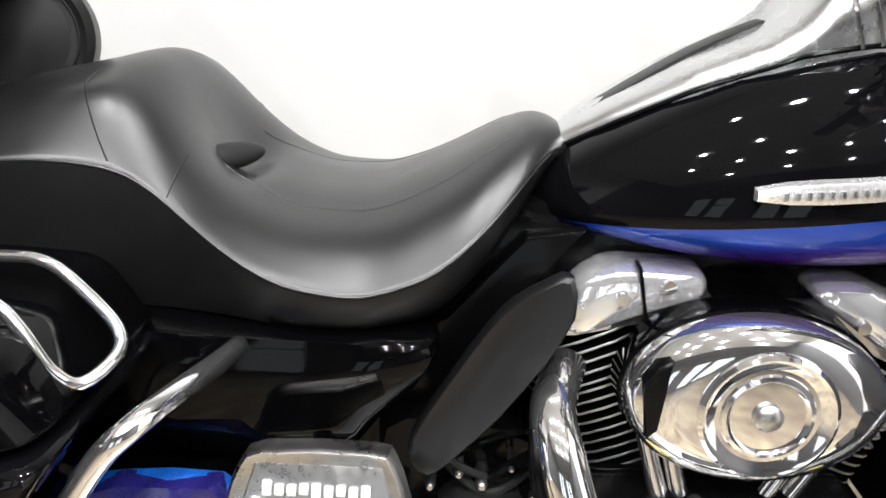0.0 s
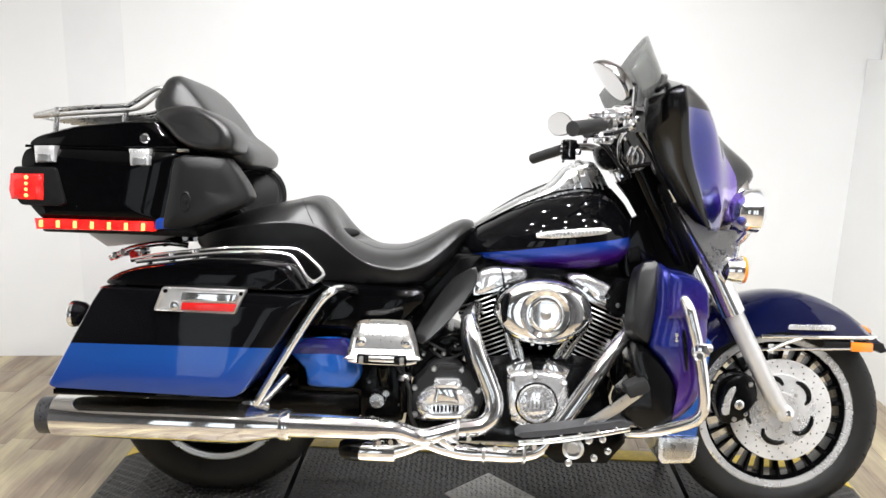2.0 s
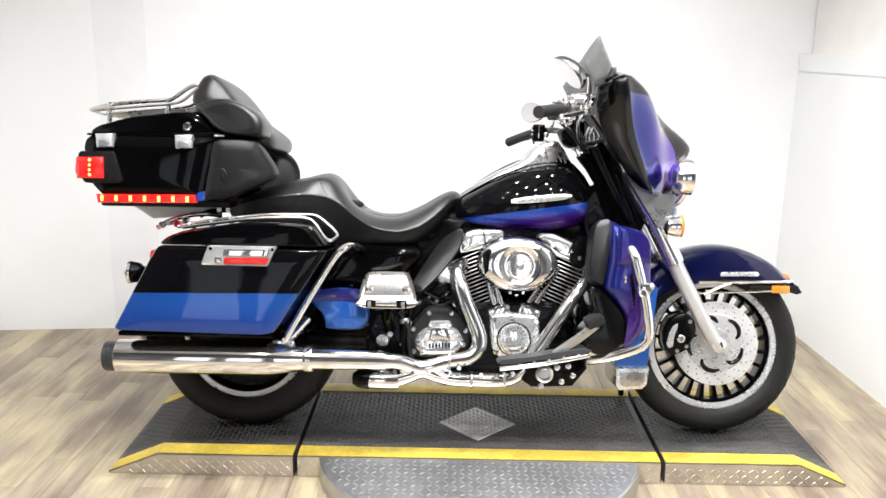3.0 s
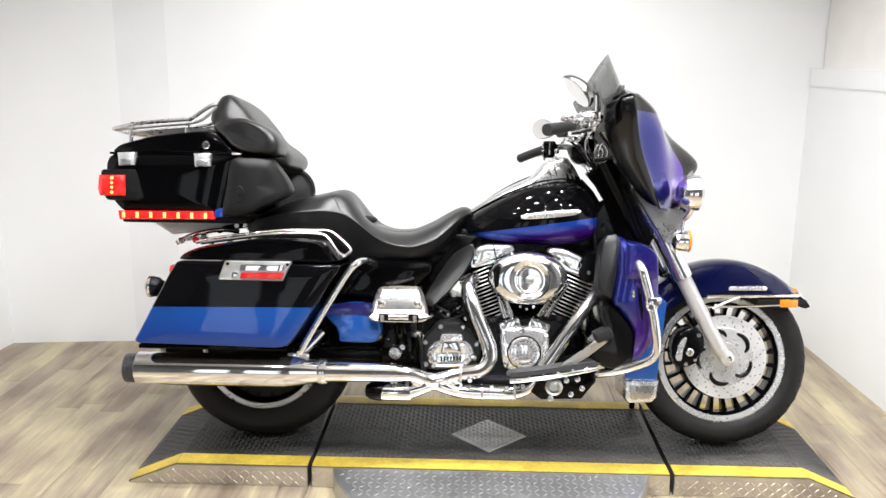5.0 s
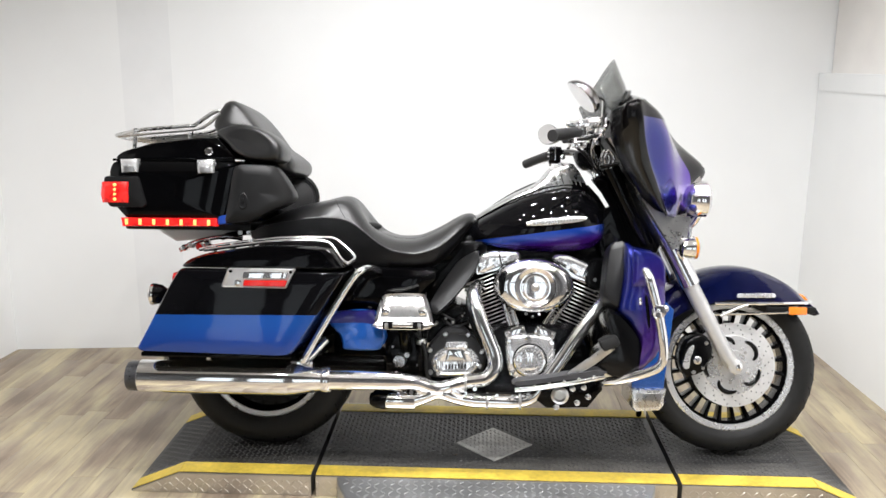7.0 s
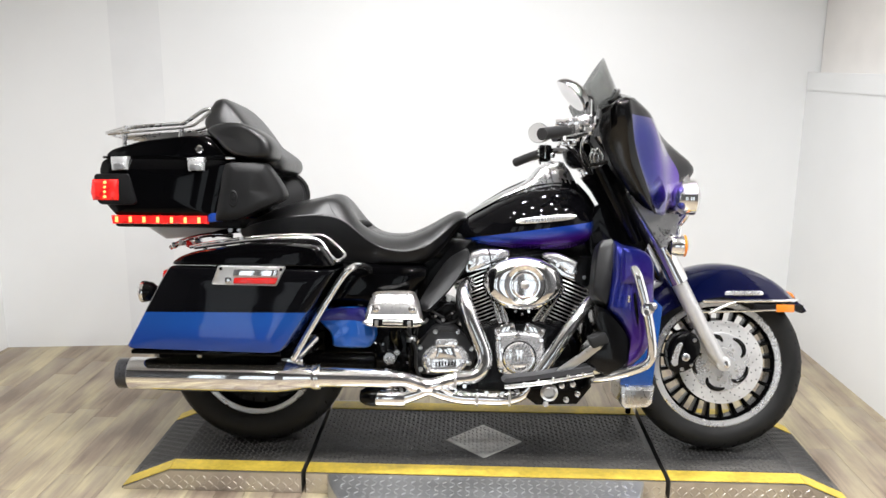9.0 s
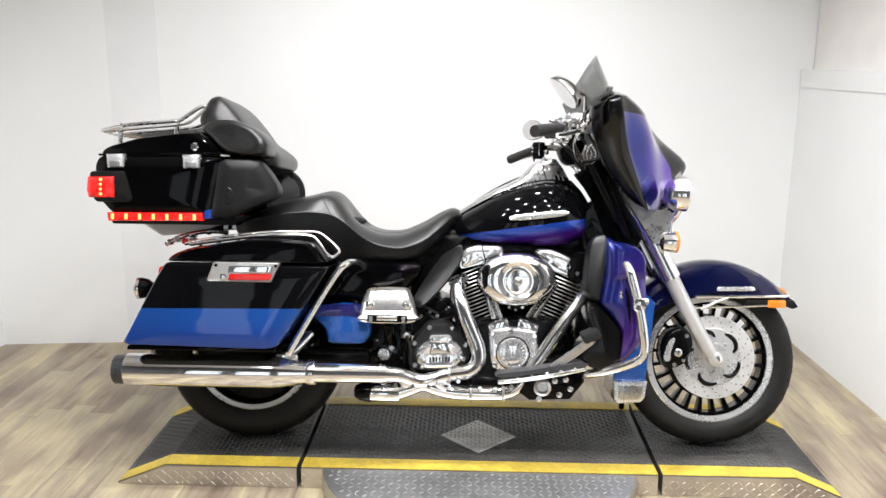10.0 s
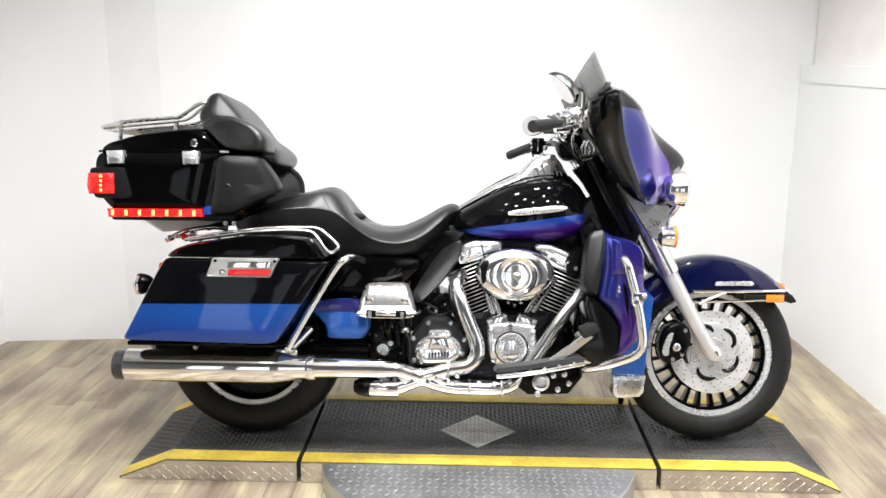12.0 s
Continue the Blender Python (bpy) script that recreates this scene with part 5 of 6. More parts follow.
def tail_side(side):
    y = lambda v: side * v
    shell_ = part("lamp_surround", stack(rounded([(-1.268, 0.921), (-1.155, 0.923), (-1.128, 0.830), (-1.14, 0.822), (-1.25, 0.822), (-1.27, 0.86)], 0.012), [(0.95, y(0.23)), (1, y(0.26)), (1, y(0.298)), (0.96, y(0.304)), (0.9, y(0.305))], sub=1), PLASTIC, trunk, "black lamp surround")
    part("lens", stack([(-1.272, 0.903), (-1.185, 0.905), (-1.185, 0.836), (-1.27, 0.836), (-1.276, 0.86)], [(0.96, y(0.22)), (1, y(0.24)), (1, y(0.302)), (0.96, y(0.308)), (0.9, y(0.310)), (0.5, y(0.313))], sub=1), RED_LIT, shell_, "lit red tail lamp lens")
    for k in range(4):
        part("led", turned([(0.006, 0), (0.004, side * 0.002)], (-1.228, y(0.3118), 0.848 + 0.015 * k), "y", 12), LED, shell_)
    strip_ = part("led_strip", slab([(-1.21, 0.761), (-1.215, 0.789), (-0.905, 0.791), (-0.905, 0.765)], y(0.262), y(0.300), 0.006), RED_LIT, trunk, "lit red strip lamp along the top case foot")
    for k in range(7):
        part("led", block((-1.195 + 0.0445 * k, y(0.3005), 0.776), (0.010, 0.004, 0.019), 0.002), LED, strip_)
    part("blue_band", slab([(-0.904, 0.770), (-0.904, 0.800), (-0.868, 0.802), (-0.872, 0.772)], y(0.20), y(0.285), 0.004), BLUE, trunk, "blue painted foot of the top case")


both(tail_side)
part("base_plate", block((-1.02, 0, 0.765), (0.42, 0.46, 0.03), 0.01), PLASTIC, trunk)
part("mount_bracket", slab([(-1.17, 0.752), (-1.10, 0.708), (-0.90, 0.735), (-0.87, 0.752)], -0.12, 0.12, 0.004), PANEL, moto, "pale plate under the top case")
part("carrier", tube([(-0.94, -0.12, 0.722), (-0.9, -0.13, 0.735), (-0.82, -0.13, 0.74), (-0.72, -0.12, 0.69)], 0.01, 10, 4), ENGINE_BLACK, moto)
# the third fitting is coloured red to imitate a glint of the LED strip
for k, (bx, bz) in enumerate(((-1.045, 0.690), (-1.022, 0.700), (-0.995, 0.694), (-0.968, 0.704))):
    part("bracket_fitting", turned([(0.006, -0.20), (0.011, -0.196), (0.011, -0.17), (0.007, -0.165)], (bx, 0, bz), "y", 14), (CHROME, STEEL, RED, CHROME)[k], moto)
part("carrier_tube", tube([(-1.06, -0.19, 0.682), (-1.0, -0.19, 0.712), (-0.92, -0.17, 0.728), (-0.86, -0.15, 0.722)], 0.008, 10, 4), CHROME, moto, "chrome carrier tube under the top case")
for k in range(4):
    part("carrier_bolt", turned([(0.008, -0.15), (0.008, -0.13)], (-0.87 + 0.03 * k, 0, 0.742), "y", 10), SATIN, moto)

rack = part("luggage_rack", tube([(-1.30, -0.13, 1.066), (-1.20, -0.16, 1.083), (-1.05, -0.165, 1.096), (-1.02, -0.165, 1.100), (-0.96, -0.165, 1.140), (-0.93, -0.165, 1.146), (-0.90, -0.165, 1.12), (-0.885, -0.165, 1.08)], 0.0065, 10, 5), SATIN, moto, "chrome luggage rack on the top case")
part("rack_bar", tube([(-1.30, 0.13, 1.066), (-1.20, 0.16, 1.083), (-1.05, 0.165, 1.096), (-1.02, 0.165, 1.100), (-0.96, 0.165, 1.140), (-0.93, 0.165, 1.146), (-0.90, 0.165, 1.12), (-0.885, 0.165, 1.08)], 0.0065, 10, 5), SATIN, rack)
part("rack_bar", tube([(-1.30, -0.13, 1.066), (-1.315, 0, 1.066), (-1.30, 0.13, 1.066)], 0.0065, 10, 5), SATIN, rack)
for yy in (-0.21, -0.1, -0.05, 0.0, 0.05, 0.1, 0.21):
    part("rack_bar", tube([(-1.26, yy, 1.056), (-1.12, yy, 1.070), (-1.0, yy, 1.082), (-0.96, yy, 1.098), (-0.92, yy, 1.135)], 0.005, 8, 4), SATIN, rack)
for yy in (-0.165, 0.165):
    for bx in (-1.225, -1.035):
        part("rack_post", tube([(bx, yy, 1.0 + 0.15 * (bx + 1.3)), (bx + 0.004, yy, 1.087)], 0.008, 10, 1, smooth=False), SATIN, rack)

# backrest and speaker pods
back = [(-0.958, 1.10), (-0.930, 1.165), (-0.911, 1.184), (-0.890, 1.186), (-0.862, 1.168), (-0.832, 1.136), (-0.798, 1.094), (-0.766, 1.050), (-0.726, 1.022), (-0.693, 0.994), (-0.684, 0.968), (-0.696, 0.944), (-0.74, 0.941), (-0.80, 0.962), (-0.86, 0.99), (-0.91, 1.04)]
part("backrest", stack(back, [(0.72, -0.21), (0.86, -0.195), (0.95, -0.17), (0.99, -0.13), (1, -0.07), (1, 0.09), (0.975, 0.15), (0.93, 0.19), (0.85, 0.222), (0.70, 0.240)], sub=4, center=(-0.82, 1.03)), LEATHER, moto, "black leather passenger backrest", 70)


def backrest_side(side):
    y = lambda v: side * v
    pad = [(-0.915, 1.066), (-0.868, 1.088), (-0.80, 1.089), (-0.728, 1.060), (-0.690, 1.026), (-0.684, 0.993), (-0.702, 0.972), (-0.785, 0.976), (-0.842, 0.998), (-0.880, 1.034)]
    if side > 0:
        pad = [(-0.93, 1.02), (-0.87, 1.035), (-0.82, 1.030), (-0.782, 1.010), (-0.762, 0.988), (-0.758, 0.966), (-0.775, 0.950), (-0.83, 0.955), (-0.89, 0.98)]
    bm = stack(pad, [(0.9, y(0.12)), (1, y(0.15)), (1.0, y(0.245)), (0.975, y(0.270)), (0.92, y(0.286)), (0.80, y(0.295)), (0.6, y(0.293)), (0.25, y(0.288)), (0.02, y(0.287))], sub=4)
    for v in bm.verts:
        v.co.y += y(0.062 * min(max((v.co.x + 0.91) / 0.22, -0.3), 1.0))
    part("side_pad", bm, LEATHER, moto, "padded leather wing of the backrest", 70)
    pod_ = [(-0.838, 0.955), (-0.79, 0.963), (-0.722, 0.962), (-0.707, 0.955), (-0.682, 0.918), (-0.660, 0.875), (-0.661, 0.852), (-0.685, 0.833), (-0.74, 0.806), (-0.80, 0.777), (-0.855, 0.775), (-0.868, 0.786), (-0.852, 0.876)]
    if side > 0:
        pod_ = [(min(px_, -0.76), pz_) for px_, pz_ in pod_]
    bm = stack(pod_, [(0.78, y(0.15)), (0.90, y(0.19)), (0.97, y(0.235)), (1, y(0.285)), (1, y(0.312)), (0.992, y(0.323)), (0.975, y(0.330)), (0.94, y(0.3335)), (0.6, y(0.335)), (0.02, y(0.3355))], sub=2)
    for v in bm.verts:
        v.co.x -= 0.5 * max(0.0, 0.24 - abs(v.co.y))
        v.co.y -= y(6.0 * max(0.0, v.co.x + 0.75) ** 2)
    pod = part("speaker_pod", bm, VINYL, moto, "matt black speaker pod", 60)
    cap = bmesh.new()
    turned([(0.02, 0), (0.02, side * 0.004), (0.016, side * 0.006), (0.014, side * 0.003), (0.001, side * 0.003)], (0, 0, 0), "y", 28, cap)
    bmesh.ops.scale(cap, vec=(0.8, 1, 1.4), verts=cap.verts)
    bmesh.ops.translate(cap, vec=(-0.808, y(0.331), 0.846), verts=cap.verts)
    part("socket_cover", cap, PLASTIC, pod)
    part("socket_tab", block((-0.808, y(0.336), 0.846), (0.008, 0.006, 0.014), 0.002), PLASTIC, pod)
    if side < 0:
        return
    face = Matrix.Translation((-0.735, 0.105, 0.870)) @ Matrix.Rotation(radians(-66), 4, "Z") @ Matrix.Rotation(radians(-10), 4, "Y")
    for nm, prof, mt, lb in (("speaker_ring", [(0.060, 0.0), (0.070, 0.006), (0.080, 0.0), (0.086, -0.03), (0.08, -0.09), (0.05, -0.11)], VINYL, ""), ("speaker_grille", [(0.062, -0.002), (0.062, 0.004), (0.03, 0.008), (0.001, 0.009)], PLASTIC, "black mesh speaker grille"), ("grille_rim", [(0.0605, 0.005), (0.062, 0.0075), (0.0635, 0.005)], GRIP, "")):
        b2 = turned([(r * 1.1, h) for r, h in prof], (0, 0, 0), "x", 40)
        b2.transform(face)
        part(nm, b2, mt, pod, lb)


both(backrest_side)

# frame and under-seat covers
part("frame_spine", block((0.12, 0, 0.665), (0.48, 0.18, 0.16), 0.02), ENGINE_BLACK, moto, "black frame tubes")
part("seat_root", block((-0.115, 0, 0.69), (0.16, 0.2, 0.07), 0.015), ENGINE_BLACK, moto)
part("seat_rail", block((-0.33, 0, 0.635), (0.46, 0.18, 0.09), 0.02), ENGINE_BLACK, moto)
part("oil_tank", block((-0.40, 0, 0.47), (0.30, 0.34, 0.34), 0.03), BLACK, moto)
part("down_tube", tube([(0.40, -0.06, 0.80), (0.37, -0.09, 0.5), (0.33, -0.11, 0.27), (0.2, -0.12, 0.225), (-0.3, -0.12, 0.225)], 0.018, 10, 4), ENGINE_BLACK, moto)
part("down_tube", tube([(0.40, 0.06, 0.80), (0.37, 0.09, 0.5), (0.33, 0.11, 0.27), (0.2, 0.12, 0.225), (-0.3, 0.12, 0.225)], 0.018, 10, 4), ENGINE_BLACK, moto)


def side_cover(side):
    y = lambda v: side * v
    cover = part("side_cover", stack([(-0.55, 0.635), (-0.40, 0.64), (-0.22, 0.635), (-0.20, 0.60), (-0.25, 0.54), (-0.30, 0.50), (-0.50, 0.49), (-0.56, 0.55)], [(0.95, y(0.14)), (1, y(0.16)), (1, y(0.185)), (0.96, y(0.205)), (0.85, y(0.216)), (0.5, y(0.222)), (0.05, y(0.223))], sub=3), BLACK, moto, "gloss black side cover")
    part("blue_cover", stack([(-0.535, 0.485), (-0.50, 0.497), (-0.40, 0.50), (-0.37, 0.46), (-0.356, 0.415), (-0.372, 0.382), (-0.395, 0.368), (-0.49, 0.369), (-0.502, 0.385), (-0.512, 0.42), (-0.545, 0.455)], [(0.95, y(0.244)), (1, y(0.247)), (1, y(0.256)), (0.96, y(0.266)), (0.85, y(0.273)), (0.3, y(0.277))], sub=2), SKIRT_PAINT, cover, "bright blue lower side cover")
    part("cover_base", stack([(-0.525, 0.48), (-0.40, 0.49), (-0.362, 0.415), (-0.395, 0.375), (-0.485, 0.376), (-0.535, 0.455)], [(0.9, y(0.19)), (0.97, y(0.20)), (0.97, y(0.248))], sub=1), BLACK, cover)
    part("cover_band", stack([(-0.538, 0.484), (-0.50, 0.498), (-0.40, 0.501), (-0.365, 0.455), (-0.545, 0.456)], [(0.97, y(0.248)), (1, y(0.251)), (1, y(0.259)), (0.97, y(0.270)), (0.9, y(0.275)), (0.4, y(0.2795))], sub=1), COVER_BAND, cover, "darker violet-blue upper band")
    first_new = set(scene.objects)
    board = part("passenger_board", stack([(-0.372, 0.545), (-0.350, 0.560), (-0.25, 0.562), (-0.230, 0.552), (-0.216, 0.515), (-0.205, 0.472), (-0.21, 0.458), (-0.385, 0.454), (-0.393, 0.464), (-0.384, 0.51)], [(0.95, y(0.285)), (1, y(0.29)), (1, y(0.312)), (0.985, y(0.318)), (0.95, y(0.321)), (0.91, y(0.319))], sub=2), STEEL, moto, "chrome passenger footboard, folded up")
    part("board_inset", slab([(-0.356, 0.548), (-0.240, 0.548), (-0.221, 0.485), (-0.376, 0.483)], y(0.316), y(0.3195), 0.001), STEEL, board)
    for k in range(9):
        part("board_mark", block((-0.344 + 0.0112 * k, y(0.3215), 0.524 + 0.0015 * (k % 3 == 0)), (0.0085, 0.004, 0.010 + 0.004 * (k % 4 == 0)), 0.0015), WHITE_MARK, board)
    for bx in (-0.356, -0.240):
        part("bolt", turned([(0.0135, 0), (0.013, side * 0.004), (0.008, side * 0.008), (0.002, side * 0.009)], (bx, y(0.319), 0.503), "y", 12), CHROME, board)
    tip_in = Matrix.Translation((0, y(0.31), 0.455)) @ Matrix.Rotation(side * radians(13), 4, "X") @ Matrix.Translation((0, y(-0.31), -0.455))
    board.data.transform(tip_in)
    for ob in set(scene.objects) - first_new - {board}:
        ob.data.transform(tip_in)
    part("hinge", block((-0.30, y(0.312), 0.461), (0.128, 0.03, 0.024), 0.003), ENGINE_BLACK, board, "black footboard hinge")
    part("lower_edge", tube([(-0.386, y(0.313), 0.454), (-0.355, y(0.316), 0.450), (-0.245, y(0.316), 0.450), (-0.212, y(0.313), 0.456)], 0.004, 8, 3), CHROME, board)
    part("hinge_barrel", tube([(-0.332, y(0.326), 0.462), (-0.268, y(0.326), 0.462)], 0.0085, 12, 1, smooth=False), CHROME, board)
    for bx in (-0.352, -0.248):
        part("hinge_pin", block((bx, y(0.326), 0.460), (0.012, 0.012, 0.018), 0.003), STEEL, board)
    part("board_post", tube([(-0.30, y(0.28), 0.44), (-0.30, y(0.25), 0.40), (-0.295, y(0.2), 0.36)], 0.018, 10, 3), ENGINE_BLACK, board)


both(side_cover)

# engine
engine = part("engine", stack([(-0.03, 0.44), (0.10, 0.46), (0.25, 0.45), (0.30, 0.38), (0.31, 0.28), (0.25, 0.222), (0.0, 0.215), (-0.22, 0.22), (-0.24, 0.30), (-0.20, 0.42)], [(0.9, -0.20), (1, -0.17), (1, 0.17), (0.9, 0.2)], sub=2), ENGINE_BLACK, moto, "black and chrome air-cooled V-twin engine")


def cylinder(bx, bz, tilt, long_fins):
    up = Vector((math.sin(tilt), 0, math.cos(tilt)))
    base = Vector((bx, -0.015, bz))
    turn = Matrix.Rotation(tilt, 4, "Y")
    bm = turned([(0.052, 0.0), (0.052, 0.24)], (0, 0, 0), "z", 24)
    bm.transform(Matrix.Translation(base) @ turn)
    cyl = part("cylinder", bm, ENGINE_BLACK, engine)
    first = None
    for k in range(17):
        head = k >= 12
        m = Matrix.Translation(base + up * (0.008 + 0.0128 * k)) @ turn
        if k in (0, 12):
            w, d = (0.062, 0.108) if not head else (0.08, 0.115)
            outline = [Vector((w * math.copysign(abs(math.cos(a)) ** 0.55, math.cos(a)), d * math.copysign(abs(math.sin(a)) ** 0.55, math.sin(a)), 0)) for a in np.linspace(0, 2 * math.pi, 28, endpoint=False)]
            bmf = skin([[p * s + Vector((0, 0, z)) for p in outline] for s, z in ((0.96, -0.0026), (0.995, -0.0016), (1, 0), (0.995, 0.0016), (0.96, 0.0026))])
            first = part("fin", bmf, ENGINE_BLACK, cyl)
            first.data.materials.append(FIN)
            for poly in first.data.polygons:
                poly.material_index = int(abs(poly.normal.z) < 0.5)
            ob = first
        else:
            ob = new("fin", first.data)
            ob.parent = cyl
        ob.matrix_local = m
    return cyl


cylinder(0.035, 0.405, radians(-22.5), 12)
cylinder(0.215, 0.405, radians(22.5), 12)
for outline, lab in (([(-0.067, 0.660), (-0.053, 0.680), (-0.018, 0.692), (0.072, 0.690), (0.078, 0.666), (0.019, 0.644), (-0.055, 0.613), (-0.070, 0.618)], "rear"), ([(0.182, 0.668), (0.192, 0.682), (0.235, 0.682), (0.30, 0.655), (0.362, 0.612), (0.355, 0.585), (0.342, 0.577), (0.26, 0.613)], "front")):
    rk = part("rocker_box", stack(rounded(outline, 0.012), [(0.3, -0.150), (0.80, -0.149), (0.92, -0.146), (0.985, -0.138), (1, -0.125), (1, 0.09), (0.9, 0.1)], sub=1), CAST_CHROME, engine, "chrome rocker box")
    part("joint_line", block((sum(p[0] for p in outline) / 8 + 0.02, -0.14, sum(p[1] for p in outline) / 8 + 0.008), (0.004, 0.028, 0.062), 0.001, turn=Matrix.Rotation(radians(-12 if lab == "rear" else 28), 4, "Y")), ENGINE_BLACK, rk)
    cx_, cz_ = sum(p[0] for p in outline) / 8, sum(p[1] for p in outline) / 8
    part("rocker_lip", stack([(cx_ + 1.03 * (a - cx_), cz_ - 0.016 + 0.62 * (b - cz_)) for a, b in outline], [(0.97, -0.142), (1, -0.138), (1, 0.1)], sub=2), CHROME, rk)
    for k in range(3):
        part("bolt", turned([(0.007, -0.156), (0.007, -0.135)], (cx_ - 0.045 + 0.045 * k, 0, cz_ - 0.012 + (0.016 * k if lab == "rear" else 0.02 - 0.02 * k)), "y", 10), CHROME, rk)

AIR = [(0.117 + 0.129 * math.cos(a), 0.582 + 0.088 * math.sin(a)) for a in np.linspace(0, 2 * math.pi, 48, endpoint=False)]
air = part("air_cleaner", stack(AIR, [(0.9, -0.13), (1.03, -0.15), (1.03, -0.185), (0.98, -0.19), (0.9, -0.19)], sub=1), BLACK, engine, "oval air cleaner with a polished chrome cover")
part("chrome_cover", stack(AIR, [(1.0, -0.186), (1.005, -0.200), (0.985, -0.212), (0.93, -0.220), (0.80, -0.227), (0.70, -0.230), (0.62, -0.231)], sub=1), CHROME, air, "polished chrome oval cover")
part("cover_ring", turned([(0.068, -0.225), (0.067, -0.235), (0.063, -0.2375), (0.058, -0.236), (0.050, -0.231), (0.046, -0.2305), (0.044, -0.234), (0.040, -0.235), (0.036, -0.231), (0.020, -0.229), (0.001, -0.229)], (0.121, 0, 0.580), "y", 48), CHROME, air)
part("cover_bolt", turned([(0.014, -0.228), (0.014, -0.236), (0.010, -0.240), (0.001, -0.2415)], (0.121, 0, 0.580), "y", 24), STEEL, air)
part("slot", slab([(0.000, 0.610), (0.012, 0.628), (0.024, 0.634), (0.022, 0.60), (0.018, 0.56), (0.008, 0.55)], -0.2345, -0.20, 0.002), ENGINE_BLACK, air)

cam_cover = part("cam_cover", stack([(0.028, 0.40), (0.04, 0.418), (0.10, 0.425), (0.17, 0.418), (0.186, 0.40), (0.192, 0.33), (0.165, 0.29), (0.11, 0.272), (0.06, 0.28), (0.036, 0.31)], [(1, -0.17), (1, -0.212), (0.96, -0.222), (0.88, -0.226)], sub=3), CAST_CHROME, engine, "chrome cam cover")
timer = part("timer_cover", turned([(0.052, -0.222), (0.052, -0.232), (0.048, -0.236), (0.044, -0.235), (0.042, -0.232), (0.030, -0.235), (0.001, -0.237)], (0.107, 0, 0.341), "y", 40), CAST_CHROME, engine, "round chrome timer cover")
part("timer_ring", turned([(0.0525, -0.22), (0.056, -0.224), (0.0565, -0.228), (0.0525, -0.230)], (0.107, 0, 0.341), "y", 40), ENGINE_BLACK, timer)
for k in range(5):
    part("cover_mark", block((0.085 + 0.011 * k, -0.2375, 0.341), (0.006, 0.003, 0.016 + 0.006 * (k % 2)), 0.001), STEEL, timer)
for k in range(22):
    a_ = 2 * math.pi * k / 22
    part("cover_mark", block((0.107 + 0.036 * math.cos(a_), -0.2365, 0.341 + 0.036 * math.sin(a_)), (0.0045, 0.004, 0.008), 0.001, turn=Matrix.Rotation(math.pi / 2 - a_, 4, "Y")), SATIN, timer)
for bx, bz in ((0.04, 0.405), (0.178, 0.40), (0.18, 0.325), (0.05, 0.30), (0.11, 0.285), (0.10, 0.415)):
    part("bolt", turned([(0.009, -0.22), (0.009, -0.231), (0.006, -0.234)], (bx, 0, bz), "y", 12), CHROME, cam_cover)
for (x0, z0), (x1, z1) in (((-0.002, 0.60), (0.052, 0.425)), ((0.02, 0.61), (0.072, 0.43)), ((0.255, 0.57), (0.165, 0.425)), ((0.235, 0.59), (0.145, 0.43))):
    rod = part("pushrod_tube", tube([(x0, -0.155, z0), (x0 + 0.5 * (x1 - x0), -0.165, z0 + 0.5 * (z1 - z0)), (x1, -0.175, z1)], [0.009, 0.0095, 0.011], 12, 1, smooth=False), CHROME, engine, "chrome pushrod tube")
    part("tube_base", block((x1, -0.175, z1 + 0.006), (0.034, 0.034, 0.028), 0.006, turn=Matrix.Rotation(math.atan2(x0 - x1, z0 - z1), 4, "Y")), CHROME, rod)
for lx_, tw_ in ((0.06, -1), (0.157, 1)):
    for du, dz_ in ((-0.024, 0.006), (0.024, 0.006), (-0.02, -0.014), (0.02, -0.014)):
        part("bolt", turned([(0.0065, -0.216), (0.006, -0.222), (0.003, -0.224)], (lx_ + du, 0, 0.43 + dz_ - tw_ * du * 0.36), "y", 8), CHROME, engine)
    part("gasket", block((lx_, -0.18, 0.405), (0.062, 0.062, 0.006), 0.001, turn=Matrix.Rotation(radians(20 * tw_), 4, "Y")), ENGINE_BLACK, engine)
part("lifter_block", block((0.06, -0.18, 0.428), (0.07, 0.06, 0.035), 0.008, turn=Matrix.Rotation(radians(-20), 4, "Y")), CHROME, engine)
part("lifter_block", block((0.157, -0.18, 0.428), (0.07, 0.06, 0.035), 0.008, turn=Matrix.Rotation(radians(20), 4, "Y")), CHROME, engine)

# gearbox
gear = part("gearbox_cover", stack([(-0.232, 0.362), (-0.206, 0.404), (-0.171, 0.438), (-0.115, 0.440), (-0.087, 0.426), (-0.050, 0.390), (-0.032, 0.352), (-0.040, 0.308), (-0.07, 0.283), (-0.225, 0.276)], [(1, -0.14), (1, -0.190), (0.97, -0.203), (0.90, -0.210), (0.6, -0.212)], sub=3), GEAR_BLACK, engine, "satin black gearbox cover with bright bolts")
part("cover_rib", block((-0.133, -0.209, 0.425), (0.05, 0.008, 0.012), 0.003), GEAR_BLACK, gear)
gear_plate = part("gear_plate", stack([(-0.214, 0.316), (-0.211, 0.342), (-0.191, 0.364), (-0.168, 0.374), (-0.104, 0.377), (-0.076, 0.368), (-0.058, 0.342), (-0.055, 0.321), (-0.07, 0.299), (-0.093, 0.285), (-0.181, 0.281), (-0.206, 0.3)], [(1, -0.20), (1, -0.212), (0.95, -0.222), (0.84, -0.230), (0.70, -0.234), (0.62, -0.232)], sub=3), CAST_CHROME, gear, "chrome gearbox end plate")
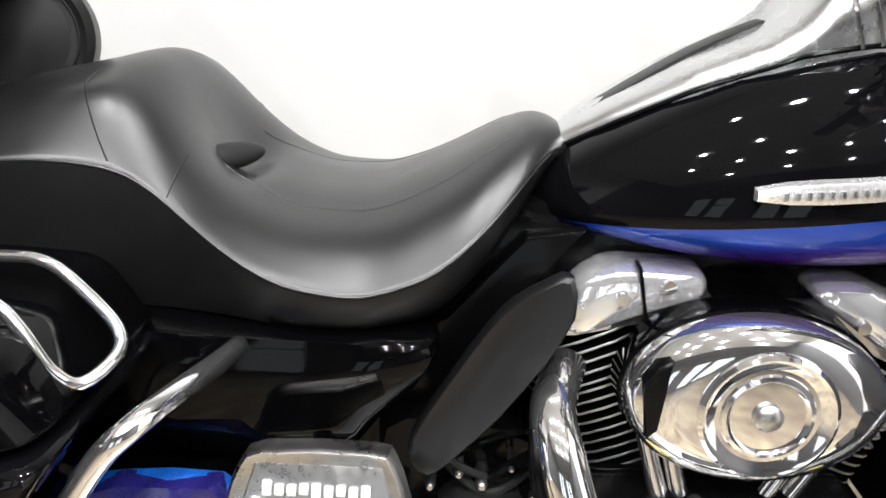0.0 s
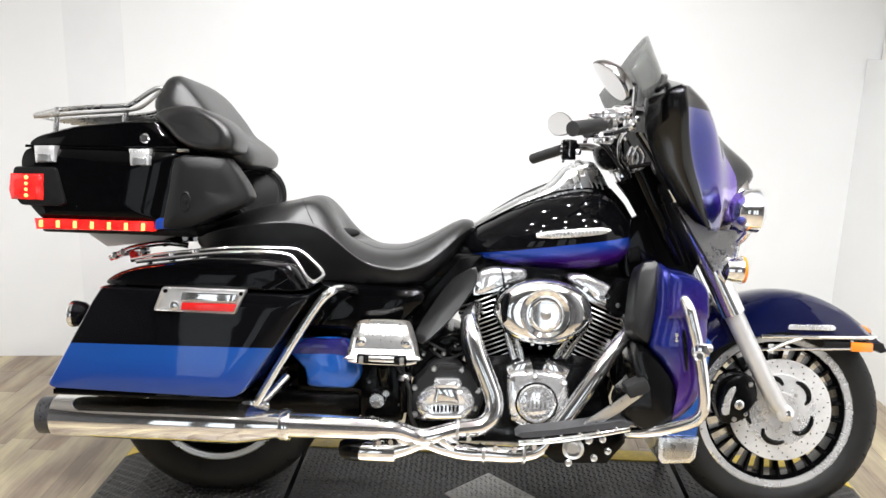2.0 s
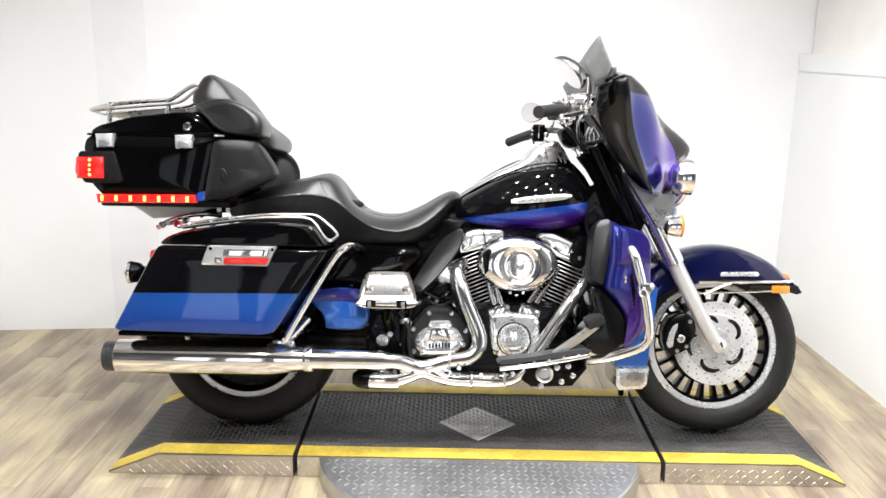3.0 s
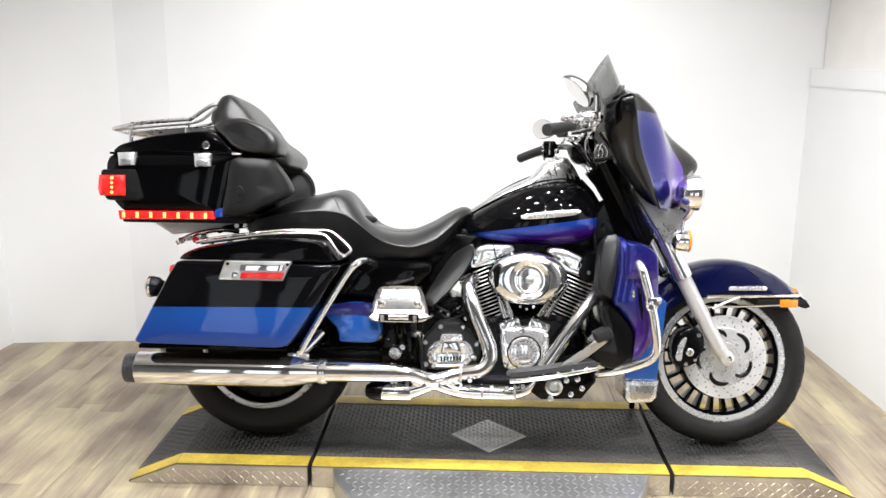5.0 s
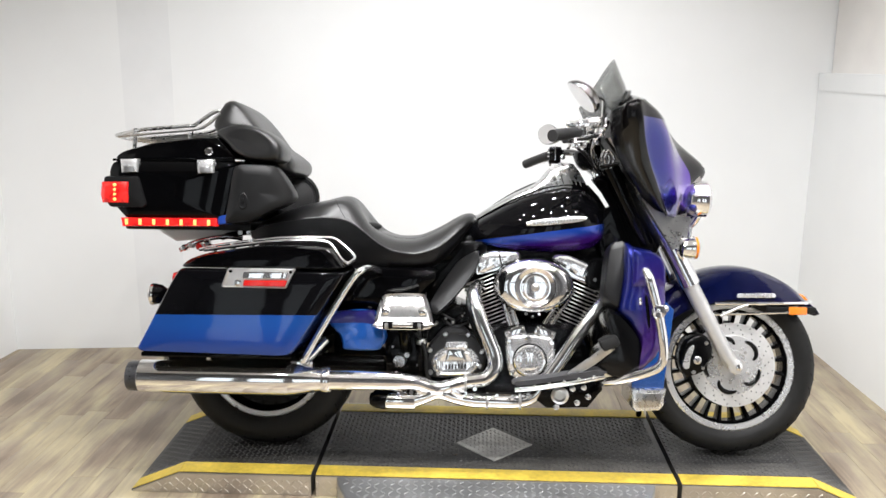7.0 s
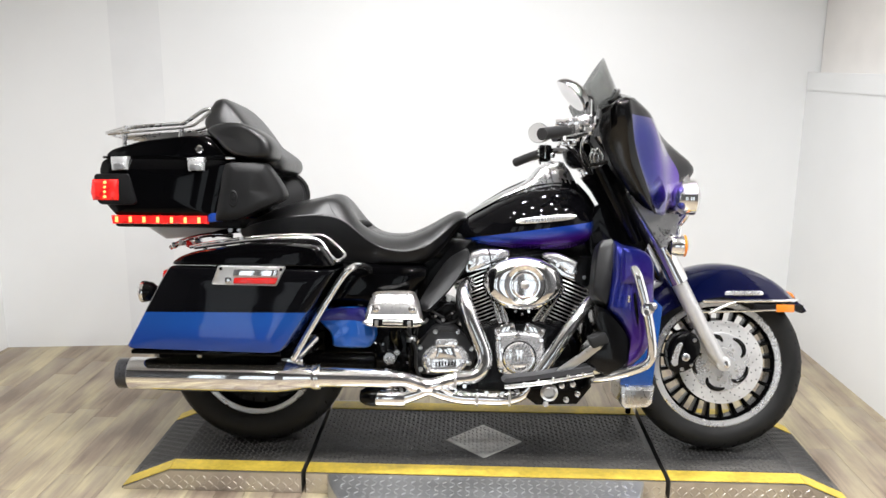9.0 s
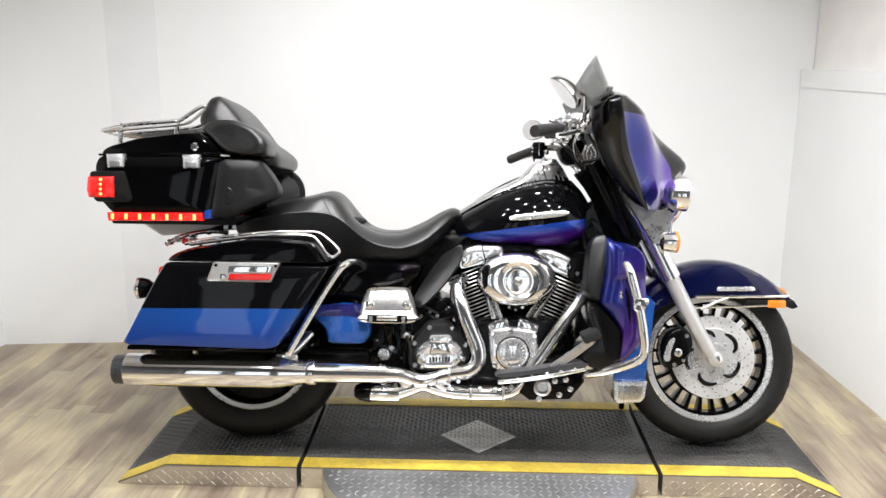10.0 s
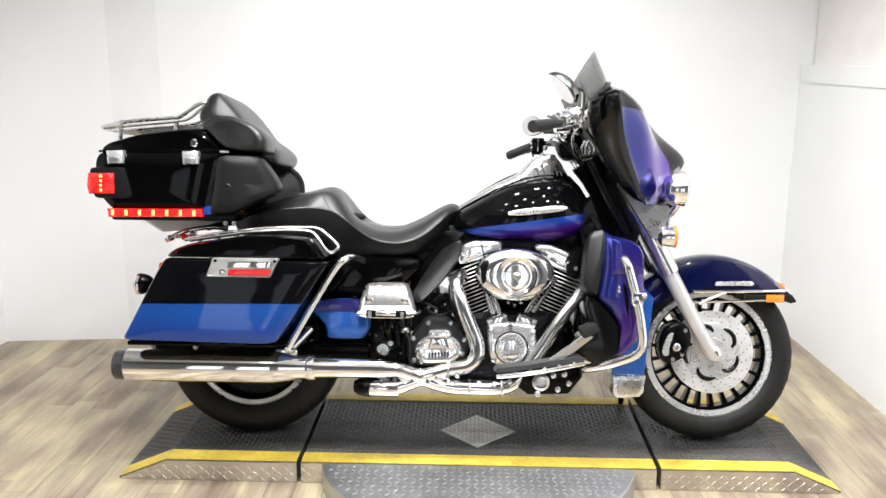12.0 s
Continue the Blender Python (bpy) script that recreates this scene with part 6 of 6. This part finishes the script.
part("plate_flange", slab(rounded([(-0.172, 0.380), (-0.165, 0.396), (-0.100, 0.398), (-0.092, 0.384), (-0.102, 0.372), (-0.163, 0.370)], 0.006), -0.236, -0.205, 0.004), CAST_CHROME, gear_plate)
part("plate_step", slab(rounded([(-0.160, 0.376), (-0.110, 0.378), (-0.096, 0.335), (-0.170, 0.333)], 0.008), -0.239, -0.222, 0.006), CHROME, gear_plate)
for k in range(7):
    part("plate_mark", block((-0.164 + 0.0102 * k, -0.237, 0.316 + 0.0006 * k), (0.005, 0.006, 0.014), 0.001), ENGINE_BLACK, gear_plate)
for bx, bz in ((-0.169, 0.419), (-0.095, 0.419), (-0.219, 0.366), (-0.049, 0.364), (-0.217, 0.293), (-0.056, 0.317)):
    part("bolt", turned([(0.0085, -0.2), (0.0085, -0.214), (0.006, -0.218), (0.001, -0.218)], (bx, 0, bz), "y", 14), SATIN, gear)
for bx, bz in ((-0.163, 0.384), (-0.102, 0.385), (-0.205, 0.330), (-0.062, 0.326), (-0.19, 0.292), (-0.085, 0.293)):
    part("bolt", turned([(0.0072, -0.21), (0.0072, -0.238), (0.0045, -0.241), (0.001, -0.241)], (bx, 0, bz), "y", 12), CHROME, gear_plate)
part("valley_cover", block((0.125, -0.02, 0.52), (0.15, 0.14, 0.22), 0.02), ENGINE_BLACK, engine)
for bx, bz in ((0.10, 0.478), (0.122, 0.468), (0.145, 0.478), (0.122, 0.49)):
    part("bolt", turned([(0.005, -0.10), (0.004, -0.092), (0.004, -0.085)], (bx, 0, bz), "y", 8), CHROME, engine)
for k, (x0, z0, x1, z1, dip) in enumerate(((-0.205, 0.448, -0.07, 0.505, 0.03), (-0.19, 0.47, -0.085, 0.46, -0.025), (-0.165, 0.43, -0.06, 0.49, 0.02), (-0.215, 0.50, -0.10, 0.44, 0.0), (-0.23, 0.43, -0.24, 0.34, 0.0), (-0.262, 0.44, -0.25, 0.36, 0.01))):
    part("hose", tube([(x0, -0.155 - 0.004 * k, z0), ((x0 + x1) / 2, -0.175 - 0.003 * k, (z0 + z1) / 2 + dip), (x1, -0.15, z1)], 0.0045 + 0.0012 * (k % 3), 8, 5), RUBBER if k % 2 else ENGINE_BLACK, engine)
for bx, bz, r_ in ((-0.20, 0.452, 0.006), (-0.17, 0.468, 0.005), (-0.145, 0.455, 0.007), (-0.115, 0.478, 0.004), (-0.235, 0.36, 0.005), (-0.225, 0.315, 0.005), (-0.262, 0.31, 0.004), (-0.345, 0.37, 0.004)):
    part("bolt", turned([(r_ * 0.5, -0.191), (r_ * 0.8, -0.189), (r_, -0.184), (r_, -0.15)], (bx, 0, bz), "y", 8), STEEL, engine)
part("sensor_box", block((-0.077, -0.185, 0.448), (0.03, 0.02, 0.026), 0.005, turn=Matrix.Rotation(radians(25), 4, "Y")), SATIN, engine, "bright sensor housing")
part("starter", turned([(0.038, -0.125), (0.043, -0.12), (0.045, -0.10), (0.045, 0.1)], (-0.15, 0, 0.470), "y", 24), ENGINE_BLACK, engine)
part("top_cover", stack([(-0.26, 0.50), (-0.20, 0.515), (-0.12, 0.505), (-0.07, 0.47), (-0.06, 0.40), (-0.25, 0.38)], [(0.9, -0.15), (1, -0.14), (1, 0.12)], sub=2), ENGINE_BLACK, engine)
filler = part("oil_filler", tube([(-0.243, -0.19, 0.30), (-0.247, -0.20, 0.345), (-0.249, -0.205, 0.385)], [0.017, 0.015, 0.014], 16, 2), ENGINE_BLACK, engine, "black oil filler neck")
part("dipstick_cap", turned([(0.015, 0.0), (0.021, 0.004), (0.021, 0.014), (0.016, 0.019), (0.006, 0.021)], (-0.249, -0.205, 0.383), "z", 20), SATIN, filler, "knurled silver dipstick cap")
part("pivot_cap", turned([(0.001, -0.236), (0.019, -0.235), (0.020, -0.225), (0.021, -0.222), (0.021, -0.18)], (-0.318, 0, 0.331), "y", 24), SATIN, moto, "round silver swingarm pivot cap")
part("pivot_bolt", turned([(0.009, -0.232), (0.009, -0.18)], (-0.294, 0, 0.351), "y", 12), SATIN, moto)
part("frame_plate", block((-0.31, -0.15, 0.34), (0.12, 0.06, 0.16), 0.015), ENGINE_BLACK, moto)
part("cable", tube([(-0.27, -0.21, 0.42), (-0.235, -0.225, 0.37), (-0.23, -0.22, 0.30), (-0.21, -0.2, 0.25)], 0.006, 8, 4), RUBBER, moto)

# exhaust
pipes = part("exhaust", tube([(-0.06, -0.13, 0.575), (-0.078, -0.19, 0.555), (-0.070, -0.225, 0.520), (-0.053, -0.242, 0.468), (-0.027, -0.252, 0.408), (-0.007, -0.260, 0.355), (-0.010, -0.270, 0.316), (-0.040, -0.28, 0.288), (-0.10, -0.29, 0.279), (-0.15, -0.30, 0.266), (-0.186, -0.305, 0.259), (-0.22, -0.312, 0.266), (-0.26, -0.325, 0.281), (-0.33, -0.342, 0.287)], [0.022, 0.024, 0.0255, 0.0255, 0.025, 0.0245, 0.024, 0.023, 0.0225, 0.022, 0.022, 0.022, 0.023, 0.027], 18, 5), CHROME, moto, "polished chrome exhaust pipes")
part("front_pipe", tube([(0.345, -0.12, 0.57), (0.352, -0.18, 0.545), (0.318, -0.225, 0.510), (0.265, -0.247, 0.440), (0.210, -0.258, 0.357), (0.160, -0.266, 0.285), (0.115, -0.272, 0.232), (0.06, -0.278, 0.216), (-0.01, -0.282, 0.217), (-0.08, -0.287, 0.220), (-0.137, -0.293, 0.232), (-0.185, -0.298, 0.246), (-0.233, -0.299, 0.230), (-0.28, -0.300, 0.218), (-0.34, -0.300, 0.219)], [0.019, 0.0195, 0.020, 0.0215, 0.022, 0.0215, 0.021, 0.021, 0.022, 0.023, 0.022, 0.021, 0.023, 0.026, 0.026], 18, 4), CHROME, pipes, "front header with chrome shield")
for x0_, x1_, zt_, zb_ in ((-0.262, -0.222, 0.270, 0.236), (-0.150, -0.108, 0.270, 0.234)):
    part("crossover", tube([(x0_, -0.302, (zt_ + zb_) / 2 + 0.012), ((x0_ + x1_) / 2, -0.306, (zt_ + zb_) / 2), (x1_, -0.302, (zt_ + zb_) / 2 - 0.012)], 0.017, 14, 3), CAST_CHROME, pipes)
part("pipe_end", turned([(0.001, -0.408), (0.018, -0.404), (0.028, -0.388), (0.032, -0.36), (0.027, -0.31)], (0, -0.300, 0.220), "x", 24), ENGINE_BLACK, pipes, "black rounded end of the lower pipe")
part("pipe_shield", turned([(0.012, -0.390), (0.022, -0.376), (0.0285, -0.345), (0.0285, -0.26)], (0, -0.304, 0.2185), "x", 24), CHROME, pipes)
for bx, by, bz, r_ in ((-0.318, -0.340, 0.287, 0.0275), (-0.10, -0.290, 0.279, 0.0245), (-0.03, -0.284, 0.2175, 0.0235), (0.075, -0.277, 0.217, 0.0225)):
    part("clamp", turned([(r_ + 0.0015, -0.004), (r_ + 0.003, -0.002), (r_ + 0.003, 0.002), (r_ + 0.0015, 0.004)], (bx, by, bz), "x", 24), STEEL, pipes)
for sx, sy, sz in ((-0.30, -0.330, 0.247), (-0.27, -0.330, 0.250), (-0.243, -0.328, 0.262), (-0.215, -0.328, 0.248), (-0.19, -0.328, 0.262), (-0.165, -0.325, 0.246), (-0.135, -0.322, 0.258), (-0.10, -0.316, 0.248), (-0.07, -0.314, 0.262), (-0.04, -0.308, 0.243), (0.0, -0.305, 0.240), (0.05, -0.300, 0.238), (0.10, -0.297, 0.245)):
    part("shield_screw", turned([(0.0065, -0.002), (0.0065, 0.004), (0.004, 0.014)][::-1], (sx, sy, sz), "y", 10), CHROME, pipes)
for px_, pz_, qx_, qz_ in ((-0.300, 0.252, -0.225, 0.252), (-0.150, 0.250, -0.080, 0.250), (-0.075, 0.250, -0.01, 0.246)):
    part("shield_gap", tube([(px_, -0.314, pz_), ((px_ + qx_) / 2, -0.316, (pz_ + qz_) / 2 - 0.003), (qx_, -0.311, qz_)], [0.002, 0.0055, 0.002], 8, 3), ENGINE_BLACK, pipes)
part("header_guard", tube([(-0.098, -0.215, 0.545), (-0.092, -0.238, 0.500), (-0.072, -0.248, 0.440), (-0.046, -0.256, 0.385)], [0.006, 0.009, 0.009, 0.005], 10, 4), ENGINE_BLACK, pipes, "black edge of the heat shield")

# rider boards and lower fairing
def rider_side(side):
    y = lambda v: side * v
    pad = part("rider_board", stack([(0.055, 0.298), (0.15, 0.310), (0.30, 0.338), (0.325, 0.335), (0.327, 0.325), (0.15, 0.296), (0.06, 0.284)], [(0.97, y(0.292)), (1, y(0.30)), (1, y(0.355)), (0.98, y(0.362))], sub=2), FOOT_RUBBER, moto, "black rubber rider footboard with chrome edge")
    part("board_edge", tube([(0.055, y(0.362), 0.272), (0.15, y(0.364), 0.284), (0.25, y(0.362), 0.302), (0.33, y(0.355), 0.318)], 0.0075, 10, 4), CHROME, pad)
    for k in range(6):
        part("edge_bolt", turned([(0.006, 0), (0.005, side * 0.006), (0.002, side * 0.008)], (0.07 + 0.045 * k, y(0.362), 0.276 + 0.0085 * k), "y", 10), CHROME, pad)
    part("board_bracket", slab([(0.08, 0.275), (0.33, 0.305), (0.335, 0.262), (0.29, 0.205), (0.16, 0.200), (0.11, 0.235)], y(0.25), y(0.29), 0.006, 1), ENGINE_BLACK, pad)
    part("stay_ring", turned([(0.026, side * 0.285), (0.028, side * 0.298), (0.02, side * 0.302), (0.014, side * 0.296)], (0.20, 0, 0.243), "y", 24), SATIN, pad)
    for bx, bz in ((0.24, 0.265), (0.275, 0.27), (0.19, 0.205), (0.255, 0.22), (0.29, 0.24)):
        part("bolt", turned([(0.009, side * 0.28), (0.009, side * 0.296), (0.005, side * 0.299)], (bx, 0, bz), "y", 12), SATIN, pad)
    lower = part("lower_fairing", stack([(0.39, 0.730), (0.417, 0.720), (0.464, 0.711), (0.499, 0.694), (0.512, 0.67), (0.517, 0.593), (0.518, 0.517), (0.513, 0.447), (0.503, 0.393), (0.478, 0.356), (0.437, 0.325), (0.446, 0.378), (0.443, 0.424), (0.419, 0.468), (0.378, 0.513), (0.374, 0.541), (0.388, 0.629)],
                                        [(0.93, y(0.15)), (1, y(0.18)), (1, y(0.29)), (0.985, y(0.315)), (0.95, y(0.335)), (0.86, y(0.348)), (0.6, y(0.356)), (0.1, y(0.36))], sub=2), LOWER_PAINT, moto, "violet-blue lower leg fairing", 60)
    part("vent_door", stack(rounded([(0.408, 0.716), (0.461, 0.709), (0.494, 0.692), (0.508, 0.667), (0.510, 0.602), (0.407, 0.600)], [0.01, 0.02, 0.02, 0.02, 0.004, 0.004]), [(1, y(0.33)), (1, y(0.354)), (0.975, y(0.363)), (0.86, y(0.369)), (0.5, y(0.371))], sub=1), LOWER_PAINT, lower, "vented glove box door")
    vane = part("rear_vane", stack([(0.352, 0.728), (0.375, 0.736), (0.398, 0.73), (0.392, 0.64), (0.376, 0.535), (0.36, 0.53), (0.33, 0.56), (0.332, 0.62), (0.34, 0.69)], [(0.9, y(0.20)), (1, y(0.22)), (1, y(0.30)), (0.96, y(0.315)), (0.85, y(0.32))], sub=2), MOULDED, lower, "matt black air deflector")
    vane.data.transform(Matrix.Translation((0, y(0.30), 0.63)) @ Matrix.Rotation(side * radians(11), 4, "X") @ Matrix.Translation((0, -y(0.30), -0.63)))
    part("leg_panel", stack([(0.345, 0.522), (0.378, 0.511), (0.422, 0.466), (0.447, 0.421), (0.449, 0.377), (0.444, 0.332), (0.417, 0.304), (0.36, 0.310), (0.317, 0.338), (0.314, 0.372), (0.338, 0.40), (0.35, 0.43), (0.336, 0.476)], [(0.9, y(0.16)), (1, y(0.18)), (1, y(0.30)), (0.975, y(0.325)), (0.9, y(0.340)), (0.5, y(0.346))], sub=3), EAR, lower, "matt black lower leg shield")
    gd = part("engine_guard", tube([(0.44, y(0.10), 0.66), (0.443, y(0.33), 0.655), (0.453, y(0.378), 0.634), (0.463, y(0.386), 0.599), (0.476, y(0.388), 0.551), (0.489, y(0.388), 0.496), (0.499, y(0.387), 0.440), (0.504, y(0.383), 0.395), (0.497, y(0.378), 0.364), (0.470, y(0.37), 0.341), (0.39, y(0.33), 0.306), (0.32, y(0.25), 0.278), (0.28, y(0.14), 0.26)], 0.0145, 14, 5), CHROME, moto, "chrome engine guard bar")
    for bz, bx in ((0.525, 0.483),):
        part("guard_clamp", turned([(0.019, -0.012), (0.021, -0.008), (0.021, 0.008), (0.019, 0.012)], (bx, y(0.387), bz), "z", 20), CHROME, gd)
    part("highway_peg", block((0.486, y(0.398), 0.532), (0.034, 0.034, 0.03), 0.008), CHROME, gd)
    part("peg_bolt", turned([(0.009, -0.016), (0.011, -0.012), (0.011, 0.014), (0.006, 0.018)], (0.492, y(0.404), 0.538), "x", 12), STEEL, gd)
    part("peg_joint", turned([(0.012, 0), (0.013, side * 0.006), (0.008, side * 0.012)], (0.476, y(0.408), 0.520), "y", 14), CHROME, gd)
    part("vent_groove", tube([(0.452, y(0.346), 0.598), (0.452, y(0.356), 0.560), (0.458, y(0.358), 0.510), (0.463, y(0.356), 0.472)], [0.004, 0.007, 0.007, 0.003], 8, 4), ENGINE_BLACK, lower)
    part("vent_lip", tube([(0.444, y(0.354), 0.596), (0.443, y(0.361), 0.555), (0.450, y(0.361), 0.505), (0.459, y(0.358), 0.468)], [0.003, 0.005, 0.005, 0.003], 8, 4), LOWER_PAINT, lower)
    for bz in (0.56, 0.548):
        part("vent_stud", turned([(0.005, side * 0.35), (0.005, side * 0.362), (0.002, side * 0.364)], (0.434, 0, bz), "y", 10), CHROME, lower)


both(rider_side)
pedal = part("brake_pedal", slab(rounded([(0.205, 0.305), (0.225, 0.332), (0.325, 0.405), (0.365, 0.405), (0.30, 0.352), (0.235, 0.312)], 0.006), -0.348, -0.338, 0.002), SATIN, moto, "silver brake pedal with black rubber pad")
part("pedal_pad", block((0.343, -0.345, 0.424), (0.056, 0.07, 0.034), 0.008, turn=Matrix.Rotation(radians(-24), 4, "Y")), RUBBER, pedal)
part("regulator", block((0.36, 0, 0.42), (0.05, 0.2, 0.12), 0.01), ENGINE_BLACK, moto)
part("horn", turned([(0.05, -0.15), (0.055, -0.14), (0.055, -0.10)], (0.34, 0, 0.62), "y", 24), ENGINE_BLACK, moto)
for k in range(4):
    part("fitting", turned([(0.005, -0.15), (0.007, -0.148), (0.007, -0.1)], (0.352 + 0.012 * (k % 2), 0, 0.66 - 0.028 * k), "y", 6), CHROME, moto)
part("side_stand", tube([(0.50, 0.13, 0.27), (0.545, 0.20, 0.15), (0.56, 0.265, 0.053)], 0.011, 10, 2), ENGINE_BLACK, moto)

# ---- floor planks ----
rng = random.Random(4)
first_plank = None
PLANK_W, PLANK_L = 0.095, 0.66
bm_far = bmesh.new()
xx = -2.88
while xx < 2.1:
    yy = -5.5 - rng.uniform(0, PLANK_L)
    while yy < 1.12 + (xx + 2.33) * 0.1155:  # up to the slanted back wall
        left_, right_ = -2.40 + 0.0765 * (yy - 0.75), 1.68 - 0.03 * (yy - 1.2)
        if not left_ - PLANK_W < xx < right_:
            yy += PLANK_L
            continue
        at = (xx + PLANK_W / 2, yy + PLANK_L / 2, FLOOR_Z - 0.006)
        size_ = (PLANK_W - 0.0008, PLANK_L - 0.0008, 0.012)
        if yy > -1.75:
            if first_plank is None:
                first_plank = ob = part("plank", block((0, 0, 0), size_, 0.001), WOOD, floor)
            else:
                ob = new("plank", first_plank.data)
                ob.parent = floor
            ob.location = at
        else:
            block(at, size_, 0, bm_far)
        yy += PLANK_L
    xx += PLANK_W
tagged(part("plank_field", bm_far, WOOD, floor), kind="stuff")
